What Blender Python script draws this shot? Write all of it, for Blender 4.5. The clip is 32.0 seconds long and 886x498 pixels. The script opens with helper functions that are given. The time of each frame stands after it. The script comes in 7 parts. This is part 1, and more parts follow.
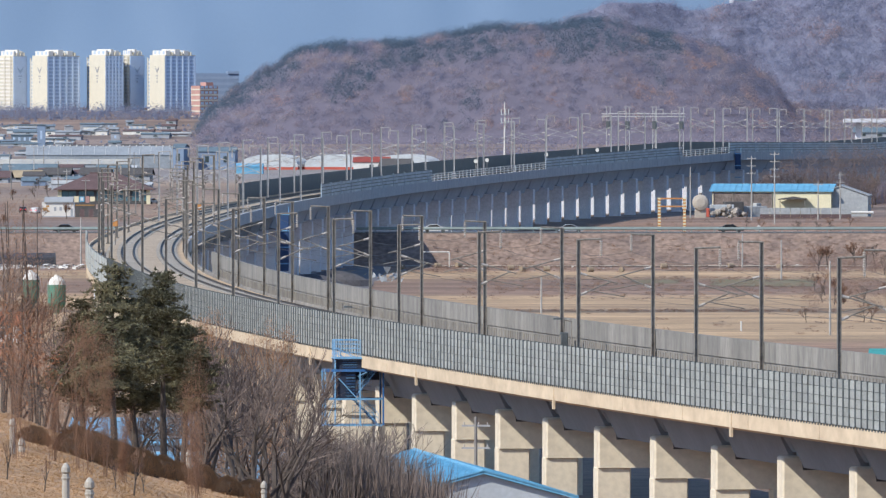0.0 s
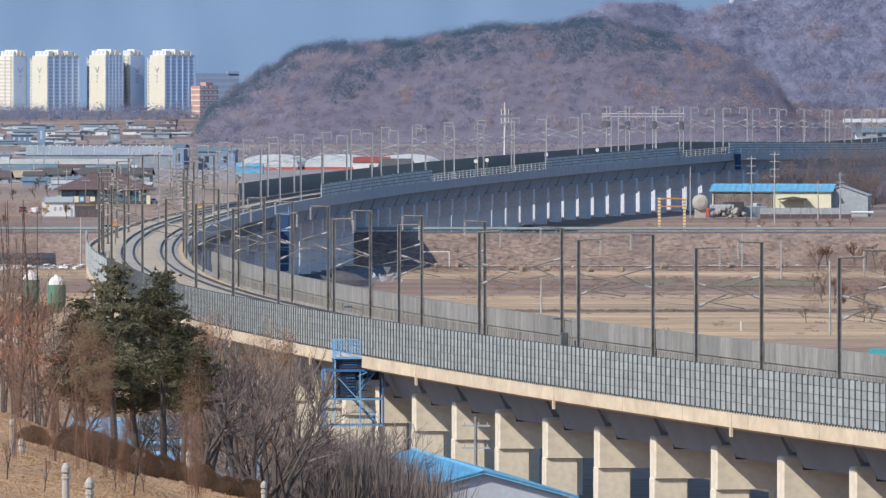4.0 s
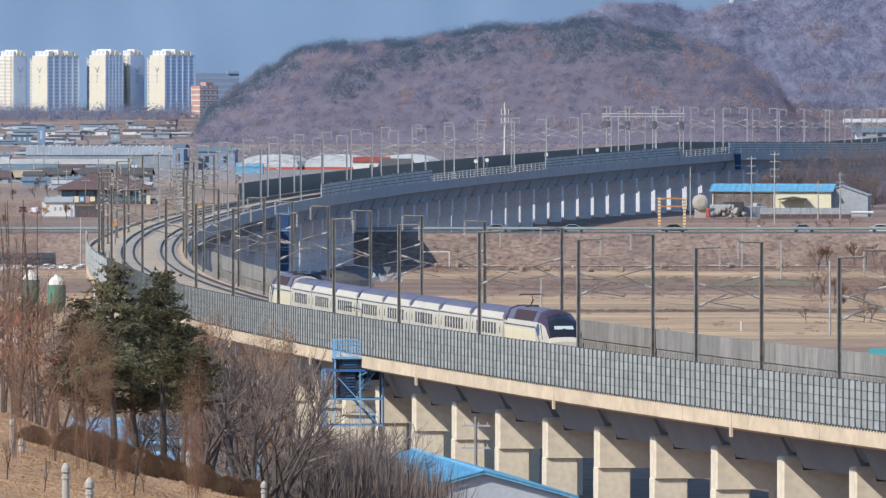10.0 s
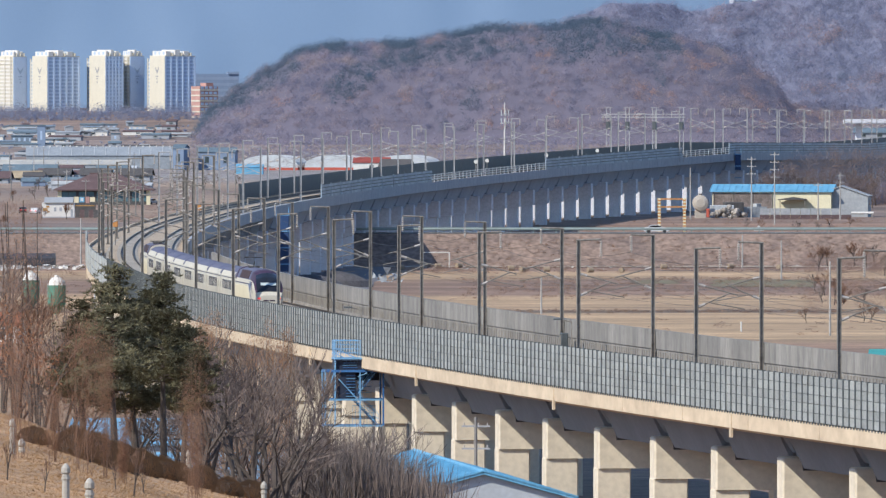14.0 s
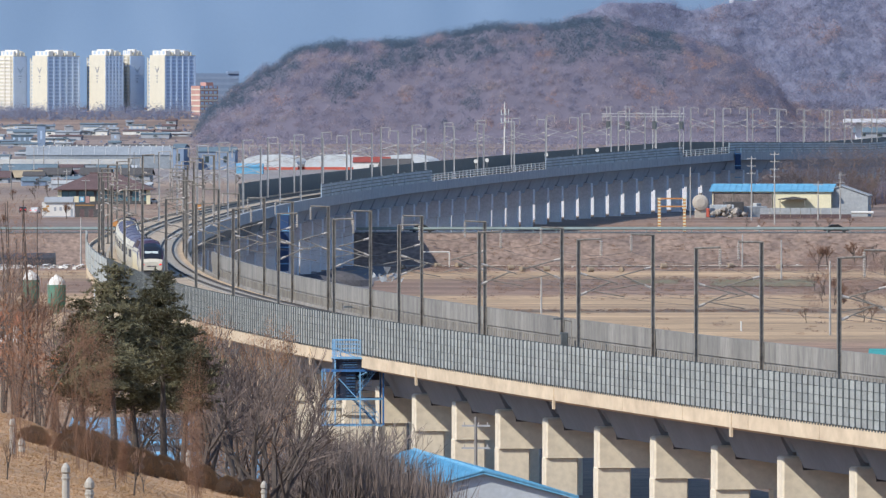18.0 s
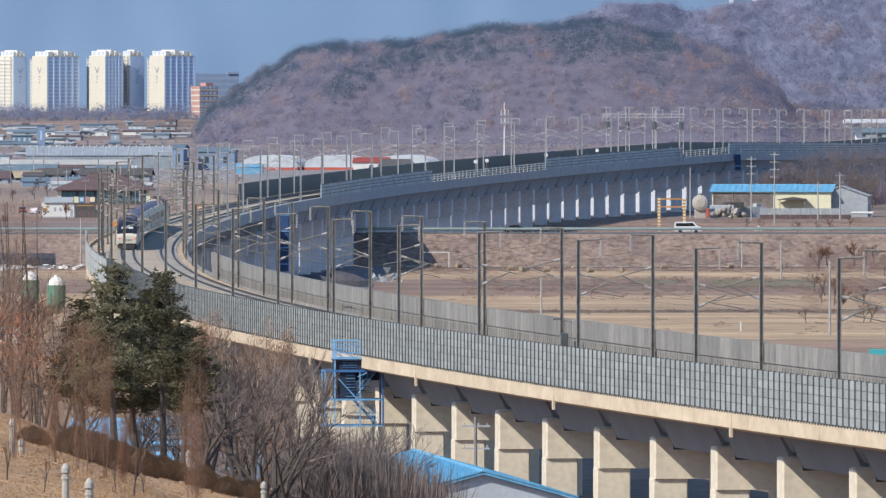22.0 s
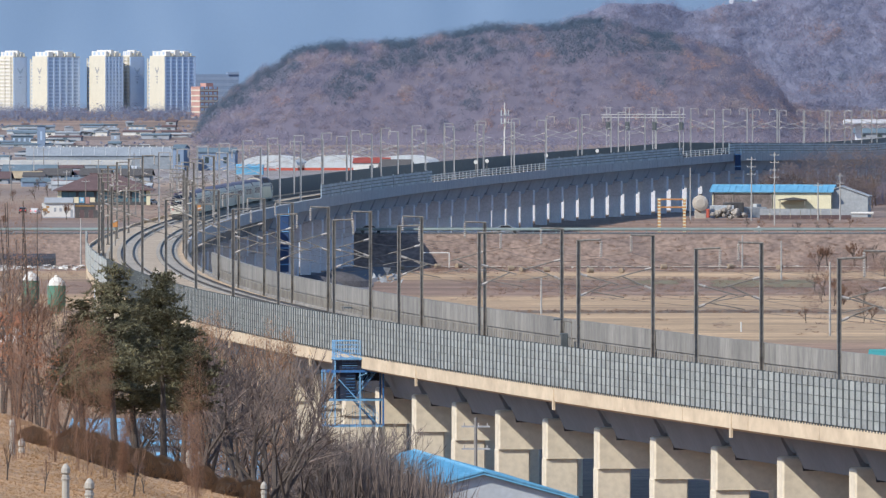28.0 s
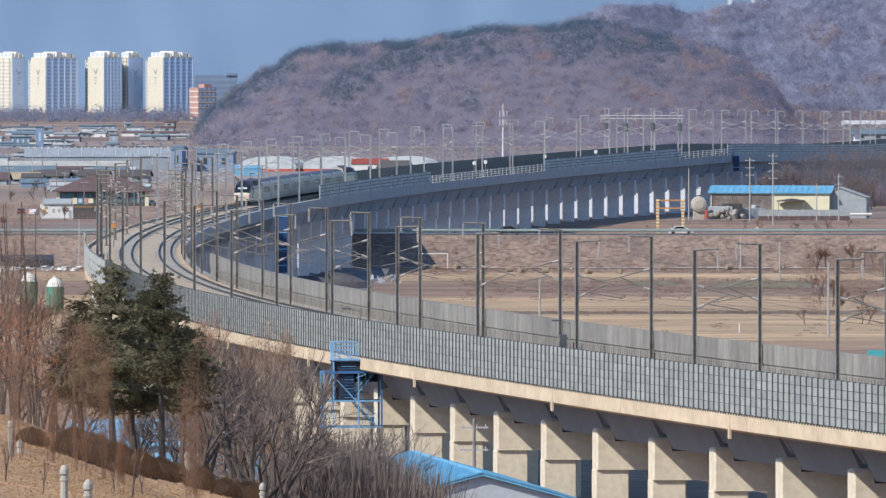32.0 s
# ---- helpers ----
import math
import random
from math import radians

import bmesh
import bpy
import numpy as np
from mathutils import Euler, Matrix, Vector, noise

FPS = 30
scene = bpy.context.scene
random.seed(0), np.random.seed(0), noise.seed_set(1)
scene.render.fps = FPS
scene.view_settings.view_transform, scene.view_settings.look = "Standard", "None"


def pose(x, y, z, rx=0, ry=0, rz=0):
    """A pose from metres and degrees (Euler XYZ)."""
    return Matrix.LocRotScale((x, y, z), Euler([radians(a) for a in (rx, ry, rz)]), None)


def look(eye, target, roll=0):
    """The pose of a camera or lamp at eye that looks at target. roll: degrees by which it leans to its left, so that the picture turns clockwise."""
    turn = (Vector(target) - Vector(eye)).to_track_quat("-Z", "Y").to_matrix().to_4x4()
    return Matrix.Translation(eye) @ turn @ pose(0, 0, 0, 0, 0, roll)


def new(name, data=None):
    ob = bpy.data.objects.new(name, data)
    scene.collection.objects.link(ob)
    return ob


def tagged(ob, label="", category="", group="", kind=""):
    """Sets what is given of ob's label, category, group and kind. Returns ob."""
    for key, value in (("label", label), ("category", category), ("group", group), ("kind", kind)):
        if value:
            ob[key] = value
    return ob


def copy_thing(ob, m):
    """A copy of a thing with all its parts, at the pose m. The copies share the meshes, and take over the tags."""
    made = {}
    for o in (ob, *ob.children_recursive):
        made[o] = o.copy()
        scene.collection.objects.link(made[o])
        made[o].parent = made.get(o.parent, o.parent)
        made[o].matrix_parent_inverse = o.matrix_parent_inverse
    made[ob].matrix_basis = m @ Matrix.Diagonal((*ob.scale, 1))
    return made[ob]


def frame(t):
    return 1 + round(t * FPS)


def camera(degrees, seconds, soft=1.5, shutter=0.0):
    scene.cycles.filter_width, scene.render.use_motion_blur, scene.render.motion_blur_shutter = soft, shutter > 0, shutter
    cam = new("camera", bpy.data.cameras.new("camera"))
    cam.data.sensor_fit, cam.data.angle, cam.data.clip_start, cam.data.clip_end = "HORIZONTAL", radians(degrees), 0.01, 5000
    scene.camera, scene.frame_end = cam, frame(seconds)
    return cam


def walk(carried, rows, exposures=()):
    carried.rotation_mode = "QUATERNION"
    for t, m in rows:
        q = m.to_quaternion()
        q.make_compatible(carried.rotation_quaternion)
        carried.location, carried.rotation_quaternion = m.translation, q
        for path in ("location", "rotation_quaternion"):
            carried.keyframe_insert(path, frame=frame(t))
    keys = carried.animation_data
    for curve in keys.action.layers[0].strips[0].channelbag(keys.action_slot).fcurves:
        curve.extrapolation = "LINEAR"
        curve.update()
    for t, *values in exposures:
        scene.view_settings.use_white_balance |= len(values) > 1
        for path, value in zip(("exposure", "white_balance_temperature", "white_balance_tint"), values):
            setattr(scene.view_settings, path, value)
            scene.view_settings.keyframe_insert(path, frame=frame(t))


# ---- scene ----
# ---- camera ----
FOCAL = 22000.0          # focal length in sight-line units
CAM_Z = 34.64
DOWN = 0.8151            # degrees below the horizon
cam = camera(4.0824, 32.0, soft=1.35)


def aim(dx, dy):
    """Pose of the tripod head, nudged by small amounts."""
    return pose(0, 0, CAM_Z, 90 - DOWN + math.degrees(dy / FOCAL), 0, math.degrees(dx / FOCAL))


walk(cam, [(0.0, aim(0, 0)), (12.6, aim(0, 0)), (13.4, aim(0, 0.9)), (14.6, aim(0, 0.9)), (16.4, aim(0, 0)), (18.0, aim(0, 0.1)),
           (19.0, aim(-0.3, 0.7)), (24.0, aim(-0.3, 0.8)), (25.0, aim(0, 1.3)), (28.0, aim(-0.1, 1.4)), (30.4, aim(-0.7, 1.6)),
           (31.1, aim(-1.0, 1.8)), (31.5, aim(-2.6, 4.4)), (31.8, aim(-2.8, 3.4)), (32.0, aim(-2.8, 3.2))],
     [(0.0, 0.55, 5880, 10), (32.0, 0.55, 5880, 10)])

# ---- world and sun ----
SUN = Vector((-0.60, -0.49, 0.635)).normalized()
world = bpy.data.worlds.new("sky")
scene.world = world
world.use_nodes = True
wn = world.node_tree
sky = wn.nodes.new("ShaderNodeTexSky")
sky.sky_type, sky.sun_disc = "NISHITA", False
sky.sun_elevation = math.asin(SUN.z)
sky.sun_rotation = math.atan2(SUN.x, SUN.y)
sky.air_density, sky.dust_density, sky.ozone_density = 1.0, 0.4, 4.0
wn.links.new(sky.outputs[0], wn.nodes["Background"].inputs[0])
wn.nodes["Background"].inputs[1].default_value = 0.120
sun = new("sun", bpy.data.lights.new("sun", "SUN"))
sun.data.energy, sun.data.angle, sun.data.color = 4.25, radians(0.53), (1.0, 0.89, 0.72)
sun.matrix_world = look(SUN * 100, (0, 0, 0))


# ---- materials ----
def material(name, color, rough=0.8, vary=0.2, scale=1.0, metal=0.0, bump=0.0, second=None, fine=None, coord="Object", stretch=(1, 1, 1), island=0.0, piece=0.0):
    """Principled surface with a broad stain noise, a fine grain and optional relief."""
    m = bpy.data.materials.new(name)
    m.use_nodes = True
    t = m.node_tree
    bsdf = t.nodes["Principled BSDF"]
    tc = t.nodes.new("ShaderNodeTexCoord")
    mp = t.nodes.new("ShaderNodeMapping")
    mp.inputs["Scale"].default_value = stretch
    t.links.new(tc.outputs[coord], mp.inputs[0])
    n1 = t.nodes.new("ShaderNodeTexNoise")
    n1.inputs["Scale"].default_value, n1.inputs["Detail"].default_value, n1.inputs["Roughness"].default_value = scale, 6, 0.65
    n2 = t.nodes.new("ShaderNodeTexNoise")
    n2.inputs["Scale"].default_value, n2.inputs["Detail"].default_value = fine or scale * 9, 4
    for n in (n1, n2):
        t.links.new(mp.outputs[0], n.inputs["Vector"])
    ramp = t.nodes.new("ShaderNodeValToRGB")
    a = Vector(color)
    b = Vector(second) if second else a * (1 - vary * 1.6)
    ramp.color_ramp.elements[0].color, ramp.color_ramp.elements[0].position = (*b, 1), 0.36
    ramp.color_ramp.elements[1].color, ramp.color_ramp.elements[1].position = (*a, 1), 0.62
    t.links.new(n1.outputs[0], ramp.inputs[0])
    rng = t.nodes.new("ShaderNodeMapRange")
    rng.inputs["From Min"].default_value, rng.inputs["From Max"].default_value = 0.3, 0.7
    rng.inputs["To Min"].default_value, rng.inputs["To Max"].default_value = 1 - vary, 1 + vary
    t.links.new(n2.outputs[0], rng.inputs[0])
    mul = t.nodes.new("ShaderNodeVectorMath")
    mul.operation = "SCALE"
    t.links.new(ramp.outputs[0], mul.inputs[0])
    t.links.new(rng.outputs[0], mul.inputs["Scale"])
    out = mul.outputs[0]
    if island or piece:
        if island:
            src = t.nodes.new("ShaderNodeNewGeometry").outputs["Random Per Island"]
        else:
            src = t.nodes.new("ShaderNodeObjectInfo").outputs["Random"]
        r2 = t.nodes.new("ShaderNodeMapRange")
        amount = island or piece
        r2.inputs["To Min"].default_value, r2.inputs["To Max"].default_value = 1 - amount, 1 + amount
        t.links.new(src, r2.inputs[0])
        m2 = t.nodes.new("ShaderNodeVectorMath")
        m2.operation = "SCALE"
        t.links.new(out, m2.inputs[0])
        t.links.new(r2.outputs[0], m2.inputs["Scale"])
        out = m2.outputs[0]
    t.links.new(out, bsdf.inputs["Base Color"])
    bsdf.inputs["Roughness"].default_value, bsdf.inputs["Metallic"].default_value = rough, metal
    if bump:
        bp = t.nodes.new("ShaderNodeBump")
        bp.inputs["Strength"].default_value, bp.inputs["Distance"].default_value = bump, 0.05
        t.links.new(n2.outputs[0], bp.inputs["Height"])
        t.links.new(bp.outputs[0], bsdf.inputs["Normal"])
    return m


def twiggy(name, color, vary=0.12, island=0.2, through_=0.5):
    """Thin twigs and dry leaves: light passes through as well as bouncing off."""
    m = material(name, color, 0.95, vary, 0.3, island=island)
    t = m.node_tree
    bsdf, out = t.nodes["Principled BSDF"], t.nodes["Material Output"]
    tr = t.nodes.new("ShaderNodeBsdfTranslucent")
    t.links.new(bsdf.inputs["Base Color"].links[0].from_socket, tr.inputs["Color"])
    mix = t.nodes.new("ShaderNodeMixShader")
    mix.inputs[0].default_value = through_
    t.links.new(bsdf.outputs[0], mix.inputs[1])
    t.links.new(tr.outputs[0], mix.inputs[2])
    t.links.new(mix.outputs[0], out.inputs["Surface"])
    return m


def glowing(name, color, strength):
    m = material(name, color, 0.5, 0.02)
    b = m.node_tree.nodes["Principled BSDF"]
    b.inputs["Emission Color"].default_value = (*color, 1)
    b.inputs["Emission Strength"].default_value = strength
    return m


M_CONC = material("weathered_concrete", (0.585, 0.52, 0.41), 0.9, 0.09, 0.25, bump=0.3, second=(0.49, 0.432, 0.342))
M_FASCIA = material("streaked_parapet_concrete", (0.53, 0.43, 0.305), 0.9, 0.10, 0.15, bump=0.3, second=(0.42, 0.33, 0.23), fine=0.5, stretch=(1, 1, 2))
M_WALLC = material("grey_wall_concrete", (0.229, 0.216, 0.195), 0.9, 0.16, 0.5, bump=0.3, second=(0.143, 0.135, 0.128), stretch=(1, 1, 0.3), piece=0.12)
M_DECK = material("dusty_deck_concrete", (0.365, 0.295, 0.213), 0.95, 0.3, 0.22, second=(0.262, 0.212, 0.158), bump=0.3)
M_DUST = material("tan_sandy_dust", (0.43, 0.325, 0.21), 0.97, 0.25, 0.3, second=(0.30, 0.22, 0.145))
M_SLAB = material("track_slab", (0.31, 0.283, 0.24), 0.92, 0.3, 0.22, second=(0.22, 0.203, 0.176))
M_RAIL = material("brown_rail_steel", (0.05, 0.042, 0.037), 0.6, 0.2, 2.0, metal=0.2)
# girder concrete with the shade under the deck darkened into its colour
M_GIRDER = material("shade_grey_girder_concrete", (0.185, 0.187, 0.20), 0.9, 0.06, 0.2, second=(0.16, 0.162, 0.175))
# far copies of the concretes, with blue haze and shade in their colour
M_GIRDERF = material("hazy_shade_girder_concrete", (0.255, 0.285, 0.35), 0.9, 0.08, 0.2, second=(0.215, 0.245, 0.305))
M_CONCF = material("hazy_shade_pier_concrete", (0.52, 0.53, 0.575), 0.9, 0.10, 0.35, second=(0.44, 0.455, 0.51))
M_PARAF = material("hazy_shade_parapet_concrete", (0.295, 0.315, 0.345), 0.9, 0.16, 0.5, second=(0.235, 0.255, 0.285), stretch=(1, 1, 0.3))
# near black for the strips that draw contact shade
M_CONTACT = material("contact_shade_dark", (0.05, 0.05, 0.055), 0.9, 0.15, 0.5)
# brown of the rail fastenings, with the rail's shadow mixed in
M_SEAT = material("seat_rust_and_shade", (0.19, 0.152, 0.118), 0.9, 0.2, 1.0)
M_PANEL = material("grey_noise_panel", (0.282, 0.29, 0.278), 0.6, 0.2, 0.8, second=(0.222, 0.232, 0.225), piece=0.16)
M_PANELJ = material("grey_noise_panel_far", (0.282, 0.29, 0.278), 0.6, 0.2, 0.8, second=(0.222, 0.232, 0.225), island=0.16)
# far panel copy tinted blue for haze and shade
M_PANELF = material("haze_blue_noise_panel", (0.25, 0.30, 0.345), 0.6, 0.1, 0.5, second=(0.20, 0.245, 0.29), island=0.22)
M_PANELP = material("pale_plain_noise_panel", (0.33, 0.345, 0.335), 0.6, 0.12, 0.6, second=(0.28, 0.295, 0.29), island=0.1)
# far outer panels coloured as dark as their shaded inner face
M_PANELD = material("shade_slate_noise_panel", (0.095, 0.125, 0.17), 0.6, 0.15, 0.5, second=(0.075, 0.10, 0.14), island=0.12)
M_POST = material("dark_barrier_post", (0.07, 0.082, 0.09), 0.7, 0.2, 1.0)
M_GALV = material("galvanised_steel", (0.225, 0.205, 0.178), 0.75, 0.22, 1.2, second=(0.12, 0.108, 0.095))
M_GALVF = material("pale_grey_steel", (0.33, 0.33, 0.335), 0.65, 0.15, 1.2, second=(0.25, 0.25, 0.255))
M_WIRE = material("overhead_wire", (0.075, 0.0713, 0.0675), 0.6, 0.1, 1.0, metal=0.4)
M_INSUL = material("glazed_insulator", (0.413, 0.375, 0.338), 0.3, 0.1, 2.0)
M_BLUEST = material("blue_painted_steel", (0.05, 0.165, 0.40), 0.5, 0.25, 1.0, second=(0.03, 0.10, 0.26))
M_BLUEROOF = material("sky_blue_sheet_roof", (0.128, 0.315, 0.465), 0.5, 0.12, 0.4, second=(0.0975, 0.27, 0.42))


# ---- mesh helpers ----
def mesh(name, verts, faces, mats=(), smooth=False):
    me = bpy.data.meshes.new(name)
    me.from_pydata([tuple(v) for v in verts], [], faces)
    for m in mats if isinstance(mats, (list, tuple)) else (mats,):
        me.materials.append(m)
    if smooth:
        me.shade_smooth()
    me.update()
    return me


def put(name, me, parent=None, m=None, label="", category="", group="", kind=""):
    """One object on a mesh, under a parent when given."""
    ob = new(name, me)
    if m is not None:
        ob.matrix_basis = m
    if parent is not None:
        ob.parent = parent
    return tagged(ob, label, category, group, kind)


class Build:
    """Collects simple solids into one mesh."""

    def __init__(self):
        self.v, self.f, self.mi = [], [], []

    def add(self, verts, faces, mi=0):
        n = len(self.v)
        self.v.extend(verts)
        self.f.extend([tuple(i + n for i in f) for f in faces])
        self.mi.extend([mi] * len(faces))
        return self

    def box(self, x0, x1, y0, y1, z0, z1, mi=0, m=None):
        vs = [Vector((x, y, z)) for z in (z0, z1) for y in (y0, y1) for x in (x0, x1)]
        if m is not None:
            vs = [m @ v for v in vs]
        return self.add(vs, [(0, 2, 3, 1), (4, 5, 7, 6), (0, 1, 5, 4), (2, 6, 7, 3), (0, 4, 6, 2), (1, 3, 7, 5)], mi)

    def bevel_box(self, x0, x1, y0, y1, z0, z1, b, mi=0, m=None):
        """A box with its upright and top edges chamfered."""
        ring = [(x0 + b, y0), (x1 - b, y0), (x1, y0 + b), (x1, y1 - b), (x1 - b, y1), (x0 + b, y1), (x0, y1 - b), (x0, y0 + b)]
        cx, cy = (x0 + x1) / 2, (y0 + y1) / 2
        rows = [[Vector((x, y, z0)) for x, y in ring], [Vector((x, y, z1 - b)) for x, y in ring]]
        sx, sy = (x1 - x0 - 2 * b) / (x1 - x0), (y1 - y0 - 2 * b) / (y1 - y0)
        rows.append([Vector((cx + (x - cx) * sx, cy + (y - cy) * sy, z1)) for x, y in ring])
        return self.loft(rows, mi, m)

    def loft(self, rows, mi=0, m=None, caps=True, closed=True):
        n = len(rows[0])
        vs = [Vector(v) for r in rows for v in r]
        if m is not None:
            vs = [m @ v for v in vs]
        fs = []
        for j in range(len(rows) - 1):
            for i in range(n if closed else n - 1):
                k = (i + 1) % n
                fs.append((j * n + i, j * n + k, (j + 1) * n + k, (j + 1) * n + i))
        if caps and closed:
            fs.append(tuple(range(n - 1, -1, -1)))
            fs.append(tuple(range((len(rows) - 1) * n, len(rows) * n)))
        return self.add(vs, fs, mi)

    def tube(self, a, b, r, n=6, r2=None, mi=0):
        a, b = Vector(a), Vector(b)
        d = (b - a).normalized()
        u = d.orthogonal().normalized()
        w = d.cross(u)
        r2 = r if r2 is None else r2
        ring = [(math.cos(2 * math.pi * i / n), math.sin(2 * math.pi * i / n)) for i in range(n)]
        return self.loft([[a + (u * c + w * s) * r for c, s in ring], [b + (u * c + w * s) * r2 for c, s in ring]], mi)

    def mesh(self, name, mats, smooth=False):
        me = mesh(name, self.v, self.f, mats)
        me.polygons.foreach_set("material_index", self.mi)
        if smooth:
            me.shade_smooth()
        return me


def part(name, build, mat, parent, label="", m=None):
    return put(name, build.mesh(name, mat), parent, m, label)


def thing(name, m, label, category, group="", kind=""):
    return put(name, None, None, m, label, category, group, kind)


# ---- the line of the railway ----
ARC_X, ARC_Y, ARC_R = 5453.41, 1717.12, 5495.28
RAIL_Z = 12.0
ARC_END, BACK_R = 1000.0, 6000.0


def rail_height(y):
    u = (min(y, 2760) - 1300) / 1000
    return RAIL_Z + 0.1 * u + 2.23 * u * u - 0.35 * math.exp(-((y - 1380) / 320) ** 2) - 1.4 * min(1.0, max(0.0, (y - 2760) / 240))


def heading(s):
    """Bearing of the line to the right of straight ahead, in radians."""
    return s / ARC_R if s <= ARC_END else ARC_END / ARC_R - (s - ARC_END) / BACK_R


def at(s, o=0.0, z=0.0):
    """A place s metres along the outer track, o metres to its inner side, z above its rails."""
    a = heading(s)
    c, n = min(s, ARC_END) / ARC_R, s - ARC_END
    x, y = ARC_X - ARC_R * math.cos(c), ARC_Y + ARC_R * math.sin(c)
    if n > 0:                      # the line swings back slowly past the curve
        mid = c - n / (2 * BACK_R)
        x, y = x + n * math.sin(mid), y + n * math.cos(mid)
    return Vector((x + o * math.cos(a), y - o * math.sin(a), rail_height(y) + z))


def turned(s, o=0.0, z=0.0):
    """A pose on the line: x to the inner side, y along the line, z up."""
    p = at(s, o, z)
    return pose(p.x, p.y, p.z, 0, 0, -math.degrees(heading(s)))


def sweep(profile, s0, s1, step=6.0, close=True):
    """A closed profile of (o, z) drawn along the line."""
    n = max(1, round((s1 - s0) / step))
    b = Build()
    b.loft([[at(s0 + (s1 - s0) * i / n, o, z) for o, z in profile] for i in range(n + 1)])
    return b


def rect(o0, o1, z0, z1):
    return [(o0, z0), (o0, z1), (o1, z1), (o1, z0)]
# ---- ground ----
def smooth(a, b, x):
    t = min(1, max(0, (x - a) / (b - a)))
    return t * t * (3 - 2 * t)


def ground_z(x, y):
    """Camera's hillside, the flat valley floor and the rise at its far end."""
    base = 33 - 0.0305 * max(0.0, y) - 0.31 * smooth(40, 400, y) * max(-60, min(70, x + 6))
    base += 0.12 * math.sin(x * 0.9 + y * 0.05) * smooth(60, 200, y)
    fall = 1 - smooth(425, 770, y + 0.5 * x)
    plain = 0.6 * math.sin(x * 0.004 + 1) * math.sin(y * 0.003) + 0.5
    plain *= smooth(600, 800, y)
    plain += 3.4 * smooth(2290, 2560, y) * (1 - smooth(4000, 4300, y)) * smooth(-45, 5, x)
    plain += 16.5 * max(0.0, min(1.2, (y - 4400) / 400))
    near = max(0.0, base) * fall
    return near + plain * (1 - fall) if y > 300 else max(0.0, base)


def spread(stops):
    out = []
    for (a, b, n) in stops:
        out += [a + (b - a) * i / n for i in range(n)]
    return out + [stops[-1][1]]


ground_y = spread([(-200, 150, 10), (150, 460, 80), (460, 700, 40), (700, 2300, 80), (2300, 2700, 40), (2700, 4300, 60), (4300, 4990, 40)])
ground_x = spread([(-1500, -320, 20), (-320, -120, 25), (-120, -30, 30), (-30, 20, 70), (20, 120, 30), (120, 320, 25), (320, 1500, 20)])
gv = [(x, y, ground_z(x, y)) for y in ground_y for x in ground_x]
nx = len(ground_x)
gf = [(j * nx + i, j * nx + i + 1, (j + 1) * nx + i + 1, (j + 1) * nx + i) for j in range(len(ground_y) - 1) for i in range(nx - 1)]


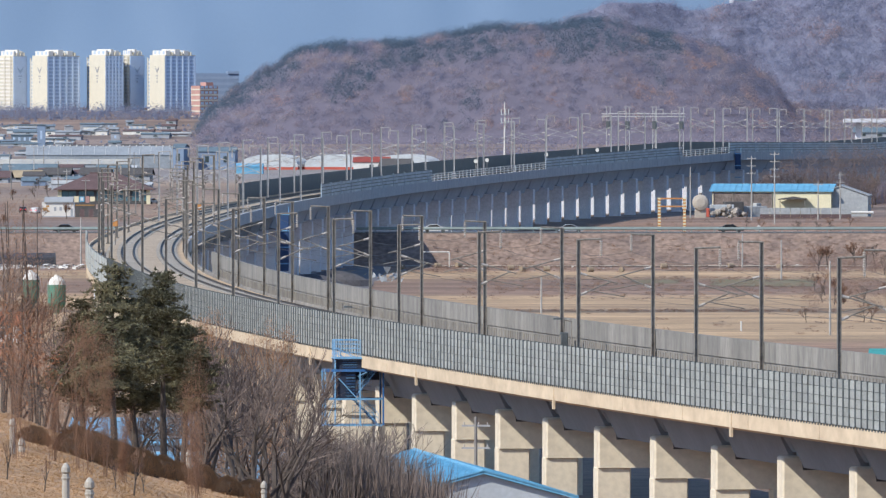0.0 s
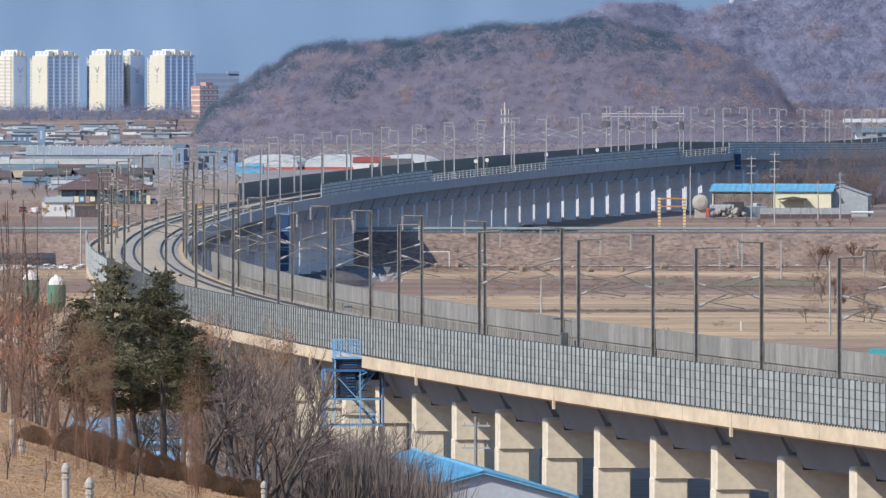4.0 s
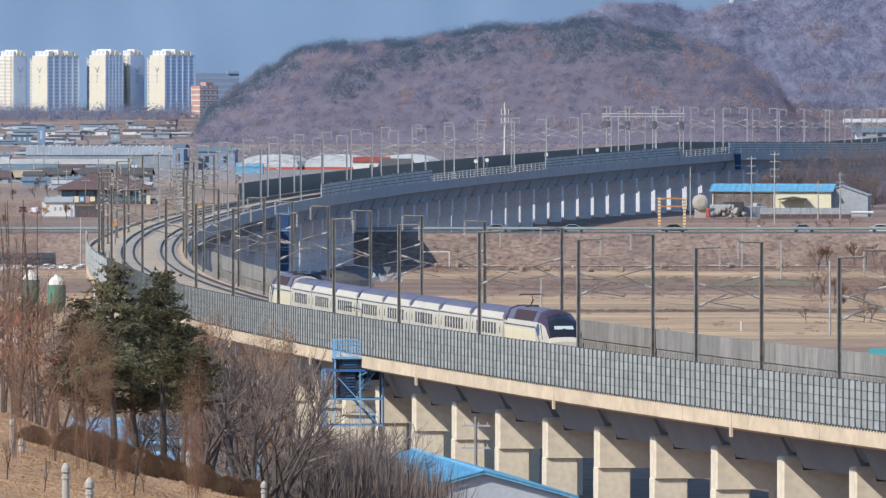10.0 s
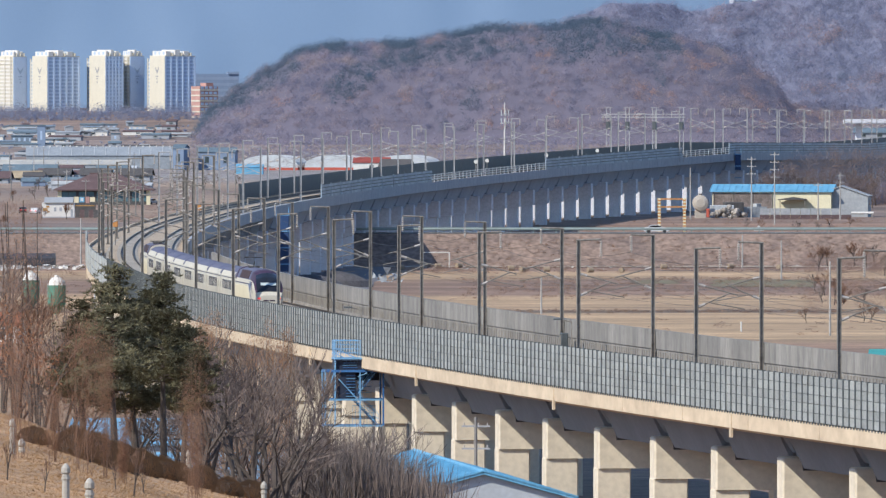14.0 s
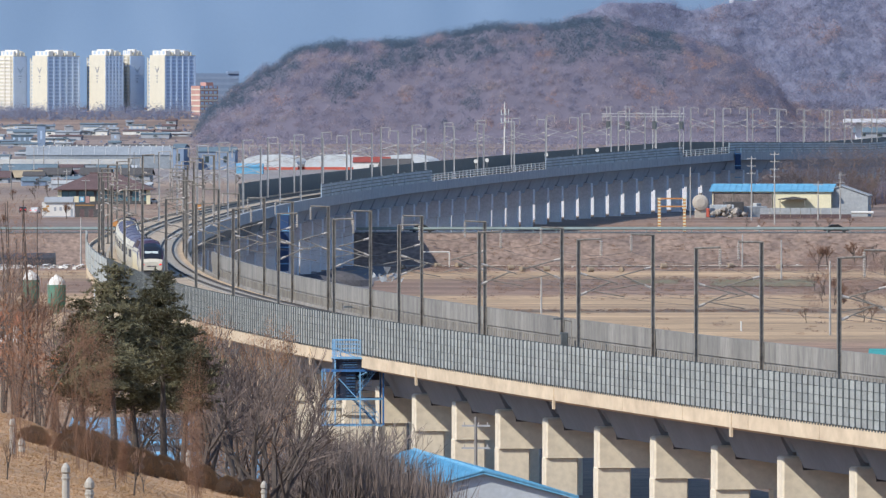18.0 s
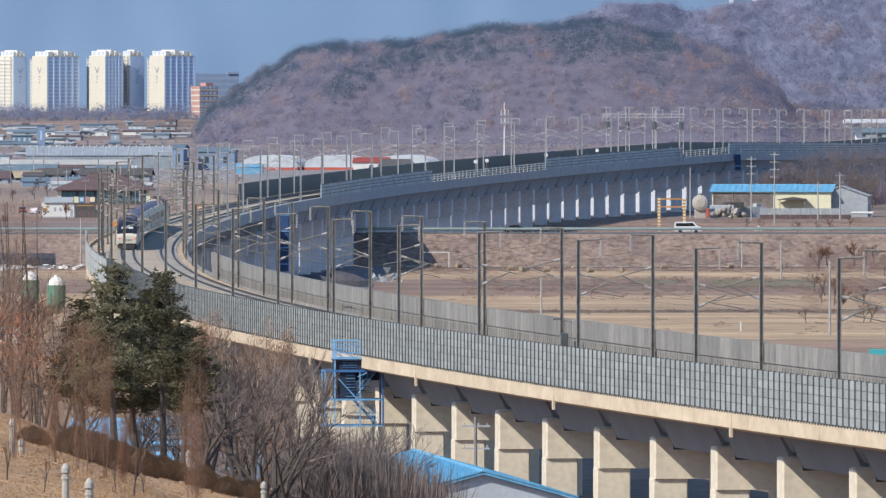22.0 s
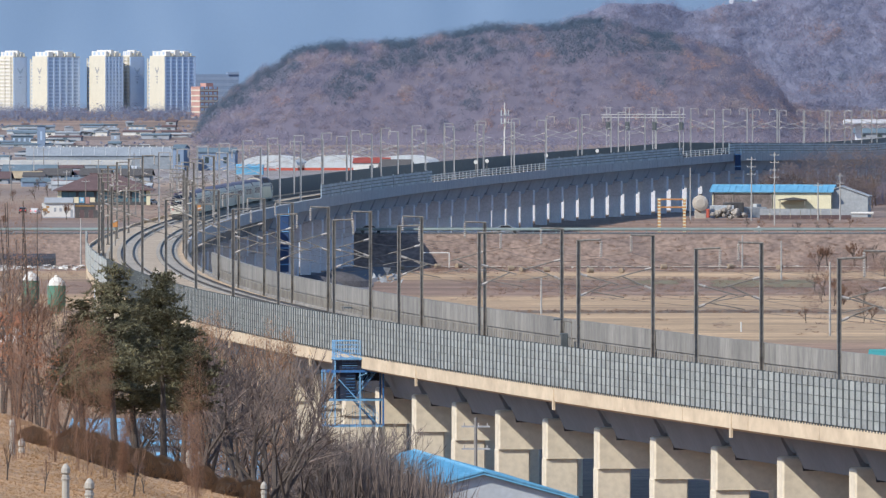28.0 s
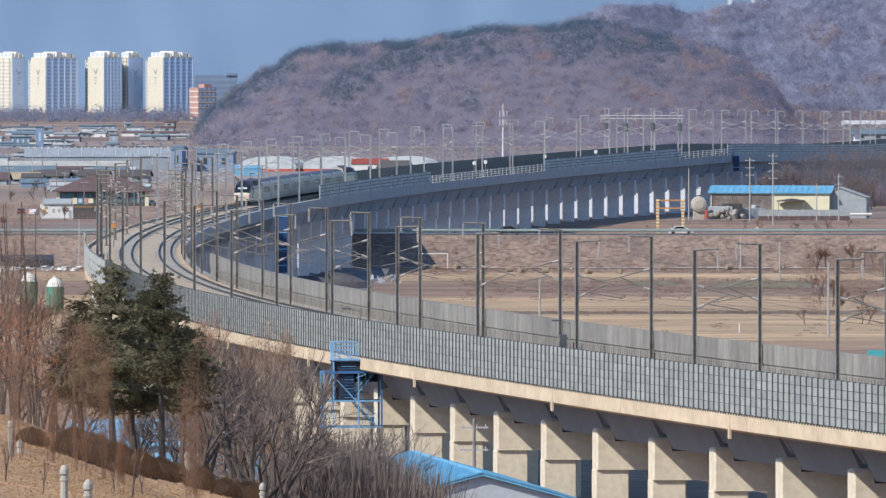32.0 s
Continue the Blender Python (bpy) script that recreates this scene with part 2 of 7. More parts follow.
def field_material():
    """Dry grass hillside, harvested paddies in bands, scrub and banks, hazed far ground, by place."""
    m = bpy.data.materials.new("dry_fields")
    m.use_nodes = True
    t = m.node_tree
    bsdf = t.nodes["Principled BSDF"]
    bsdf.inputs["Roughness"].default_value = 0.97
    geo = t.nodes.new("ShaderNodeNewGeometry")
    sep = t.nodes.new("ShaderNodeSeparateXYZ")
    t.links.new(geo.outputs["Position"], sep.inputs[0])
    wob = t.nodes.new("ShaderNodeTexNoise")
    wob.inputs["Scale"].default_value, wob.inputs["Detail"].default_value = 0.02, 3
    t.links.new(geo.outputs["Position"], wob.inputs["Vector"])
    add = t.nodes.new("ShaderNodeMath")
    add.operation = "MULTIPLY_ADD"
    add.inputs[1].default_value = 60
    t.links.new(wob.outputs[0], add.inputs[0])
    t.links.new(sep.outputs["Y"], add.inputs[2])
    mr = t.nodes.new("ShaderNodeMapRange")
    mr.inputs["From Min"].default_value, mr.inputs["From Max"].default_value = 30, 5030
    t.links.new(add.outputs[0], mr.inputs[0])
    ramp = t.nodes.new("ShaderNodeValToRGB")
    cr = ramp.color_ramp
    grass, tan, straw, scrub, brown, dark, grey = (0.375, 0.226, 0.108), (0.33, 0.225, 0.131), (0.39, 0.27, 0.154), (0.199, 0.128, 0.09), (0.24, 0.15, 0.101), (0.0825, 0.0638, 0.0488), (0.195, 0.165, 0.128)
    # the farthest ground colours hold the blue of distance haze
    hazy_clod, mauve, shade, far_brown = (0.23, 0.215, 0.215), (0.19, 0.195, 0.23), (0.182, 0.133, 0.11), (0.275, 0.2, 0.142)
    stops = [(0, grass), (440, grass), (500, brown), (760, brown), (1000, scrub), (1380, tan), (1575, brown), (1625, straw), (1780, straw), (1795, dark), (1812, tan),
             (1905, straw), (1935, scrub), (2040, scrub), (2065, tan), (2120, straw), (2145, brown), (2180, scrub), (2215, grey), (2240, shade), (2480, brown), (2640, shade), (2800, shade), (2900, brown),
             (3050, far_brown), (3180, brown), (3350, far_brown), (3600, shade), (3800, far_brown), (4050, hazy_clod), (4990, mauve)]
    cr.elements[0].position, cr.elements[0].color = 0, (*grass, 1)
    cr.elements[1].position, cr.elements[1].color = 1, (*scrub, 1)
    for y, c in stops[1:-1]:
        e = cr.elements.new(y / 5000)
        e.color = (*c, 1)
    t.links.new(mr.outputs[0], ramp.inputs[0])
    last = ramp.outputs[0]
    for scale, sx, lo, hi in ((0.05, 0.35, 0.68, 1.22), (0.16, 0.06, 0.72, 1.18), (0.11, 0.25, 0.78, 1.15), (0.5, 0.5, 0.76, 1.2), (3.0, 1.0, 0.7, 1.3)):
        mp = t.nodes.new("ShaderNodeMapping")
        mp.inputs["Scale"].default_value = (sx, 1, 1)
        t.links.new(geo.outputs["Position"], mp.inputs[0])
        n = t.nodes.new("ShaderNodeTexNoise")
        n.inputs["Scale"].default_value, n.inputs["Detail"].default_value = scale, 5
        t.links.new(mp.outputs[0], n.inputs["Vector"])
        r = t.nodes.new("ShaderNodeMapRange")
        r.inputs["From Min"].default_value, r.inputs["From Max"].default_value = 0.3, 0.7
        r.inputs["To Min"].default_value, r.inputs["To Max"].default_value = lo, hi
        t.links.new(n.outputs[0], r.inputs[0])
        v = t.nodes.new("ShaderNodeVectorMath")
        v.operation = "SCALE"
        t.links.new(last, v.inputs[0])
        t.links.new(r.outputs[0], v.inputs["Scale"])
        last = v.outputs[0]
    t.links.new(last, bsdf.inputs["Base Color"])
    return m


put("ground", mesh("ground", gv, gf, field_material(), True), None, None, "dry winter fields and a dry grass hillside", "ground", kind="structure")

# ---- far hills ----
def ridge(points, x):
    """Height of a skyline through (x, height) stops."""
    for (x0, h0), (x1, h1) in zip(points, points[1:]):
        if x0 <= x <= x1:
            t = (x - x0) / (x1 - x0)
            return h0 + (h1 - h0) * (t * t * (3 - 2 * t))
    return points[0][1] if x < points[0][0] else points[-1][1]


HILL_Y = 4760
HILL_LINE = [(-125, 5), (-97, 9), (-86, 21), (-79, 27), (-66, 36), (-53, 42.5), (-40, 44), (-18, 44.7), (3, 48), (21, 51), (38, 51.2), (49, 52.7), (60, 53.3), (86, 48), (101, 44.6), (112, 39.3), (122, 33), (133, 21), (150, 12), (180, 6)]


def hill_z(x, y):
    """A wooded knoll with gullies on its near flank."""
    top = ridge(HILL_LINE, x)
    d = (HILL_Y - y) / 190.0
    shape = max(0.0, 1 - d * d) if d > 0 else max(0.0, 1 - (d * 1.4) ** 2)
    rough_ = 1.4 * noise.noise(Vector((x * 0.04, y * 0.02, 3))) + 0.8 * noise.noise(Vector((x * 0.12, y * 0.05, 7)))
    return 4 + (top - 4) * shape ** 0.75 + rough_ * shape


# slope tinted blue for haze, dark like the shaded gaps between crowns
M_HILL = material("haze_blue_litter_slope", (0.115, 0.104, 0.138), 0.97, 0.06, 0.05, second=(0.10, 0.091, 0.122), fine=0.6)
hv, hf = [], []
hx, hy = [-140 + 4 * i for i in range(80)], [4570 + 8 * j for j in range(42)]
for y in hy:
    for x in hx:
        hv.append((x, y, hill_z(x, y)))
for j in range(len(hy) - 1):
    for i in range(len(hx) - 1):
        hf.append((j * 80 + i, j * 80 + i + 1, (j + 1) * 80 + i + 1, (j + 1) * 80 + i))
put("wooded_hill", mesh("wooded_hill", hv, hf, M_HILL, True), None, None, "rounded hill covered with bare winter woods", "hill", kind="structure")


def spur(x, u, y):
    """Spurs and gullies that run down a far flank."""
    return noise.noise(Vector((x * 0.05 + u, u * 2.0, y)))


def range_mesh(name, line, y, mat, label, depth=30, foot=0, step=3, relief=2.0):
    """A far mountain range with a sloping near flank."""
    x0, x1 = line[0][0], line[-1][0]
    n = int((x1 - x0) / step)
    v, f = [], []
    for i in range(n + 1):
        x = x0 + (x1 - x0) * i / n
        h = ridge(line, x) + 0.5 * noise.noise(Vector((x * 0.15, y, 1))) + 0.25 * noise.noise(Vector((x * 0.5, y, 2)))
        for k in range(7):
            u = k / 6
            g = relief * spur(x, u, y)
            v.append((x, y - depth * (1 - u) + g, foot + (h - foot) * u))
    for i in range(n):
        for k in range(6):
            f.append((i * 7 + k, (i + 1) * 7 + k, (i + 1) * 7 + k + 1, i * 7 + k + 1))
    return put(name, mesh(name, v, f, mat, True), None, None, label, "mountain", kind="structure")


# mountain slope colour with the blue of distance haze mixed in
M_RANGE = material("haze_blue_wooded_slope", (0.135, 0.144, 0.205), 0.97, 0.05, 0.05, second=(0.122, 0.13, 0.188), fine=0.45)
FLANK_LINE = [(0, 20), (30, 45), (55, 57.6), (65, 62), (88, 62), (96, 58.7), (115, 62), (135, 64.5), (180, 72), (260, 88), (500, 100), (900, 60)]
range_mesh("mountain_flank", FLANK_LINE, 4900, M_RANGE, "mountain slope with bare woods, tinted mauve for haze", 60, relief=5.0)
# distance haze painted as a faint glow, paler towards the foot
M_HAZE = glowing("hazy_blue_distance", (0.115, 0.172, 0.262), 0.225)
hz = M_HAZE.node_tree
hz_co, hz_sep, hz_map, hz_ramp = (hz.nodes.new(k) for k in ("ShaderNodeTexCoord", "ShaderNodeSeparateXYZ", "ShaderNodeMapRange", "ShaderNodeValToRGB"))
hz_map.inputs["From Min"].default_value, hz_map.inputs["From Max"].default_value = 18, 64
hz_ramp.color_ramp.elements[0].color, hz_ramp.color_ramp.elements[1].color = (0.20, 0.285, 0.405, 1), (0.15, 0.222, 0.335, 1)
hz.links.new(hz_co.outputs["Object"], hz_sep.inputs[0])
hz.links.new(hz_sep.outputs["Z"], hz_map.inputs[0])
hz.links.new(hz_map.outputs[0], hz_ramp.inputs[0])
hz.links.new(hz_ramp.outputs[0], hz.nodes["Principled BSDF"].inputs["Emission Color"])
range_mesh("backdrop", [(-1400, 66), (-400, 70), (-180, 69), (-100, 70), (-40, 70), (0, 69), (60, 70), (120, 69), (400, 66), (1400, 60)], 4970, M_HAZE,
           "glowing backdrop of far mountains in painted blue haze", depth=8, step=8)
# ---- viaduct ----
OUT, INN = -6.2, 7.7            # outer and inner edge of the deck
S0, S1 = -1430.0, 1560.0


def outer(s):
    """Offset of the outer deck edge: wide near the camera, drawn in round the bend."""
    return -6.4 + 1.3 * smooth(-560, -330, s) - 1.1 * smooth(-130, -40, s)


SPAN = 25.6
PIER0 = -871.8

deck = thing("viaduct", None, "long curved concrete railway viaduct on many piers", "viaduct", kind="structure")


def pier_s():
    i0 = math.ceil((S0 - PIER0) / SPAN)
    out = [PIER0 + SPAN * i for i in range(i0, int((400 - PIER0) / SPAN) + 1)]
    while out[-1] < S1:
        out.append(out[-1] + 21.4)
    return out


for s, s_next in zip(pier_s(), pier_s()[1:]):
    slab = Build().loft([[at(x, o, z) for o, z in ((outer(x) + 0.3, -1.5), (outer(x) + 0.3, -0.85), (INN - 0.3, -0.85), (INN - 0.3, -1.5), (5.0, -1.8), (-3.0, -1.8))] for x in [s + 0.02 + (s_next - s - 0.04) * i / 4 for i in range(5)]])
    part("deck_slab", slab, M_DECK, deck)
    g = Build()
    stops_ = [(s + 0.04, 0.0), (s + 1.5, 0.0), (s + 1.62, 1.0)] + [(s + 1.62 + (s_next - s - 3.74) * i / 3, 1.0) for i in (1, 2)] + [(s_next - 2.12, 1.0), (s_next - 2.0, 0.0), (s_next - 0.04, 0.0)]
    g.loft([[at(x, o, z) for o, z in ((-4.3, -1.75), (-3.05 + 0.12 * k, -3.7 - 1.0 * k), (5.0 - 0.12 * k, -3.7 - 1.0 * k), (6.0, -1.75))] for x, k in stops_])
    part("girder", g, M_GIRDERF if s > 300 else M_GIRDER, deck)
    # added dark strips draw the contact shade under the girder steps
    if s < -500:
        for e, w_ in ((s + 1.56, 0.14), (s_next - 2.2, 0.14)):
            part("end_diaphragm", sweep([(-3.14, -3.75), (-2.98, -4.86), (4.9, -4.86), (5.05, -3.75)], e, e + w_), M_CONTACT, deck)
    f = Build().loft([[at(x, outer(x) + o, z) for o, z in ((0, -2.15), (0, -1.15), (0.32, -0.5), (0.5, -0.5), (0.5, -2.35))] for x in [s + 0.06 + (s_next - s - 0.12) * i / 4 for i in range(5)]])
    part("outer_parapet", f, M_FASCIA, deck)
    f = sweep([(INN, -1.75), (INN, -0.05), (INN - 0.42, -0.05), (INN - 0.5, -0.8), (INN - 0.5, -1.75)], s + 0.06, s_next - 0.06, 6.4)
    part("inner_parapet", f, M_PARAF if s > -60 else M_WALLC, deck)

# piers: a cap beam on two columns
for s in pier_s():
    base = at(s, 2.5)
    gz = min(ground_z(*at(s, o).xy) for o in (-4, 0, 4, 8))
    p = thing("pier", turned(s), "pale concrete viaduct pier with a cap beam", "pier", "viaduct piers")
    drop = gz - base.z - 0.6
    # farther piers take the copy tinted blue for haze
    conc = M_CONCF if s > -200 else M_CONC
    part("cap_beam", Build().bevel_box(-4.2, 6.6, -1.1, 1.1, -7.0, -3.95, 0.12), conc, p)
    for o in (-2.4, 1.0, 4.4):
        part("bearing_block", Build().box(o - 0.5, o + 0.5, -0.8, 0.8, -3.97, -3.68), M_GIRDER, p)
    for o in (-3.7, 4.6):
        b = Build().bevel_box(o - (0.65 if s > 400 else 0.1) if o > 0 else o - 0.57, o + 2.0 if o < 0 else o + 1.6, -0.9, 0.9, drop, -6.95, 0.1)
        part("column", b, conc, p)

# tracks
for o, label in ((0.0, "outer slab track with two dark rails"), (5.0, "inner slab track with two dark rails")):
    tr = thing("railway_track", None, label, "railway track", "tracks on the viaduct", "structure")
    part("track_slab", sweep(rect(o - 1.3, o + 1.3, -0.86, -0.22), S0, S1, 10), M_SLAB, tr)
    for side in (-0.7525, 0.7525):
        prof = [(o + side - 0.075, -0.22), (o + side - 0.02, -0.14), (o + side - 0.036, 0.0), (o + side + 0.036, 0.0), (o + side + 0.02, -0.14), (o + side + 0.075, -0.22)]
        part("rail", sweep(prof, S0, S1, 10), M_RAIL, tr)
    # strip under each rail: fastenings and the rail's shadow in one colour
    for side in (-0.7525, 0.7525):
        part("rail_seat", sweep(rect(o + side - 0.10, o + side + 0.10, -0.23, -0.21), S0, S1, 10), M_SEAT, tr)
part("deck_fill", sweep(rect(-2.2, 6.5, -0.86, -0.27), S0, S1, 10), M_DECK, deck)
part("dust_strip", sweep(rect(6.5, 7.15, -0.86, -0.31), S0, 0, 10), M_DUST, deck)
part("inner_cable_trough", sweep(rect(6.7, 7.1, -0.86, -0.5), 0.1, S1, 10), M_SLAB, deck)
for i in range(-4, 30):
    part("joint_cover", Build().box(-0.1, 0.06, -0.3, 0.3, -2.8, -1.22), M_FASCIA, deck, m=turned(-865.4 + 3 * SPAN * i, outer(-865.4 + 3 * SPAN * i) + 0.02))
part("cable_trough", sweep(rect(-2.7, -2.3, -0.86, -0.45), S0, S1, 10), M_SLAB, deck)

# outer noise barrier: posts with five rows of panels
def barrier(name, s0, s1, edge, z0, z1, bay, rows, near, label, far_panel=None):
    b = thing(name, None, label, "noise barrier", kind="structure")
    n = round((s1 - s0) / bay)
    posts, panels = Build(), Build()
    dz = (z1 - z0) / rows
    pm = Build().box(-0.03, 0.03, 0.05, bay - 0.05, 0.02, dz - 0.02).mesh("panel", M_PANEL)
    qm = Build().box(-0.12, 0.09, -0.05, 0.05, 0, z1 - z0 + 0.05).mesh("post", M_POST)
    for i in range(n + 1):
        s = s0 + i * bay
        o = edge(s)
        m = turned(s, o, z0)
        if near[0] <= s <= near[1]:
            put("post", qm, b, m)
        elif not far_panel or i % 5 == 0:
            posts.box(-0.12, 0.09, -0.05, 0.05, 0, z1 - z0 + 0.05, m=m)
        if i == n:
            break
        for r in range(rows):
            if near[0] <= s <= near[1]:
                put("panel", pm, b, turned(s, o, z0 + r * dz))
            else:
                e = 0.0 if far_panel else 0.05
                panels.box(-0.03, 0.03, e, bay - e, 0.02, dz - (0.12 if far_panel else 0.02), m=turned(s, o, z0 + r * dz))
    if posts.v:
        tagged(part("far_posts", posts, M_POST if far_panel in (None, M_PANELD) else far_panel, b), kind="stuff")
    if panels.v:
        tagged(part("far_panels", panels, far_panel or M_PANELJ, b), kind="stuff")
    e = -0.1 if o > 0 else 0.05
    n = int((s1 - s0) / 8)
    part("backing_rail", Build().loft([[at(x, edge(x) + e + p, z) for p, z in ((0, z0), (0, z1), (0.05, z1), (0.05, z0))] for x in [s0 + (s1 - s0) * i / n for i in range(n + 1)]]), M_POST, b)
    return b


barrier("outer_noise_barrier", -1000, -320, lambda s: outer(s) - 0.05, -1.0, 2.05, 2.0, 5, (-836, -732), "grey noise barrier of small panels between dark posts")
barrier("outer_noise_barrier", -319.9, -100, lambda s: outer(s) - 0.05, -1.05, 2.0, 4.0, 3, (9e9, 9e9), "pale plain noise barrier round the bend", M_PANELP)
barrier("outer_noise_barrier", 385, 1545, lambda s: OUT + 0.1, -0.5, 2.3, 4.0, 3, (9e9, 9e9), "noise barrier along the far deck edge, its shaded face painted dark", M_PANELD)
for a, b in ((388, 594), (778, 974), (1039, 1545)):
    barrier("inner_noise_barrier", a, b, lambda s: INN - 0.1, -0.05, 2.2, 4.0, 4, (9e9, 9e9), "noise barrier of horizontal panels on the far deck, tinted for haze", M_PANELF)

ap = Build()
for i in range(880):
    ap.box(-0.04, 0.02, -0.14, 0.14, -1.16, -1.02, m=turned(-1000 + i, outer(-1000 + i)))
tagged(part("anchor_plates", ap, M_POST, deck), kind="stuff")

# inner concrete wall, cast in lengths
wall = thing("wall_inner", None, "grey cast concrete parapet wall with joints", "wall", kind="structure")
s = -1000.0
while s < -300:
    part("wall_panel", sweep([(INN - 0.2, -0.85), (INN - 0.2, 0.9), (INN - 0.29, 0.93), (INN - 0.29, 2.43), (INN + 0.03, 2.43), (INN + 0.03, -0.85)], s + 0.02, s + 5.07, 5.1), M_WALLC, wall)
    s += 5.1

ribs_ = Build()
for i in range(560):
    ribs_.box(-0.27, -0.19, -0.14, 0.14, -0.85, 0.72, m=turned(-990 + 1.2 * i, INN))
tagged(part("wall_ribs", ribs_, M_WALLC, wall), kind="stuff")

M_PALE = material("pale_painted_steel", (0.465, 0.465, 0.45), 0.6, 0.1, 1.0)
# open railings on the far inner edge
for a, b in ((594, 778), (974, 1039)):
    r = thing("railing", None, "pale steel railing on the deck edge", "railing", kind="structure")
    for z in (0.3, 0.72, 1.14):
        part("rail_bar", sweep(rect(INN - 0.18, INN - 0.06, z, z + 0.18), a, b, 8), M_PALE, r)
    gap = 6
    for i in range(int((b - a) / gap) + 1):
        part("rail_post", Build().box(-0.06, 0.06, -0.06, 0.06, -0.1, 1.36), M_PALE, r, m=turned(a + gap * i, INN - 0.12))

# ---- catenary masts ----
def mast_parts(height, out):
    """A steel mast with cantilever tubes and a top arm; out is +1 when the track lies to its inner side."""
    d = {}
    section = [(-0.14, -0.13), (-0.10, -0.13), (-0.10, -0.02), (0.10, -0.02), (0.10, -0.13), (0.14, -0.13), (0.14, 0.13), (0.10, 0.13), (0.10, 0.02), (-0.10, 0.02), (-0.10, 0.13), (-0.14, 0.13)]
    d["post"] = Build().loft([[(x, y, z) for x, y in section] for z in (-0.85, height)])
    d["base_plate"] = Build().box(-0.3, 0.3, -0.3, 0.3, -0.86, -0.7)
    e = out
    d["top_arm"] = Build().tube((-e * 0.1, 0, height - 0.05), (e * 1.75, 0, height + 0.02), 0.075)
    beads = [(0.03, 0.0)] + [(k, 0.12 + 0.17 * j + dz) for j in range(7) for k, dz in ((0.035, 0), (0.125, 0.03), (0.11, 0.09), (0.035, 0.12))] + [(0.03, 1.35)]
    d["feeder_insulator"] = Build().loft([[(e * 1.72 + k * math.cos(a * 1.05), k * math.sin(a * 1.05), height - dz) for a in range(6)] for k, dz in beads])
    d["upper_tube"] = Build().tube((0, 0, 7.3), (e * 3.0, 0, 6.5), 0.05)
    d["lower_tube"] = Build().tube((0, 0, 5.6), (e * 2.5, 0, 6.65), 0.052)
    d["steady_tube"] = Build().tube((e * 0.9, 0, 5.98), (e * 3.5, 0, 5.5), 0.04)
    d["upper_insulator"] = Build().tube((e * 0.15, 0, 7.26), (e * 0.65, 0, 7.13), 0.1, 8)
    d["lower_insulator"] = Build().tube((e * 0.15, 0, 5.66), (e * 0.65, 0, 5.87), 0.1, 8)
    return d


def mast_proto(name, out, label, steel):
    t = thing(name, None, label, "catenary mast", "catenary masts")
    for k, b in mast_parts(9.85, out).items():
        part(k, b, M_INSUL if "insulator" in k else steel, t)
    return t


outer_s = [-995, -943, -889.9, -835.8, -782.7, -729.4, -677.9, -628.3, -577.9, -528.3]
while outer_s[-1] < 1500:
    outer_s.append(outer_s[-1] + 49.5)
inner_s = [-955, -903, -852, -801.3, -750.2, -699.7, -649.3, -600.7, -554.1, -508.8, -462.8, -419.5]
while inner_s[-1] < 1500:
    inner_s.append(inner_s[-1] + 48.0)
for line_s, o, side, edge in ((outer_s, -3.6, 1, "outer"), (inner_s, 7.2, -1, "inner")):
    # the same masts, brown grey up to s 150 and pale grey beyond
    for steel, word, some in ((M_GALV, "brown grey", [q for q in line_s if q < 150]), (M_GALVF, "pale grey", [q for q in line_s if q >= 150])):
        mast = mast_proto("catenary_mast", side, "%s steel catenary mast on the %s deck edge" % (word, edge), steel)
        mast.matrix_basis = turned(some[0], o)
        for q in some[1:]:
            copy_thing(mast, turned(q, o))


def wires(o, z, sag, stops, r):
    b = Build()
    for a, c in zip(stops, stops[1:]):
        n = 5
        for i in range(n):
            u, w = i / n, (i + 1) / n
            b.tube(at(a + (c - a) * u, o, z - sag * 4 * u * (1 - u)), at(a + (c - a) * w, o, z - sag * 4 * w * (1 - w)), r, 3)
    return b


for o, stops, fo in ((0.0, outer_s, -1.85), (4.4, inner_s, 5.45)):
    w = thing("overhead_line", None, "thin overhead contact and feeder wires", "overhead line", kind="structure")
    part("contact_wire", wires(o, 5.35, 0.0, stops, 0.012), M_WIRE, w)
    part("messenger_wire", wires(o, 6.5, 0.5, stops, 0.013), M_WIRE, w)
    part("feeder_wire", wires(fo, 8.5, 0.6, stops, 0.014), M_WIRE, w)
# ---- train ----
M_WHITE = material("cream_train_paint", (0.473, 0.439, 0.367), 0.5, 0.07, 0.5, second=(0.42, 0.39, 0.326))
M_CREAM = material("pale_yellow_train_panel", (0.63, 0.555, 0.39), 0.4, 0.05, 0.5)
M_ROOF = material("violet_grey_train_roof", (0.112, 0.116, 0.158), 0.65, 0.1, 0.6, second=(0.0825, 0.0863, 0.143))
M_MAROON = material("maroon_train_paint", (0.047, 0.026, 0.05), 0.55, 0.1, 0.5)
M_GRILLE = material("dark_maroon_grille", (0.0375, 0.0165, 0.018), 0.8, 0.2, 2.0)
M_CABW = material("blue_cab_window", (0.0375, 0.075, 0.15), 0.5, 0.1, 1.0)
M_GLASS = material("dark_train_glass", (0.015, 0.0165, 0.021), 0.08, 0.1, 1.0)
M_SIDEG = material("grey_side_window", (0.09, 0.0863, 0.101), 0.25, 0.1, 1.0)
M_UNDER = material("dark_underframe", (0.0375, 0.0375, 0.039), 0.8, 0.2, 1.0)
M_GAP = material("gangway_rubber", (0.045, 0.045, 0.0525), 0.8, 0.1, 1.0)
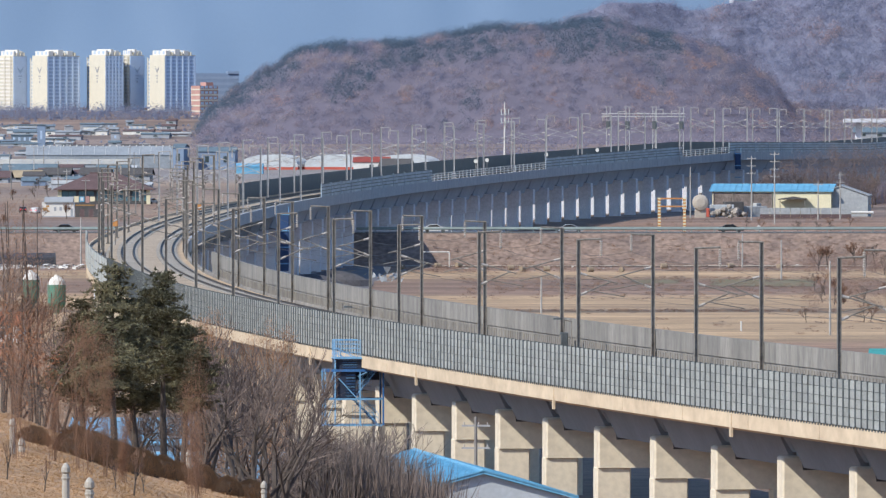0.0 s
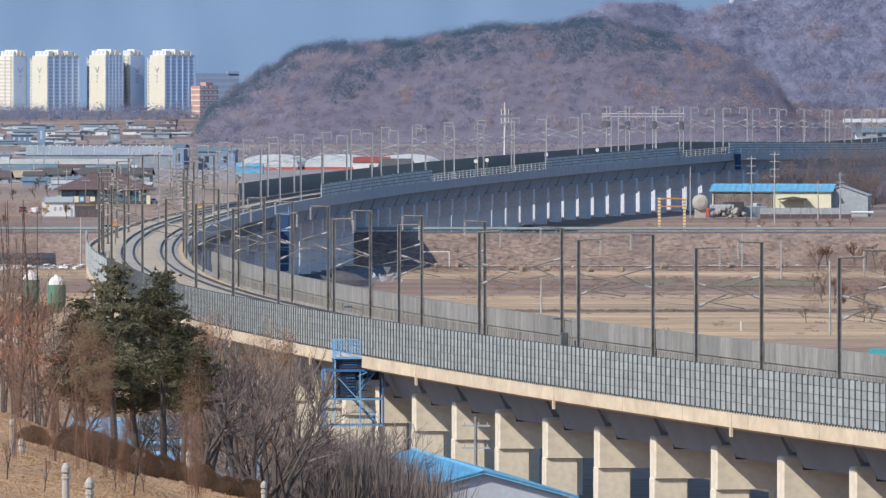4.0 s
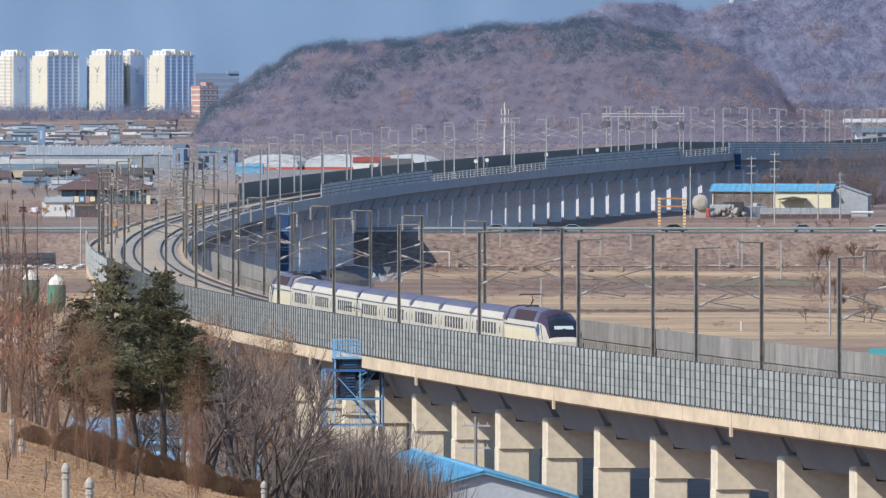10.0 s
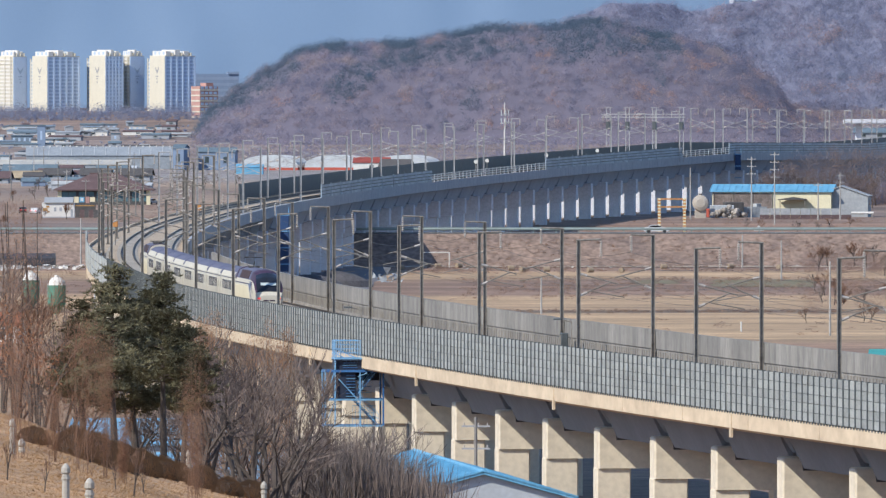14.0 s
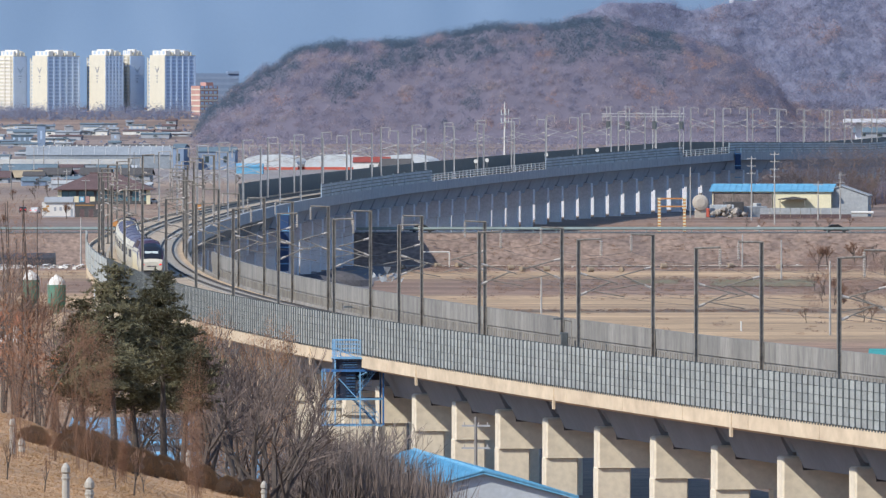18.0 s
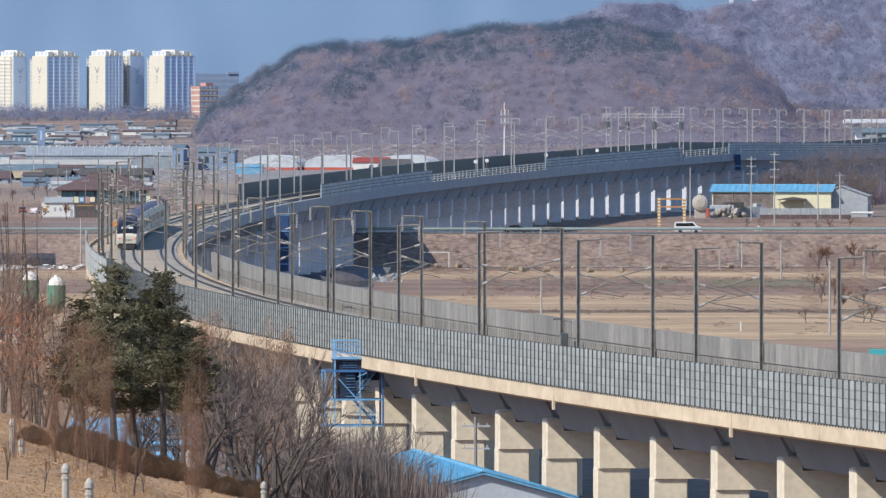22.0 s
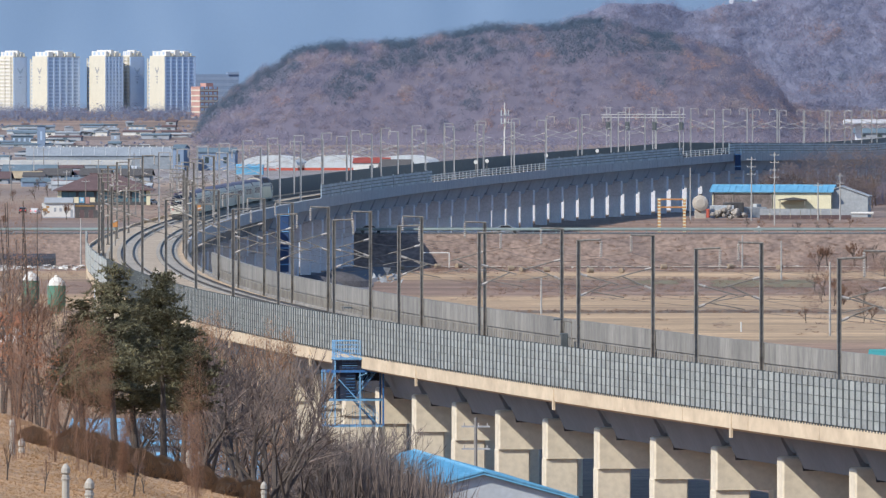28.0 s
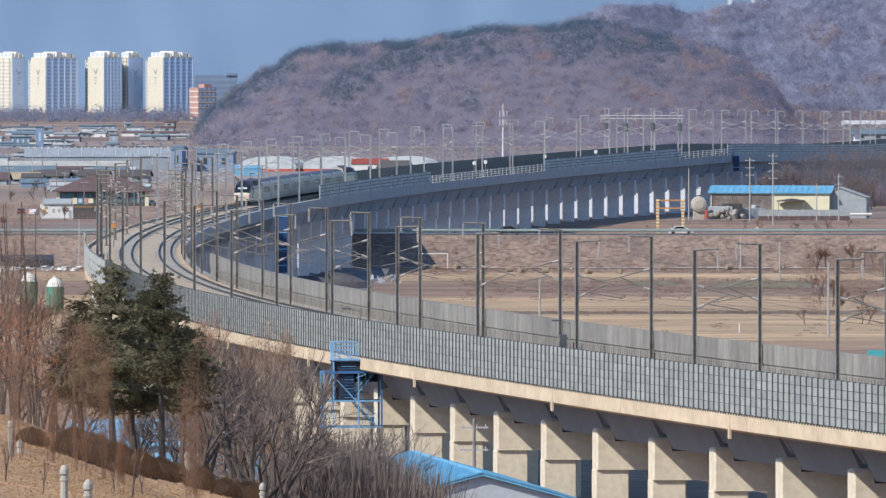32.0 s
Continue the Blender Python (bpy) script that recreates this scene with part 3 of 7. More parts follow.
M_SIGN = material("pale_display", (0.413, 0.465, 0.465), 0.3, 0.05, 2.0)
M_TAIL = glowing("red_tail_lamp", (0.75, 0.04, 0.04), 0.6)

for m_ in (M_ROOF, M_MAROON, M_WHITE, M_CREAM):
    m_.node_tree.nodes["Principled BSDF"].inputs["Specular IOR Level"].default_value = 0.15
COACH, POWER, JOINT = 20.1, 24.2, 0.7
BODY = [(-1.38, 0.30), (-1.45, 1.0), (-1.46, 2.2), (-1.36, 2.85), (-1.12, 3.35), (-0.70, 3.62), (0.0, 3.70), (0.70, 3.62), (1.12, 3.35), (1.36, 2.85), (1.46, 2.2), (1.45, 1.0), (1.38, 0.30)]


def body_rows(prof, ys):
    return [[(x, y, z) for x, z in prof] for y in ys]


def bogie(parent, y):
    b = Build().box(-1.2, 1.2, y - 1.6, y + 1.6, 0.35, 0.6)
    bg = part("bogie", b, M_UNDER, parent)
    for dy in (-1.5, 1.5):
        for x in (-0.78, 0.78):
            part("wheel", Build().tube((x - 0.06, y + dy, 0.46), (x + 0.06, y + dy, 0.46), 0.46, 14), M_UNDER, bg)


def coach():
    """Articulated coach, its middle at the origin and its rails at z 0."""
    c = thing("train_coach", None, "cream high-speed train coach with violet roof", "train coach", "train cars")
    h = COACH / 2 - JOINT / 2
    low = BODY[:4] + BODY[9:]
    part("body", Build().loft(body_rows([(-1.38, 0.3), (-1.45, 1.0), (-1.46, 2.2), (-1.37, 2.82), (1.37, 2.82), (1.46, 2.2), (1.45, 1.0), (1.38, 0.3)], (-h, h))), M_WHITE, c)
    part("roof", Build().loft(body_rows([(-1.34, 2.83), (-1.26, 3.12), (-0.98, 3.48), (-0.58, 3.69), (0, 3.76), (0.58, 3.69), (0.98, 3.48), (1.26, 3.12), (1.34, 2.83)], (-h + 0.05, h - 0.05))), M_ROOF, c)
    for side in (-1, 1):
        # raised cream cantrail cover along the roof edge
        part("roof_fairing", Build().loft([[(side * 1.42, y, 2.82), (side * 1.41, y, 2.90), (side * (1.41 - 0.20 * k), y, 2.94 + 0.42 * k), (side * (1.30 - 0.30 * k), y, 2.94 + 0.40 * k), (side * 1.2, y, 2.80)] for y, k in ((-h + 0.3, 0.0), (-h + 1.15, 0.12), (-h + 1.5, 0.95), (-h + 1.8, 1.0), (h - 1.8, 1.0), (h - 1.5, 0.95), (h - 1.15, 0.12), (h - 0.3, 0.0))]), M_WHITE, c)
        part("eave_seam", Build().box(-0.02, 0.02, -h + 0.1, h - 0.1, 2.74, 2.79, m=pose(side * 1.40, 0, 0)), M_ROOF, c)
        for i in range(7):
            y = -h + 4.6 + i * 1.75
            part("window", Build().bevel_box(-0.02, 0.02, y - 0.48, y + 0.48, 1.6, 2.5, 0.015, m=pose(side * 1.462, 0, 0)), M_SIDEG, c)
        for y in (-h + 1.5, h - 1.5):
            dr = part("door", Build().box(-0.015, 0.015, y - 0.45, y + 0.45, 0.75, 2.55, m=pose(side * 1.468, 0, 0)), M_WHITE, c)
            part("door_window", Build().box(-0.012, 0.012, y - 0.17, y + 0.17, 1.7, 2.3, m=pose(side * 1.478, 0, 0)), M_GLASS, dr)
    part("gangway", Build().loft(body_rows([(-1.2, 0.5), (-1.28, 2.2), (-1.1, 2.8), (-0.6, 3.4), (0.6, 3.4), (1.1, 2.8), (1.28, 2.2), (1.2, 0.5)], (h - 0.02, h + JOINT + 0.02))), M_GAP, c)
    bogie(c, h + JOINT / 2)
    part("skirt", Build().box(-1.3, 1.3, -h + 1.8, h - 1.8, 0.22, 0.5), M_UNDER, c)
    return c


def power_car():
    """Streamlined end car, nose towards -y, its middle at the origin."""
    c = thing("power_car", None, "cream and violet streamlined train end car with black windscreen", "train power car", "train cars")
    h = POWER / 2
    def ring(y, w, top, low, sq):
        k = top - low
        half = [(0.92, low), (1.0, low + min(0.6, 0.35 * k)), (1.0, low + k * (0.52 + 0.28 * sq)), (0.93 + 0.05 * sq, low + k * (0.72 + 0.18 * sq)), (0.72 + 0.14 * sq, top - 0.28 + 0.2 * sq), (0.35 + 0.15 * sq, top - 0.05 + 0.03 * sq)]
        return [(-w * a, y, z) for a, z in half] + [(0, y, top)] + [(w * a, y, z) for a, z in half[::-1]]
    stations = [(h, 1.45, 3.95, 0.3), (-h + 6.4, 1.45, 3.95, 0.3), (-h + 4.2, 1.45, 3.88, 0.3), (-h + 3.0, 1.44, 3.66, 0.3), (-h + 2.0, 1.42, 3.25, 0.28), (-h + 1.2, 1.40, 2.78, 0.34), (-h + 0.6, 1.37, 2.28, 0.44), (-h + 0.2, 1.30, 1.9, 0.52), (-h, 1.16, 1.55, 0.6)]
    rows = [ring(y, w, top, low, min(1.0, max(0.0, (-h + 3.2 - y) / 2.4))) for y, w, top, low in stations]
    n = 13
    v = [Vector(p) for r in rows for p in r]
    f, mi = [], []
    for j in range(len(rows) - 1):
        for i in range(n):
            k = (i + 1) % n
            f.append((j * n + i, (j + 1) * n + i, (j + 1) * n + k, j * n + k))
            q = i if i < 6 else 11 - i
            if i == 12 or q <= 2:
                mi.append(0)
            elif j == 0:
                mi.append(1 if q >= 3 else 0)
            elif j == 1:
                mi.append(2 if q >= 3 else 0)
            elif j == 2:
                mi.append(2 if q >= 3 else 0)
            elif j in (3, 4):
                mi.append(3 if q >= 4 else 2)
            elif j in (5, 6):
                mi.append(3 if q >= 4 else 2)
            else:
                mi.append(0)
    f.append(tuple(range(n)))
    mi.append(0)
    f.append(tuple(range(len(rows) * n - 1, (len(rows) - 1) * n - 1, -1)))
    mi.append(0)
    me = mesh("body", v, f, [M_WHITE, M_ROOF, M_MAROON, M_GLASS])
    me.polygons.foreach_set("material_index", mi)
    put("body", me, c)
    for side in (-1, 1):
        part("roof_grille", Build().loft([[(side * 1.36, y, 3.02), (side * 1.06, y, 3.76), (side * 0.9, y, 3.70), (side * 1.2, y, 2.94)] for y in (-h + 8.6, h - 5.0)]), M_GRILLE, c, "maroon roof grille")
        part("side_panel", Build().loft([[(side * x, -h + 4.9, 0.55), (side * x, h - 0.7, 0.55), (side * x, h - 0.7, 2.3), (side * x, -h + 7.6, 2.3)] for x in (1.44, 1.464)]), M_CREAM, c, "cream side panel")
        part("end_band", Build().loft([[(side * 1.37, y, 2.75), (side * 1.38, y, 2.95), (side * 1.06, y, 3.72), (side * 0.5, y, 3.96), (0, y, 4.0), (0, y, 3.9), (side * 0.9, y, 3.6), (side * 1.25, y, 2.75)] for y in (h - 1.3, h - 0.35)]), M_MAROON, c)
        part("cab_window", Build().loft([[(side * (1.44 + k), -h + 4.3, 1.95), (side * (1.445 + k), -h + 5.5, 1.85), (side * (1.42 + k), -h + 6.2, 2.3), (side * (1.38 + k), -h + 6.0, 2.75), (side * (1.36 + k), -h + 5.2, 2.85), (side * (1.41 + k), -h + 4.4, 2.4)] for k in (0.0, 0.035)]), M_CABW, c)
        part("seam", Build().box(-0.012, 0.012, -h + 6.6, h - 0.2, 2.50, 2.58, m=pose(side * 1.445, 0, 0)).tube((side * 1.452, -h + 6.6, 2.54), (side * 1.452, -h + 3.2, 1.05), 0.05), M_ROOF, c)
        part("front_stripe", Build().tube((side * 1.40, -h + 3.9, 2.72), (side * 1.42, -h + 2.6, 1.7), 0.06), M_MAROON, c)
        part("tail_lamp", Build().bevel_box(-0.14, 0.14, -0.06, 0.06, -0.07, 0.07, 0.02, m=pose(side * 0.98, -h + 0.02, 1.25)), M_TAIL, c, "glowing red tail lamp")
        part("livery_patch", Build().box(-0.24, 0.24, -0.03, 0.03, -0.05, 0.05, m=pose(side * 0.3, -h - 0.01, 1.05)), M_MAROON, c)
    part("destination_display", Build().loft([[(-0.75, -h + 1.15, 2.42), (0.75, -h + 1.15, 2.42), (0.75, -h + 1.45, 2.66), (-0.75, -h + 1.45, 2.66)], [(-0.75, -h + 0.85, 2.48), (0.75, -h + 0.85, 2.48), (0.75, -h + 1.13, 2.74), (-0.75, -h + 1.13, 2.74)]]), M_SIGN, c, "pale display band in the windscreen")
    part("nose_skirt", Build().loft([[(-w * 0.86, y, -0.1), (-w, y, 0.2), (-w, y, z), (w, y, z), (w, y, 0.2), (w * 0.86, y, -0.1)] for y, w, z in ((-h + 0.12, 0.98, 0.55), (-h + 0.6, 1.24, 0.46), (-h + 2.6, 1.32, 0.32))]), M_UNDER, c, "dark skirt under the nose")
    bogie(c, -h + 5.5)
    bogie(c, h - 4.5)
    part("skirt", Build().box(-1.3, 1.3, -h + 2.2, h - 0.8, 0.15, 0.5), M_UNDER, c)
    return c


def pantograph(parent, y):
    p = part("pantograph", Build().box(-0.5, 0.5, y - 0.6, y + 0.6, 3.9, 4.05).tube((0, y + 0.5, 4.0), (0, y - 0.7, 4.5), 0.05).tube((0, y - 0.7, 4.5), (0, y + 0.3, 4.92), 0.04), M_UNDER, parent)
    part("collector_head", Build().tube((-0.85, y + 0.3, 4.9), (0.85, y + 0.3, 4.9), 0.05).tube((-0.85, y + 0.3, 4.9), (-1.0, y + 0.3, 4.75), 0.03).tube((0.85, y + 0.3, 4.9), (1.0, y + 0.3, 4.75), 0.03), M_UNDER, p)


rear = power_car()
pantograph(rear, 6.5)
coaches = [coach()]
for _ in range(7):
    coaches.append(copy_thing(coaches[0], Matrix()))
lead = power_car()
part("folded_pantograph", Build().box(-0.5, 0.5, 3.0, 5.2, 3.92, 4.1).tube((-0.8, 4.0, 4.2), (0.8, 4.0, 4.2), 0.05), M_UNDER, lead)
tagged(lead, "cream and violet streamlined leading train end car")


def train_s(t):
    """Place of the tail along the line; the train slows down."""
    u = t - 9
    return -811 + 59 * u - 0.43 * u * u
# ---- helpers for placing things ----
def across(x, d):
    """Sideways metres of a sight line at distance d."""
    return (x - 784.0) * d / FOCAL


def height_of(y, d):
    return CAM_Z - (y - 128.0) * d / FOCAL


def stand(x, d, rz=0.0, lift=0.0):
    """A pose on the ground at distance d."""
    px = across(x, d)
    return pose(px, d, ground_z(px, d) + lift, 0, 0, rz)


rnd = random.Random(11)

# ---- highway ----
ROAD_Y, ROAD_Z = 2205.0, 6.25
M_ASPHALT = material("grey_asphalt", (0.09, 0.09, 0.09), 0.9, 0.15, 0.1, second=(0.0675, 0.0675, 0.0675))
M_GUARD = material("dull_green_guardrail", (0.225, 0.27, 0.255), 0.5, 0.1, 0.2, metal=0.3)
M_BANK = material("weedy_road_bank", (0.215, 0.155, 0.122), 0.97, 0.3, 0.15, second=(0.135, 0.10, 0.086), fine=1.2)
M_LINE = material("white_road_paint", (0.562, 0.562, 0.54), 0.7, 0.1, 0.5)
put("road", Build().box(-1400, 1400, ROAD_Y - 6, ROAD_Y + 9, ROAD_Z - 0.5, ROAD_Z).mesh("road", M_ASPHALT), None, None, "grey asphalt highway on a low bank", "road", kind="structure")
put("road_bank", Build().loft([[(x, ROAD_Y - 19, -0.3), (x, ROAD_Y - 6.3, ROAD_Z - 0.12), (x, ROAD_Y + 9.3, ROAD_Z - 0.12), (x, ROAD_Y + 22, -0.3)] for x in (-1400, 1400)]).mesh("road_bank", M_BANK), None, None, "weedy earth bank under the highway", "bank", kind="structure")
edge = thing("road_marking", None, "white painted lane lines on the highway", "road marking", kind="structure")
for y in (ROAD_Y - 5.2, ROAD_Y + 8.2):
    part("edge_line", Build().box(-1400, 1400, y, y + 0.2, ROAD_Z + 0.002, ROAD_Z + 0.008), M_LINE, edge)
rail_ = thing("guardrail", None, "grey green steel guardrail along the highway", "guardrail", kind="structure")
part("beam", Build().loft([[(x, ROAD_Y - 5.7, ROAD_Z + 0.5), (x, ROAD_Y - 5.78, ROAD_Z + 0.66), (x, ROAD_Y - 5.7, ROAD_Z + 0.95), (x, ROAD_Y - 5.6, ROAD_Z + 0.72)] for x in (-700, 700)]), M_GUARD, rail_)
part("rear_beam", Build().box(-700, 700, ROAD_Y + 8.6, ROAD_Y + 8.7, ROAD_Z + 0.5, ROAD_Z + 0.85), M_GUARD, rail_)
gp = Build().box(-0.07, 0.07, -0.07, 0.07, -0.3, 0.95).mesh("rail_post", M_GUARD)
for i in range(-34, 34):
    put("rail_post", gp, rail_, pose(i * 4.0, ROAD_Y - 5.6, ROAD_Z))

# ---- cars on the highway ----
def car_thing(name, paint, label, van=False):
    """A car heading towards +x, wheels on z 0."""
    L, H = (4.9, 1.95) if van else (4.6, 1.45)
    c = thing(name, None, label, "car", "cars on the highway")
    if van:
        side = [(-2.4, 0.3), (-2.45, 1.1), (-2.35, 1.85), (-2.1, 1.95), (1.0, 1.95), (1.6, 1.3), (2.35, 1.0), (2.45, 0.6), (2.4, 0.3)]
        glass = [(-2.2, 1.15), (-2.15, 1.72), (0.85, 1.75), (1.35, 1.2)]
    else:
        side = [(-2.25, 0.3), (-2.3, 0.75), (-2.15, 0.98), (-1.55, 1.02), (-0.95, 1.40), (0.35, 1.45), (1.15, 1.0), (2.1, 0.85), (2.3, 0.6), (2.25, 0.3)]
        glass = [(-1.45, 1.0), (-0.9, 1.33), (0.32, 1.37), (0.98, 1.0)]
    part("body", Build().loft([[(x, y, z) for x, z in side] for y in (-0.85, 0.85)]), paint, c)
    part("side_glass", Build().loft([[(x, y, z) for x, z in glass] for y in (-0.865, 0.865)]), M_GLASS, c)
    tyre = Build().tube((0, -0.1, 0), (0, 0.1, 0), 0.32, 14).mesh("wheel", M_UNDER)
    for x in (-1.4, 1.4):
        for y in (-0.78, 0.78):
            w = put("wheel", tyre, c, pose(x, y, 0.32))
    for y in (-0.6, 0.6):
        part("headlight", Build().bevel_box(2.2, 2.32, y - 0.18, y + 0.18, 0.6, 0.75, 0.03), M_SIGN, c)
        part("tail_light", Build().bevel_box(-2.36, -2.24, y - 0.18, y + 0.18, 0.7, 0.88, 0.03), M_TAIL, c)
    return c


M_CARW = material("white_car_paint", (0.6, 0.6, 0.6), 0.25, 0.03, 1.0)
M_CARD = material("dark_car_paint", (0.0225, 0.024, 0.03), 0.25, 0.1, 1.0)
M_CARG = material("grey_car_paint", (0.36, 0.38, 0.41), 0.25, 0.1, 1.0, metal=0.3)
car_white = car_thing("car", M_CARW, "white saloon car driving on the highway")
car_dark = car_thing("car", M_CARD, "black saloon car driving on the highway")
car_grey = car_thing("car", M_CARG, "grey saloon car driving on the highway")
car_van = car_thing("van", M_CARW, "white van driving on the highway", True)
# each car: kind, a time, its sideways place then in sight-line units, speed in the same units a second
TRAFFIC = [(car_white, 0, 770, 245), (car_grey, 0, 1010, 262), (car_dark, 0, 1294, 235), (car_dark, 6, 1347, 205), (car_grey, 7, 808, 205), (car_white, 9, 1335, 226), (car_grey, 9, 797, 218),
           (car_dark, 8, 768, 213), (car_white, 13, 955, 207), (car_grey, 13, 1490, 203), (car_dark, 17, 1235, 245), (car_dark, 20, 1211, 232), (car_van, 22, 1218, 246), (car_dark, 23, 1090, 176),
           (car_grey, 29, 1111, 214), (car_white, 31, 1070, 138), (car_dark, 32, 904, 150)]
used, moving_cars = set(), []
for proto, t0, x0, v in TRAFFIC:
    c = proto if proto.name not in used else copy_thing(proto, Matrix())
    used.add(proto.name)
    moving_cars.append((c, t0, x0, v))

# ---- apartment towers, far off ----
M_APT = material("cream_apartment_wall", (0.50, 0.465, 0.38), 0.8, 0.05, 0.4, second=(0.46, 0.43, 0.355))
# tower sides and glass coloured pale blue for shade and haze
M_APTSHADE = material("shade_blue_apartment_wall", (0.50, 0.59, 0.71), 0.8, 0.05, 0.3, second=(0.46, 0.55, 0.67))
M_APTG = material("hazy_apartment_glass", (0.34, 0.43, 0.56), 0.4, 0.1, 0.6)
M_WHITEA = material("white_apartment_trim", (0.585, 0.562, 0.525), 0.8, 0.05, 0.4)
M_LOGO = material("grey_wall_emblem", (0.27, 0.27, 0.28), 0.8, 0.05, 1.0)


def apartment(x, y_top, gable_w, long_w, floors, d, turn, label, lit_front=False):
    """A slab tower: a narrow end wall and a long balcony side, penthouse boxes on the roof."""
    a = radians(turn)
    k = FOCAL / d
    w, l = gable_w / k / math.cos(a), long_w / k / math.sin(a)
    z0 = height_of(222, d)
    h = height_of(y_top, d) - z0 - 1.6
    t = thing("apartment_tower", pose(across(x, d), d, z0, 0, 0, -turn), label, "apartment tower", "far apartment towers")
    # body in the shade-blue colour, sunny end in cream
    part("wall", Build().box(-w, 0, 0, l, 0, h), M_APTSHADE, t)
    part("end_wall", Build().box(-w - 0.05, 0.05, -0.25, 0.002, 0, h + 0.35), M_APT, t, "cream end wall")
    part("roof", Build().box(-w - 0.1, 0.12, 0.01, l + 0.1, h + 0.005, h + 0.3), M_APT, t)
    for i in range(3):
        y = l * (0.05 + 0.3 * i)
        ph = part("penthouse", Build().bevel_box(-w * 0.95, -w * 0.05, y, y + l * 0.16, h + 0.28, h + 2.1 + 0.5 * (i % 2), 0.08), M_WHITEA, t, "white rooftop lift house")
        for j in range(3):
            part("slot", Build().box(-w * (0.82 - 0.28 * j), -w * (0.70 - 0.28 * j), y - 0.05, y + 0.02, h + 0.7, h + 1.9), M_APTG, ph)
        part("roof_fin", Build().box(-w * 1.0, w * 0.0, y + l * 0.2, y + l * 0.23, h + 0.28, h + 1.5), M_APT, t)
        part("water_tank", Build().bevel_box(-w * 0.9, -w * 0.5, y + l * 0.24, y + l * 0.29, h + 0.28, h + 1.9, 0.06), M_WHITEA, t)
    for i in range(floors // 2):
        part("corner_quoin", Build().box(0.05, 0.13, -0.24, 0.3, h * (2 * i + 0.2) / floors, h * (2 * i + 1.2) / floors), M_WHITEA, t)
    fl_h = h / floors
    part("balcony_wing", Build().box(-w - 3.2, -w - 0.06, 1.2, l * 0.7, 0, h - 1.0), M_APTG, t)
    for f in range(floors - 1):
        part("balcony_slab", Build().box(-w - 3.5, -w - 0.055, 0.9, l * 0.7, f * fl_h + 0.1, f * fl_h + fl_h * 0.52), M_WHITEA, t)
    part("wing_pier", Build().box(-w - 3.6, -w - 3.1, 0.8, 1.3, 0, h - 0.6).box(-w - 1.6, -w - 1.2, 0.8, 1.3, 0, h - 0.6), M_APT, t)
    fh = h / floors
    cols = 5
    for c in range(cols + 1):
        y = l * (0.02 + 0.96 * c / cols)
        part("pilaster", Build().box(-0.002, 0.16, y - 0.34, y + 0.34, 0, h), M_APTSHADE, t)
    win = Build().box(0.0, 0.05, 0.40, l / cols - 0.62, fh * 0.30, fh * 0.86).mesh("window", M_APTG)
    for c in range(cols):
        for f in range(floors):
            put("window", win, t, pose(0.0, l * (0.02 + 0.96 * c / cols), f * fh))
    if lit_front:
        # balconies on the sunny end, a blank wall with the emblem on the shaded side
        for f in range(floors):
            part("balcony_front", Build().box(-w + 0.1, -0.5, -0.62, -0.26, f * fh + 0.05, f * fh + fh * 0.5), M_WHITEA, t)
        for j in range(3):
            xx = -w * (0.98 - 0.42 * j)
            part("front_pier", Build().box(xx - 0.25, xx + 0.25, -0.7, -0.26, 0, h), M_APT, t)
        part("blank_wall", Build().box(0.17, 0.3, 0.1, l - 0.1, 0, h), M_APTSHADE, t)
    c = -w * 0.5
    mid = pose(0.02, l * 0.5 - c, 0, 0, 0, 90) if lit_front else Matrix()
    emblem = Build()
    for sg in (-1, 1):       # two spread wings over a small shield
        emblem.loft([[(c + sg * 0.1, yy, h * 0.80), (c + sg * 1.5, yy, h * 0.855), (c + sg * 1.2, yy, h * 0.81), (c + sg * 0.35, yy, h * 0.765)] for yy in (-0.32, -0.24)])
    emblem.loft([[(c - 0.45, yy, h * 0.80), (c + 0.45, yy, h * 0.80), (c + 0.25, yy, h * 0.755), (c - 0.25, yy, h * 0.755)] for yy in (-0.33, -0.24)])
    part("emblem", emblem, M_APTG if lit_front else M_LOGO, t, "plain grey emblem", mid)
    part("name_bar", Build().box(c - 0.9, c + 0.9, -0.31, -0.24, h * 0.705, h * 0.722).box(c - 0.6, c + 0.6, -0.31, -0.24, h * 0.67, h * 0.684).box(c - 0.35, c + 0.35, -0.31, -0.24, h * 0.615, h * 0.645), M_APTG if lit_front else M_LOGO, t, "grey bars of lettering", mid)
    return t


apartment(24, 93, 26, 22, 19, 4860, 56, "cream apartment tower with balconies in hazy light", True)
apartment(84, 93, 27, 56, 19, 4850, 57, "cream apartment tower with emblem, shaded side painted pale blue")
apartment(187, 92, 29, 30, 19, 4850, 56, "cream apartment tower with emblem and shaded side")
apartment(230, 92, 15, 24, 19, 4860, 57, "narrow apartment tower, its shade painted pale blue", True)
apartment(292, 92, 27, 53, 19, 4845, 57, "cream end wall apartment tower with shaded windows")
M_ORANGE = material("salmon_building_wall", (0.375, 0.217, 0.188), 0.8, 0.1, 0.4)
ob_ = thing("office_block", pose(across(363, 4800), 4800, 16.0, 0, 0, 30), "salmon pink office block with white bands", "office block")
part("wall", Build().box(-4, 4, -3, 4, 0, 13.4).box(-1, 2.2, -2.5, 2, 13.39, 14.7), M_ORANGE, ob_)
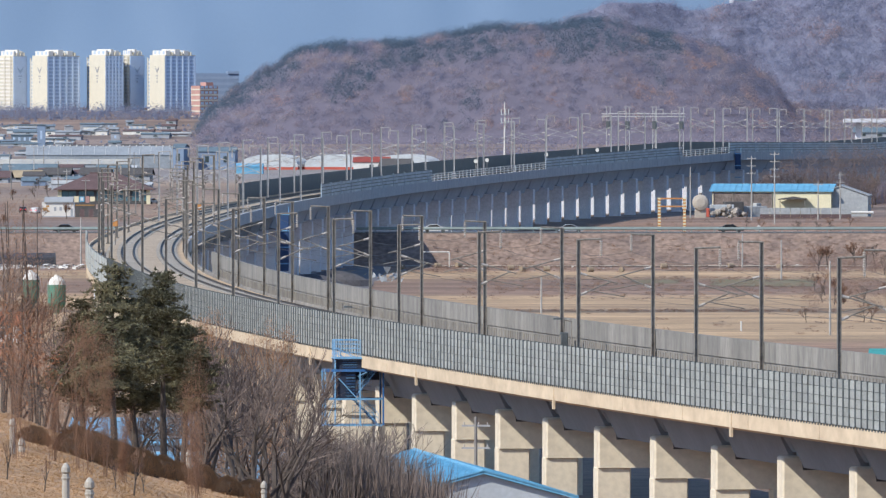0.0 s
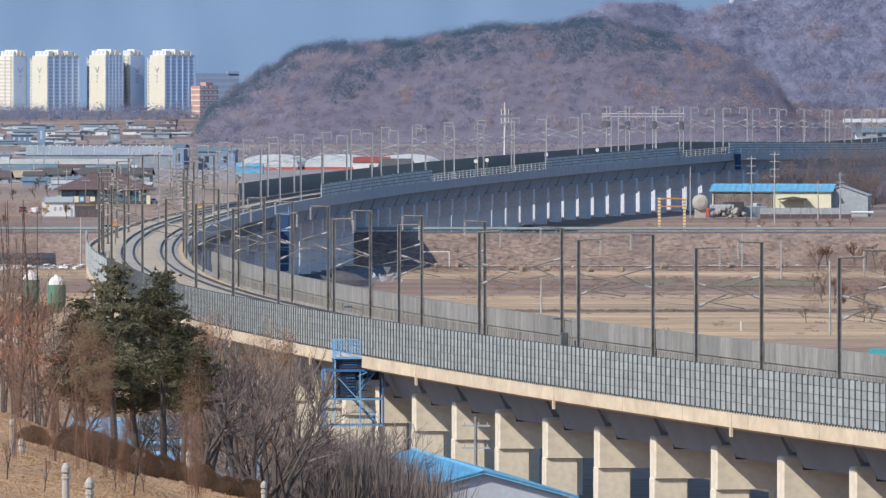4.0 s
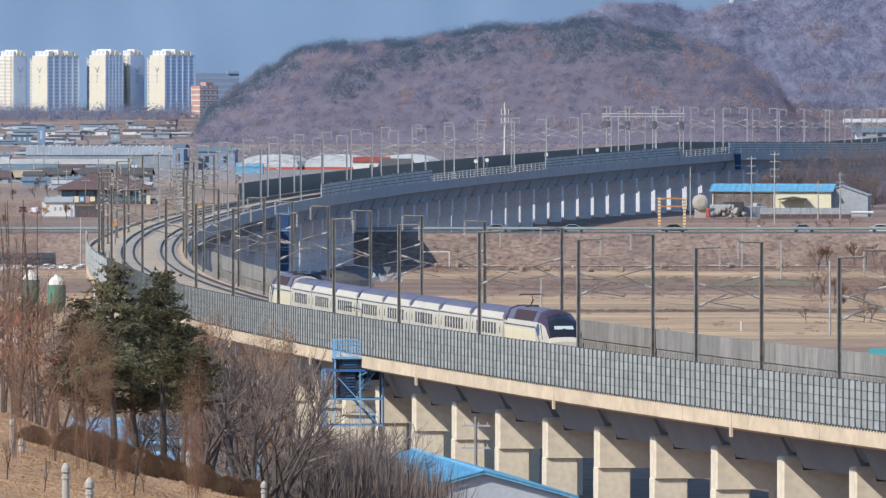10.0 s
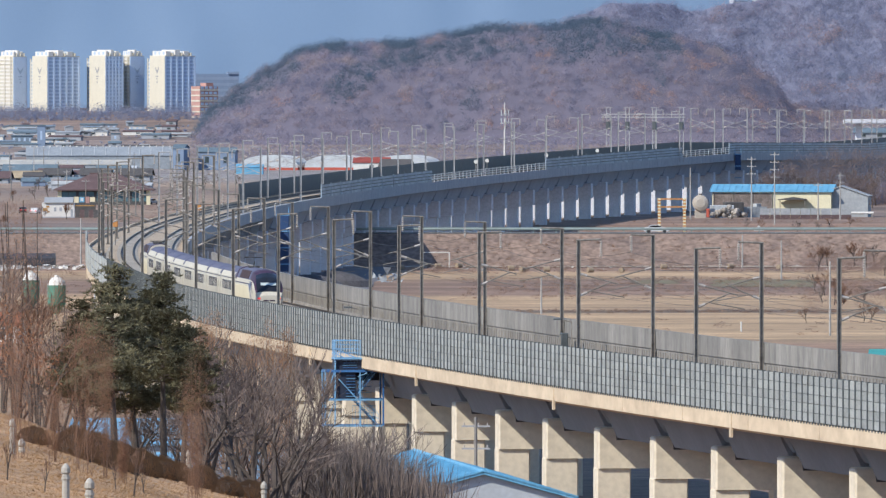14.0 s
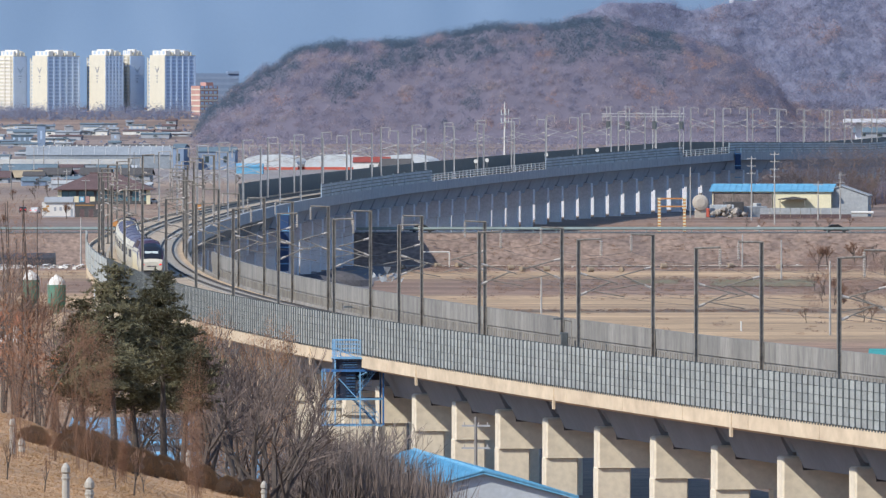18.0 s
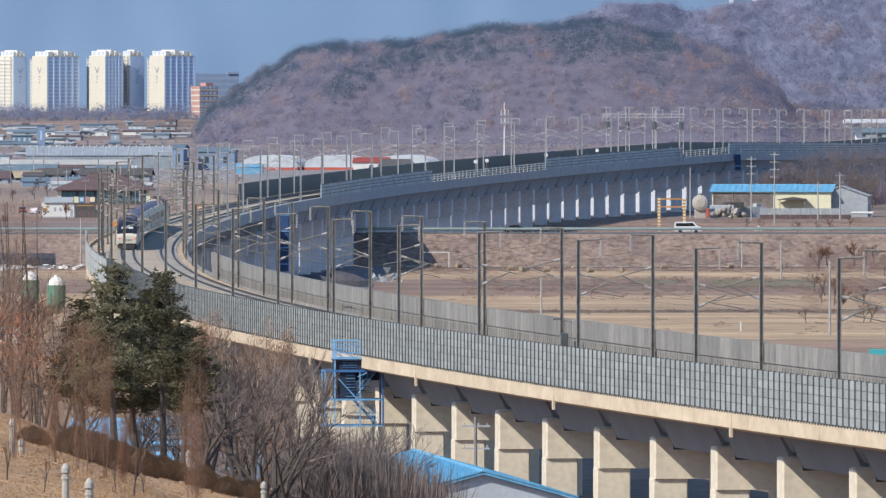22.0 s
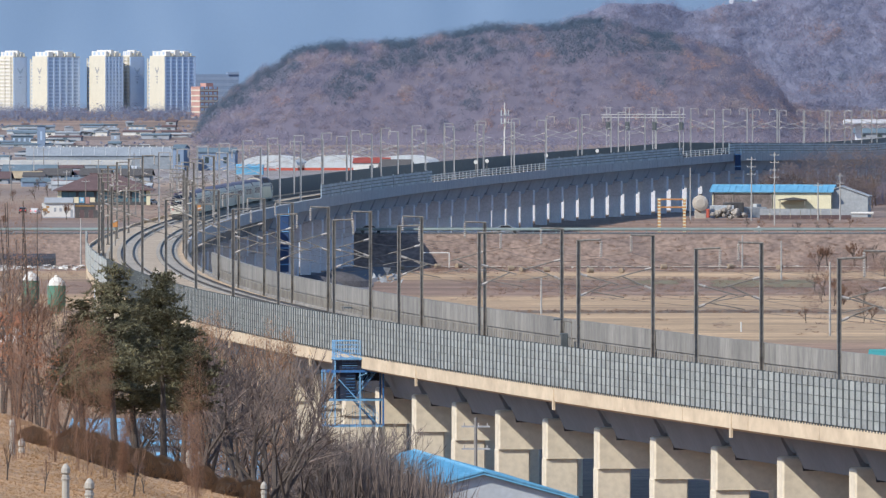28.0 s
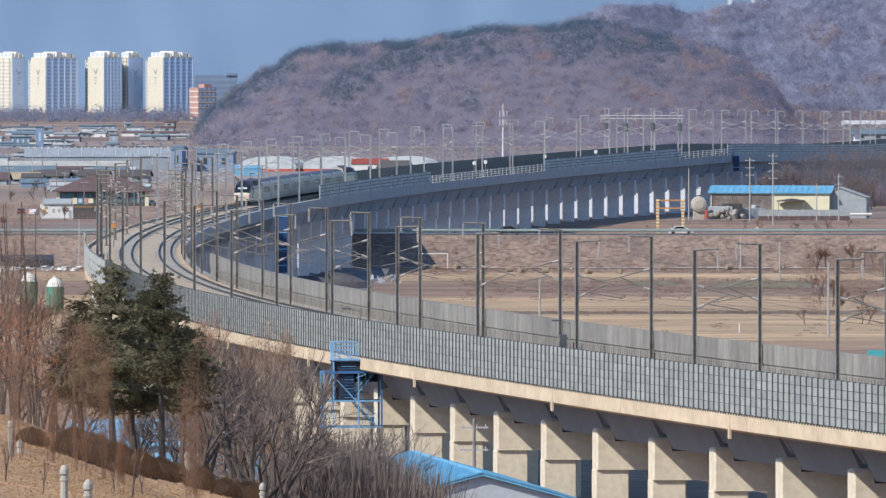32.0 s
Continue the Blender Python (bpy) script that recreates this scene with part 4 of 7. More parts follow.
for f in range(6):
    part("band", Build().box(-4.1, 4.1, -3.15, 4.1, 1.2 + f * 2.1, 1.75 + f * 2.1), M_APT, ob_)
    for i in range(4):
        part("window", Build().box(-3.6 + i * 1.9, -2.3 + i * 1.9, -3.12, -2.98, 1.9 + f * 2.1, 2.9 + f * 2.1), M_APTG, ob_)
# bands and wall nearly one blue grey, haze being put into both
M_SLATEW = material("blue_grey_window_band", (0.20, 0.255, 0.35), 0.5, 0.06, 0.3)
M_SLATE = material("blue_grey_wall", (0.17, 0.225, 0.32), 0.8, 0.06, 0.3)
sb = thing("slate_block", pose(across(385, 4890), 4890, 16, 0, 0, 8), "blue grey office block in haze", "office block")
part("wall", Build().box(-8.5, 8.5, 0, 6, 0, 18.2).box(4.0, 8.6, -0.5, 5, 18, 19.0), M_SLATE, sb)
for f in range(7):
    part("window_band", Build().box(-8.2, 8.2, -0.06, 0.02, 2 + f * 2.3, 3.1 + f * 2.3), M_SLATEW, sb)

# pale blocks along the mountain's shoulder
# block colour paled with haze
M_HAZYB = material("hazy_pale_block", (0.36, 0.38, 0.44), 0.8, 0.08, 0.4)
for x, w, zt in ((1312, 6.5, 65), (1350, 5, 66), (1392, 7, 66), (1440, 6, 67), (1486, 5, 67), (1530, 8, 68), (1568, 6, 69)):
    hb_ = thing("hillside_block", pose(across(x, 4935), 4935, 40, 0, 0, 20), "pale apartment block beyond the wooded shoulder", "apartment block", "hillside blocks")
    part("wall", Build().box(-w / 2, w / 2, 0, 5, 0, zt - 40), M_HAZYB, hb_)
    for f in range(4):
        part("window_band", Build().box(-w / 2 + 0.3, w / 2 - 0.3, -0.06, 0.02, zt - 42 - 2.0 * f, zt - 41 - 2.0 * f), M_APTG, hb_)

# ---- sheds, houses and greenhouses ----
M_SHEET = material("grey_sheet_wall", (0.375, 0.405, 0.435), 0.6, 0.08, 0.4, second=(0.323, 0.338, 0.352))
M_GREYROOF = material("pale_grey_sheet_roof", (0.30, 0.315, 0.325), 0.8, 0.12, 0.2, second=(0.245, 0.26, 0.275))
M_TEALROOF = material("faded_teal_roof", (0.105, 0.15, 0.188), 0.85, 0.15, 0.3)
M_REDROOF = material("brown_red_tile_roof", (0.101, 0.066, 0.0675), 0.8, 0.15, 0.5)
M_DARKROOF = material("dark_tile_roof", (0.075, 0.0713, 0.0713), 0.8, 0.15, 0.5)
M_WHITEW = material("white_rendered_wall", (0.555, 0.54, 0.51), 0.85, 0.08, 0.4)
M_NIGHT = material("painted_bay_shade", (0.20, 0.165, 0.15), 0.9, 0.3, 0.5)
# village white dulled to a bluish grey for distance haze
M_FARW = material("haze_grey_village_wall", (0.27, 0.285, 0.315), 0.85, 0.1, 0.4)
M_YELLOW = material("pale_yellow_wall", (0.585, 0.54, 0.375), 0.8, 0.06, 0.4)
M_WINDOW = material("dark_window_glass", (0.0375, 0.0525, 0.06), 0.15, 0.1, 1.0)
M_FILM = material("white_greenhouse_film", (0.495, 0.48, 0.45), 0.5, 0.1, 0.3, second=(0.42, 0.405, 0.383))
M_REDBAND = material("red_fabric_band", (0.338, 0.0675, 0.045), 0.8, 0.1, 0.5)


def gable_house(name, m, w, l, eave, rise, wall, roof, label, category, over=0.5, windows=0, doors=0, ribs=False):
    """Walls and a pitched roof with its ridge along local y; w across, l along."""
    t = thing(name, m, label, category)
    part("wall", Build().loft([[(-w / 2, y, -1.5), (-w / 2, y, eave), (0, y, eave + rise), (w / 2, y, eave), (w / 2, y, -1.5)] for y in (0, l)]), wall, t)
    sl = rise / (w / 2)
    for sgn in (-1, 1):
        b = Build().loft([[(sgn * (w / 2 + over), y, eave - over * sl + 0.03), (sgn * (w / 2 + over), y, eave - over * sl + 0.2), (0, y, eave + rise + 0.2), (0, y, eave + rise + 0.03)] for y in (-over, l + over)])
        part("roof_slope", b, roof, t)
        if ribs:
            n = int(l / 1.2)
            rb = Build()
            for i in range(n + 1):
                y = -over + (l + 2 * over) * i / n
                rb.loft([[(sgn * (w / 2 + over), yy, eave - over * sl + 0.2), (sgn * (w / 2 + over), yy, eave - over * sl + 0.28), (0, yy, eave + rise + 0.28), (0, yy, eave + rise + 0.2)] for yy in (y - 0.05, y + 0.05)])
            part("roof_ribs", rb, roof, t)
    part("ridge_cap", Build().loft([[(-0.3, y, eave + rise + 0.1), (0, y, eave + rise + 0.32), (0.3, y, eave + rise + 0.1)] for y in (-over, l + over)]), roof, t)
    for i in range(windows):
        y = l * (i + 0.5) / windows
        for sgn in (-1, 1):
            wd = part("window", Build().box(-0.05, 0.05, y - 0.7, y + 0.7, eave * 0.4, eave * 0.75, m=pose(sgn * w / 2, 0, 0)), M_WINDOW, t)
            part("sill", Build().box(-0.12, 0.12, y - 0.8, y + 0.8, eave * 0.4 - 0.12, eave * 0.4, m=pose(sgn * w / 2, 0, 0)), wall, wd)
    for i in range(doors):
        x = -w / 2 + w * (i + 0.5) / doors
        part("door", Build().box(x - w * 0.12, x + w * 0.12, -0.06, 0.05, 0, eave * 0.8), M_WINDOW, t)
    return t


M_TEALW = material("teal_window_glass", (0.0675, 0.143, 0.173), 0.4, 0.15, 0.6)


def hip_house(name, m, w, l, eave, rise, wall, roof, label):
    """A low building under a wide hipped roof; long side along local x."""
    t = thing(name, m, label, "house")
    part("wall", Build().box(-w / 2, w / 2, 0, l, -1, eave), wall, t)
    o = 1.6
    b = Build().loft([[(-w / 2 - o, -o, eave - 0.3), (w / 2 + o, -o, eave - 0.3), (w / 2 + o, l + o, eave - 0.3), (-w / 2 - o, l + o, eave - 0.3)], [(-w / 2 - o, -o, eave), (w / 2 + o, -o, eave), (w / 2 + o, l + o, eave), (-w / 2 - o, l + o, eave)],
                      [(-w * 0.16, l * 0.45, eave + rise), (w * 0.16, l * 0.45, eave + rise), (w * 0.16, l * 0.55, eave + rise), (-w * 0.16, l * 0.55, eave + rise)]])
    part("roof", b, roof, t)
    part("ridge_cap", Build().box(-w * 0.17, w * 0.17, l * 0.45, l * 0.55, eave + rise, eave + rise + 0.35), roof, t)
    n = 5
    for i in range(n):
        x = -w / 2 + w * (i + 0.5) / n
        wd = part("window", Build().box(x - w / n * 0.42, x + w / n * 0.42, -0.08, 0.06, eave * 0.22, eave * 0.84), M_TEALW, t)
        part("mullion", Build().box(x - 0.06, x + 0.06, -0.11, -0.05, eave * 0.35, eave * 0.86), wall, wd)
    for x in (-w / 2, w / 2):
        part("corner_pier", Build().box(x - 0.5, x + 0.5, -0.5, 0.5, -1, eave - 0.3), M_YELLOW, t)
    return t


def greenhouse(m, w, l, h, label):
    t = thing("greenhouse", m, label, "greenhouse", "white greenhouses")
    prof = [(w / 2 * math.cos(math.pi * i / 10), h * (0.35 + 0.65 * math.sin(math.pi * i / 10))) for i in range(11)]
    prof = [(w / 2, -1.0)] + prof + [(-w / 2, -1.0)]
    part("film_cover", Build().loft([[(x, y, z) for x, z in prof] for y in (0, l)]), M_FILM, t)
    for i in range(int(l / 5) + 1):
        y = l * i / int(l / 5)
        b = Build().loft([[(x * 1.006, yy, z * 1.01 + 0.02) for x, z in prof] for yy in (y - 0.08, y + 0.08)])
        part("hoop", b, M_SHEET, t)
    part("skirt", Build().box(-w / 2 - 0.15, w / 2 + 0.15, -0.1, l + 0.1, -1, h * 0.18), M_REDBAND, t, "red skirt band")
    return t


# blue roofed shed beside the near viaduct: ridge running away from the camera
gx, gd = across(855, 760), 760.0
bx, bd = across(733, 803), 803.0
yaw = -math.degrees(math.atan2(bx - gx, bd - gd))
gable_house("blue_roof_shed", pose(gx, gd, 2.0, 0, 0, yaw), 11.0, 43.0, 6.55, 1.5, M_SHEET, M_BLUEROOF, "grey metal shed with bright blue sheet roof", "shed", 0.35, 0, 0, True)
M_DULLBLUE = material("dull_blue_roof", (0.14, 0.30, 0.45), 0.7, 0.2, 0.5, second=(0.10, 0.23, 0.36))
# low blue roofs seen between the bare trees
for x, d, l, z in ((235, 960, 11, 6.4), (400, 990, 12, 6.6), (540, 940, 11, 5.4)):
    gable_house("blue_roof_shed", pose(across(x, d), d, 0.4, 0, 0, 86), 13.0, l, z - 1.8, 1.6, M_SHEET, M_DULLBLUE, "low shed with blue sheet roof behind bare trees", "shed", 0.4, 2)
# workshop under the far viaduct
d = 2600.0
ws = gable_house("workshop", stand(1475, d, 82, 1.25), 9.0, 25.0, 4.05, 1.2, M_YELLOW, M_BLUEROOF, "cream workshop with sky blue roof and open bays", "workshop", 0.5, 0, 1, True)
# solid panel on the wall, coloured like the shaded inside of a bay
part("open_bay", Build().box(-4.56, -4.44, 12.4, 24.6, -0.3, 3.7), M_NIGHT, ws, "dark panel standing for an open bay")
for i in range(4):
    part("bay_post", Build().box(-4.7, -4.5, 12.3 + i * 4.1, 12.5 + i * 4.1, -0.3, 4.0), M_GALV, ws)
gable_house("workshop_annex", stand(1488, d - 3, -6, 1.25), 11.4, 9.0, 3.1, 2.0, M_GREYROOF, M_GREYROOF, "grey metal annex beside the workshop", "annex", 0.3, 1)
aw = thing("canopy", stand(1402, d - 3, 0, 1.25), "small brown canopy before the workshop", "canopy")
part("roof", Build().loft([[(-3.0, y, 2.3), (-3.0, y, 2.45), (0.2, y, 2.95), (3.0, y, 2.55), (3.0, y, 2.4)] for y in (-3.5, -0.5)]), M_DARKROOF, aw)
for x in (-2.6, 2.6):
    part("post", Build().tube((x, -3.2, -0.2), (x, -3.2, 2.45), 0.08), M_GALV, aw)
M_BEIGE = material("beige_tank_paint", (0.375, 0.338, 0.292), 0.8, 0.12, 0.6)
tank = thing("storage_tank", stand(1240, d - 20), "pale round storage tank in a yard", "tank")
part("shell", Build().loft([[(r * math.cos(a * math.pi / 8), y, 3.1 + r * math.sin(a * math.pi / 8)) for a in range(16)] for r, y in ((0.9, -0.5), (1.55, -0.25), (1.7, 0.2), (1.7, 3.6), (1.4, 4.0))]), M_BEIGE, tank)
part("saddle", Build().bevel_box(-1.2, 1.2, 0.2, 3.4, -0.4, 1.7, 0.1), M_BEIGE, tank)
part("hatch", Build().tube((0, 1.5, 4.7), (0, 1.5, 5.1), 0.4, 10), M_GALV, tank)
for i, (x, w, h, mat) in enumerate(((1278, 5, 2.6, M_SHEET), (1300, 4, 3.2, M_DARKROOF), (1330, 7, 2.2, M_GREYROOF), (1265, 3, 1.8, M_REDBAND), (1352, 4, 2.8, M_SHEET))):
    sc = thing("scrap_container", stand(x, d - 14 + 3 * i, 10 * i), "weathered container in a scrap yard", "container")
    part("body", Build().bevel_box(-w / 2, w / 2, 0, 2.4, -0.3, h, 0.08), mat, sc)
    for j in range(4):
        part("rib", Build().box(-w / 2 + w * (j + 0.5) / 4 - 0.06, -w / 2 + w * (j + 0.5) / 4 + 0.06, -0.06, 0.01, 0, h - 0.2), mat, sc)
yard = thing("yard_fence", stand(1524, d - 8), "low white pipe barrier by the workshop", "fence")
part("pipe", Build().tube((-2.6, 0, 0.9), (2.6, 0, 0.9), 0.28, 8), M_WHITEW, yard)
for x in (-2.2, 2.2):
    part("stand", Build().box(x - 0.15, x + 0.15, -0.15, 0.15, -0.2, 0.9), M_GALV, yard)

# restaurant, painted wall and roofs on the far side of the outer curve
hip_house("restaurant", stand(184, 3220), 23.0, 13.0, 4.0, 3.9, M_DARKROOF, M_REDROOF, "low restaurant under a wide brown hipped roof")
mw = thing("painted_wall_shed", stand(102, 2905), "white shed with a painted wall beside the road", "shed")
part("wall", Build().box(-3.7, 3.9, 0, 5, -0.5, 3.5), M_WHITEW, mw)
part("roof", Build().loft([[(x, y, z) for y, z in ((-0.4, 3.45), (-0.4, 3.65), (5.2, 4.75), (5.2, 4.55))] for x in (-3.2, 3.6)]), M_GREYROOF, mw)
M_MURAL = material("ochre_wall_patch", (0.338, 0.188, 0.06), 0.8, 0.15, 0.6)
for x, z, r in ((-2.9, 1.9, 0.9), (-2.3, 2.6, 0.6), (-2.2, 1.4, 0.5)):
    part("painted_patch", Build().bevel_box(x - r * 0.6, x + r * 0.6, -0.03, 0.02, z - r * 0.4, z + r * 0.4, 0.02), M_MURAL, mw)
for x in (-0.6, 0.7, 1.9):
    part("window", Build().box(x - 0.28, x + 0.28, -0.04, 0.03, 1.5, 2.4), M_FARW, mw)
part("door", Build().box(3.0, 3.6, -0.04, 0.03, 0.0, 2.0), M_FARW, mw)
part("base_band", Build().box(-3.72, 3.92, -0.06, 0.01, -0.5, 0.25), M_FARW, mw)
sgn_ = thing("signboard", stand(149, 2915, 0, -1.0), "roadside signboard with white, blue and cream panels", "signboard")
part("frame", Build().box(-2.6, 2.7, -0.1, 0.1, 2.3, 5.9), M_DARKROOF, sgn_)
for x0, x1, z0, z1, mt in ((-2.4, -1.3, 4.4, 5.8, M_CREAM), (-1.15, 0.05, 4.5, 5.75, M_BLUEROOF), (-0.85, -0.25, 4.8, 5.5, M_WHITEW), (0.3, 1.2, 4.3, 5.8, M_ORANGE), (1.35, 2.5, 4.6, 5.7, M_CREAM), (-2.4, 2.4, 3.6, 3.85, M_MURAL)):
    part("panel", Build().box(x0, x1, -0.17 if mt is M_WHITEW else -0.14, -0.09, z0, z1), mt, sgn_)
for x in (-2.3, 2.4):
    part("post", Build().tube((x, 0, -0.3), (x, 0, 2.4), 0.12), M_GALV, sgn_)
fence_ = thing("road_hoarding", stand(150, 2905), "low brown hoarding behind the road", "hoarding")
for i in range(5):
    part("panel", Build().box(-2.2 + i * 1.05, -1.18 + i * 1.05, -0.05, 0.05, -0.3, 1.9), M_REDROOF if i % 2 else M_DARKROOF, fence_)
M_CREAM0 = material("tan_sheet_roof", (0.30, 0.245, 0.165), 0.8, 0.15, 0.3)
for x, d, w, l, e, mr, lab in ((18, 3860, 11, 9, 2.2, M_REDROOF, "small house with brown tiled roof"), (195, 3950, 9, 8, 2.6, M_DARKROOF, "small house with dark tiled roof"),
                               (268, 3900, 11, 8, 3.0, M_DARKROOF, "small house with dark tiled roof"), (228, 4020, 10, 9, 3.0, M_TEALROOF, "small house with teal roof"),
                               (100, 4050, 17, 8, 3.0, M_TEALROOF, "long low house with teal roof"), (72, 3900, 9, 6, 2.0, M_CREAM0, "low shed with tan roof"), (125, 4000, 8, 8, 2.0, M_DARKROOF, "low shed with dark roof")):
    gable_house("village_house", stand(x, d, 84), l, w, e * 0.8, 1.7, M_FARW, mr, lab, "house", 0.6, 2, 1)
# long glasshouses and film greenhouses
M_GLASSR = material("dusty_glasshouse_roof", (0.235, 0.262, 0.29), 0.8, 0.12, 0.15, second=(0.19, 0.215, 0.245))
M_CREAM = material("cream_film_roof", (0.39, 0.375, 0.33), 0.6, 0.12, 0.15, second=(0.315, 0.307, 0.285))
for x0, x1, d, h, gm in ((48, 318, 4390, 7.6, M_GLASSR), (-20, 232, 4300, 3.6, M_CREAM)):
    w = across(x1, d) - across(x0, d)
    gh = gable_house("glasshouse", stand(x1, d, 90), 16.0, w, h * 0.62, h * 0.38, M_GLASSR, gm, "long blue grey glasshouse range with roof vents" if h > 5 else "long low house under cream film", "glasshouse", 0.3, 0)
    for i in range(23 if h > 5 else 0):
        part("roof_vent", Build().bevel_box(-0.5, 0.5, w * (i + 0.5) / 23 - 0.25, w * (i + 0.5) / 23 + 0.25, h + 0.1, h + 0.6, 0.08), M_WHITEW, gh)
    for i in range(int(w / 4)):
        part("glazing_bar", Build().loft([[(-8.3, y, h * 0.62 + 0.1), (-8.3, y, h * 0.62 + 0.26), (-0.1, y, h + 0.26), (-0.1, y, h + 0.1)] for y in (i * 4 + 1.9, i * 4 + 2.1)]), M_SHEET, gh)
gable_house("warehouse", stand(330, 4330, 84), 16.0, 4.0, 7.6, 1.2, M_SLATE, M_TEALROOF, "dark blue warehouse end", "warehouse", 0.3, 1)
gable_house("warehouse", stand(418, 4340, 86), 12.0, 13.0, 6.2, 1.4, M_SLATE, M_TEALROOF, "blue grey warehouse with teal roof", "warehouse", 0.3, 2)
for x, d in ((476, 4330), (590, 4330), (712, 4330)):
    greenhouse(stand(x, d, -14), 20.5, 16, 5.2, "white film greenhouse with red skirt band")
for x, d, w in ((446, 4180, 9), (668, 4190, 6), (640, 4200, 4)):
    gable_house("blue_tarp_shed", stand(x + 20, d, 88), 6.0, w, 2.4, 0.8, M_BLUEROOF, M_BLUEROOF, "low shed under blue sheeting", "shed", 0.2, 0)
gable_house("red_roof_shed", stand(690, 4150, 88), 9.0, 12.0, 3.2, 1.5, M_WHITEW, material("brick_red_roof", (0.247, 0.0525, 0.0375), 0.7, 0.15, 0.4), "low shed with brick red roof", "shed", 0.3, 1)
gable_house("dark_roof_shed", stand(728, 4120, 80), 10.0, 10.0, 1.4, 2.2, M_DARKROOF, M_DARKROOF, "shed with dark tiled roof", "shed", 0.4, 1)
# the belt of small buildings before the towers
M_FARBLUE = material("faded_blue_roof", (0.143, 0.188, 0.24), 0.9, 0.1, 0.3)
mats = [M_GREYROOF, M_TEALROOF, M_FARBLUE, M_DARKROOF, M_REDROOF, M_GLASSR]
for i in range(58):
    x = rnd.uniform(-20, 345)
    d = rnd.uniform(4450, 4740)
    w, l, e = rnd.uniform(2.5, 13), rnd.uniform(2.5, 4.5), rnd.uniform(0.7, 2.0)
    mr = rnd.choice(mats)
    gable_house("village_house", stand(x, d, rnd.choice((88, 80, 95, 5))), l, w, e, rnd.uniform(0.2, 0.5), rnd.choice((M_FARW, M_SHEET, M_WHITEW, M_FARW)), mr,
                "small far village building with %s" % {M_GREYROOF: "a pale roof", M_TEALROOF: "a teal roof", M_FARBLUE: "a blue roof", M_DARKROOF: "a dark roof", M_REDROOF: "a brown roof", M_GLASSR: "a grey roof"}[mr], "house", 0.25, 1)
def village_front(x0, x1, y0, y1, wall, label):
    """A small far building given by its sight lines: sides x0 to x1, top y0, foot y1."""
    d = 4500 + (275 - y1) / 0.225
    c, w = across((x0 + x1) / 2, d), across(x1, d) - across(x0, d)
    g = ground_z(c, d)
    h = max(0.8, height_of(y0, d) - g)
    t = thing("village_house", pose(c, d, g), label, "house")
    part("wall", Build().box(-w / 2, w / 2, 0, 4, -0.6, h), wall, t)
    part("roof", Build().bevel_box(-w / 2 - 0.3, w / 2 + 0.3, -0.3, 4.3, h, h + 0.35, 0.05), M_TEALROOF, t)
    n = max(1, int(w / 1.8))
    for i in range(n):
        x = -w / 2 + w * (i + 0.5) / n
        part("window", Build().box(x - 0.4, x + 0.4, -0.05, 0.02, h * 0.35, h * 0.75), M_APTG, t)


for x0, x1, y0, y1, wall_, lab in ((23, 64, 222, 231, M_WHITEW, "long pale village building with flat roof"), (66, 80, 222, 262, M_SLATE, "tall slate grey village block"), (73, 94, 247, 257, M_WHITEW, "small white village building"),
                                   (97, 120, 246, 257, M_WHITEW, "small white village building"), (123, 133, 248, 256, M_WHITEW, "small white village building"), (228, 258, 222, 232, M_WHITEW, "pale village building with flat roof"),
                                   (262, 271, 226, 232, M_WHITEW, "small white village building"), (275, 286, 223, 231, M_WHITEW, "small white village building"), (143, 157, 222, 229, M_ORANGE, "small orange roofed village building"),
                                   (178, 207, 220, 228, M_FARW, "grey village building with flat roof"), (196, 212, 236, 252, M_FARW, "grey village building with flat roof"), (20, 58, 240, 256, M_FARBLUE, "low blue village shed")):
    village_front(x0, x1, y0, y1, wall_, lab)
# road flyover building at the far right
fl = thing("far_bridge", stand(1560, 3300), "pale far road bridge with blue building behind", "bridge")
zz = height_of(218, 3300) - ground_z(across(1560, 3300), 3300)
part("deck", Build().box(-10, 30, -4, 4, zz, zz + 1.0), M_CONCF, fl)
for x in (-6, 6, 18):
    part("column", Build().bevel_box(x - 0.9, x + 0.9, -1, 1, -0.5, zz, 0.15), M_CONCF, fl)
part("parapet", Build().box(-10, 30, -4.15, -4.0, zz + 0.2, zz + 1.2), M_CONCF, fl)
gable_house("blue_store", pose(across(1572, 3340), 3340, height_of(246, 3340), 0, 0, 88), 6.0, 9.0, 1.8, 1.0, M_FARW, M_TEALROOF, "blue roofed store behind the line", "store", 0.4, 2)
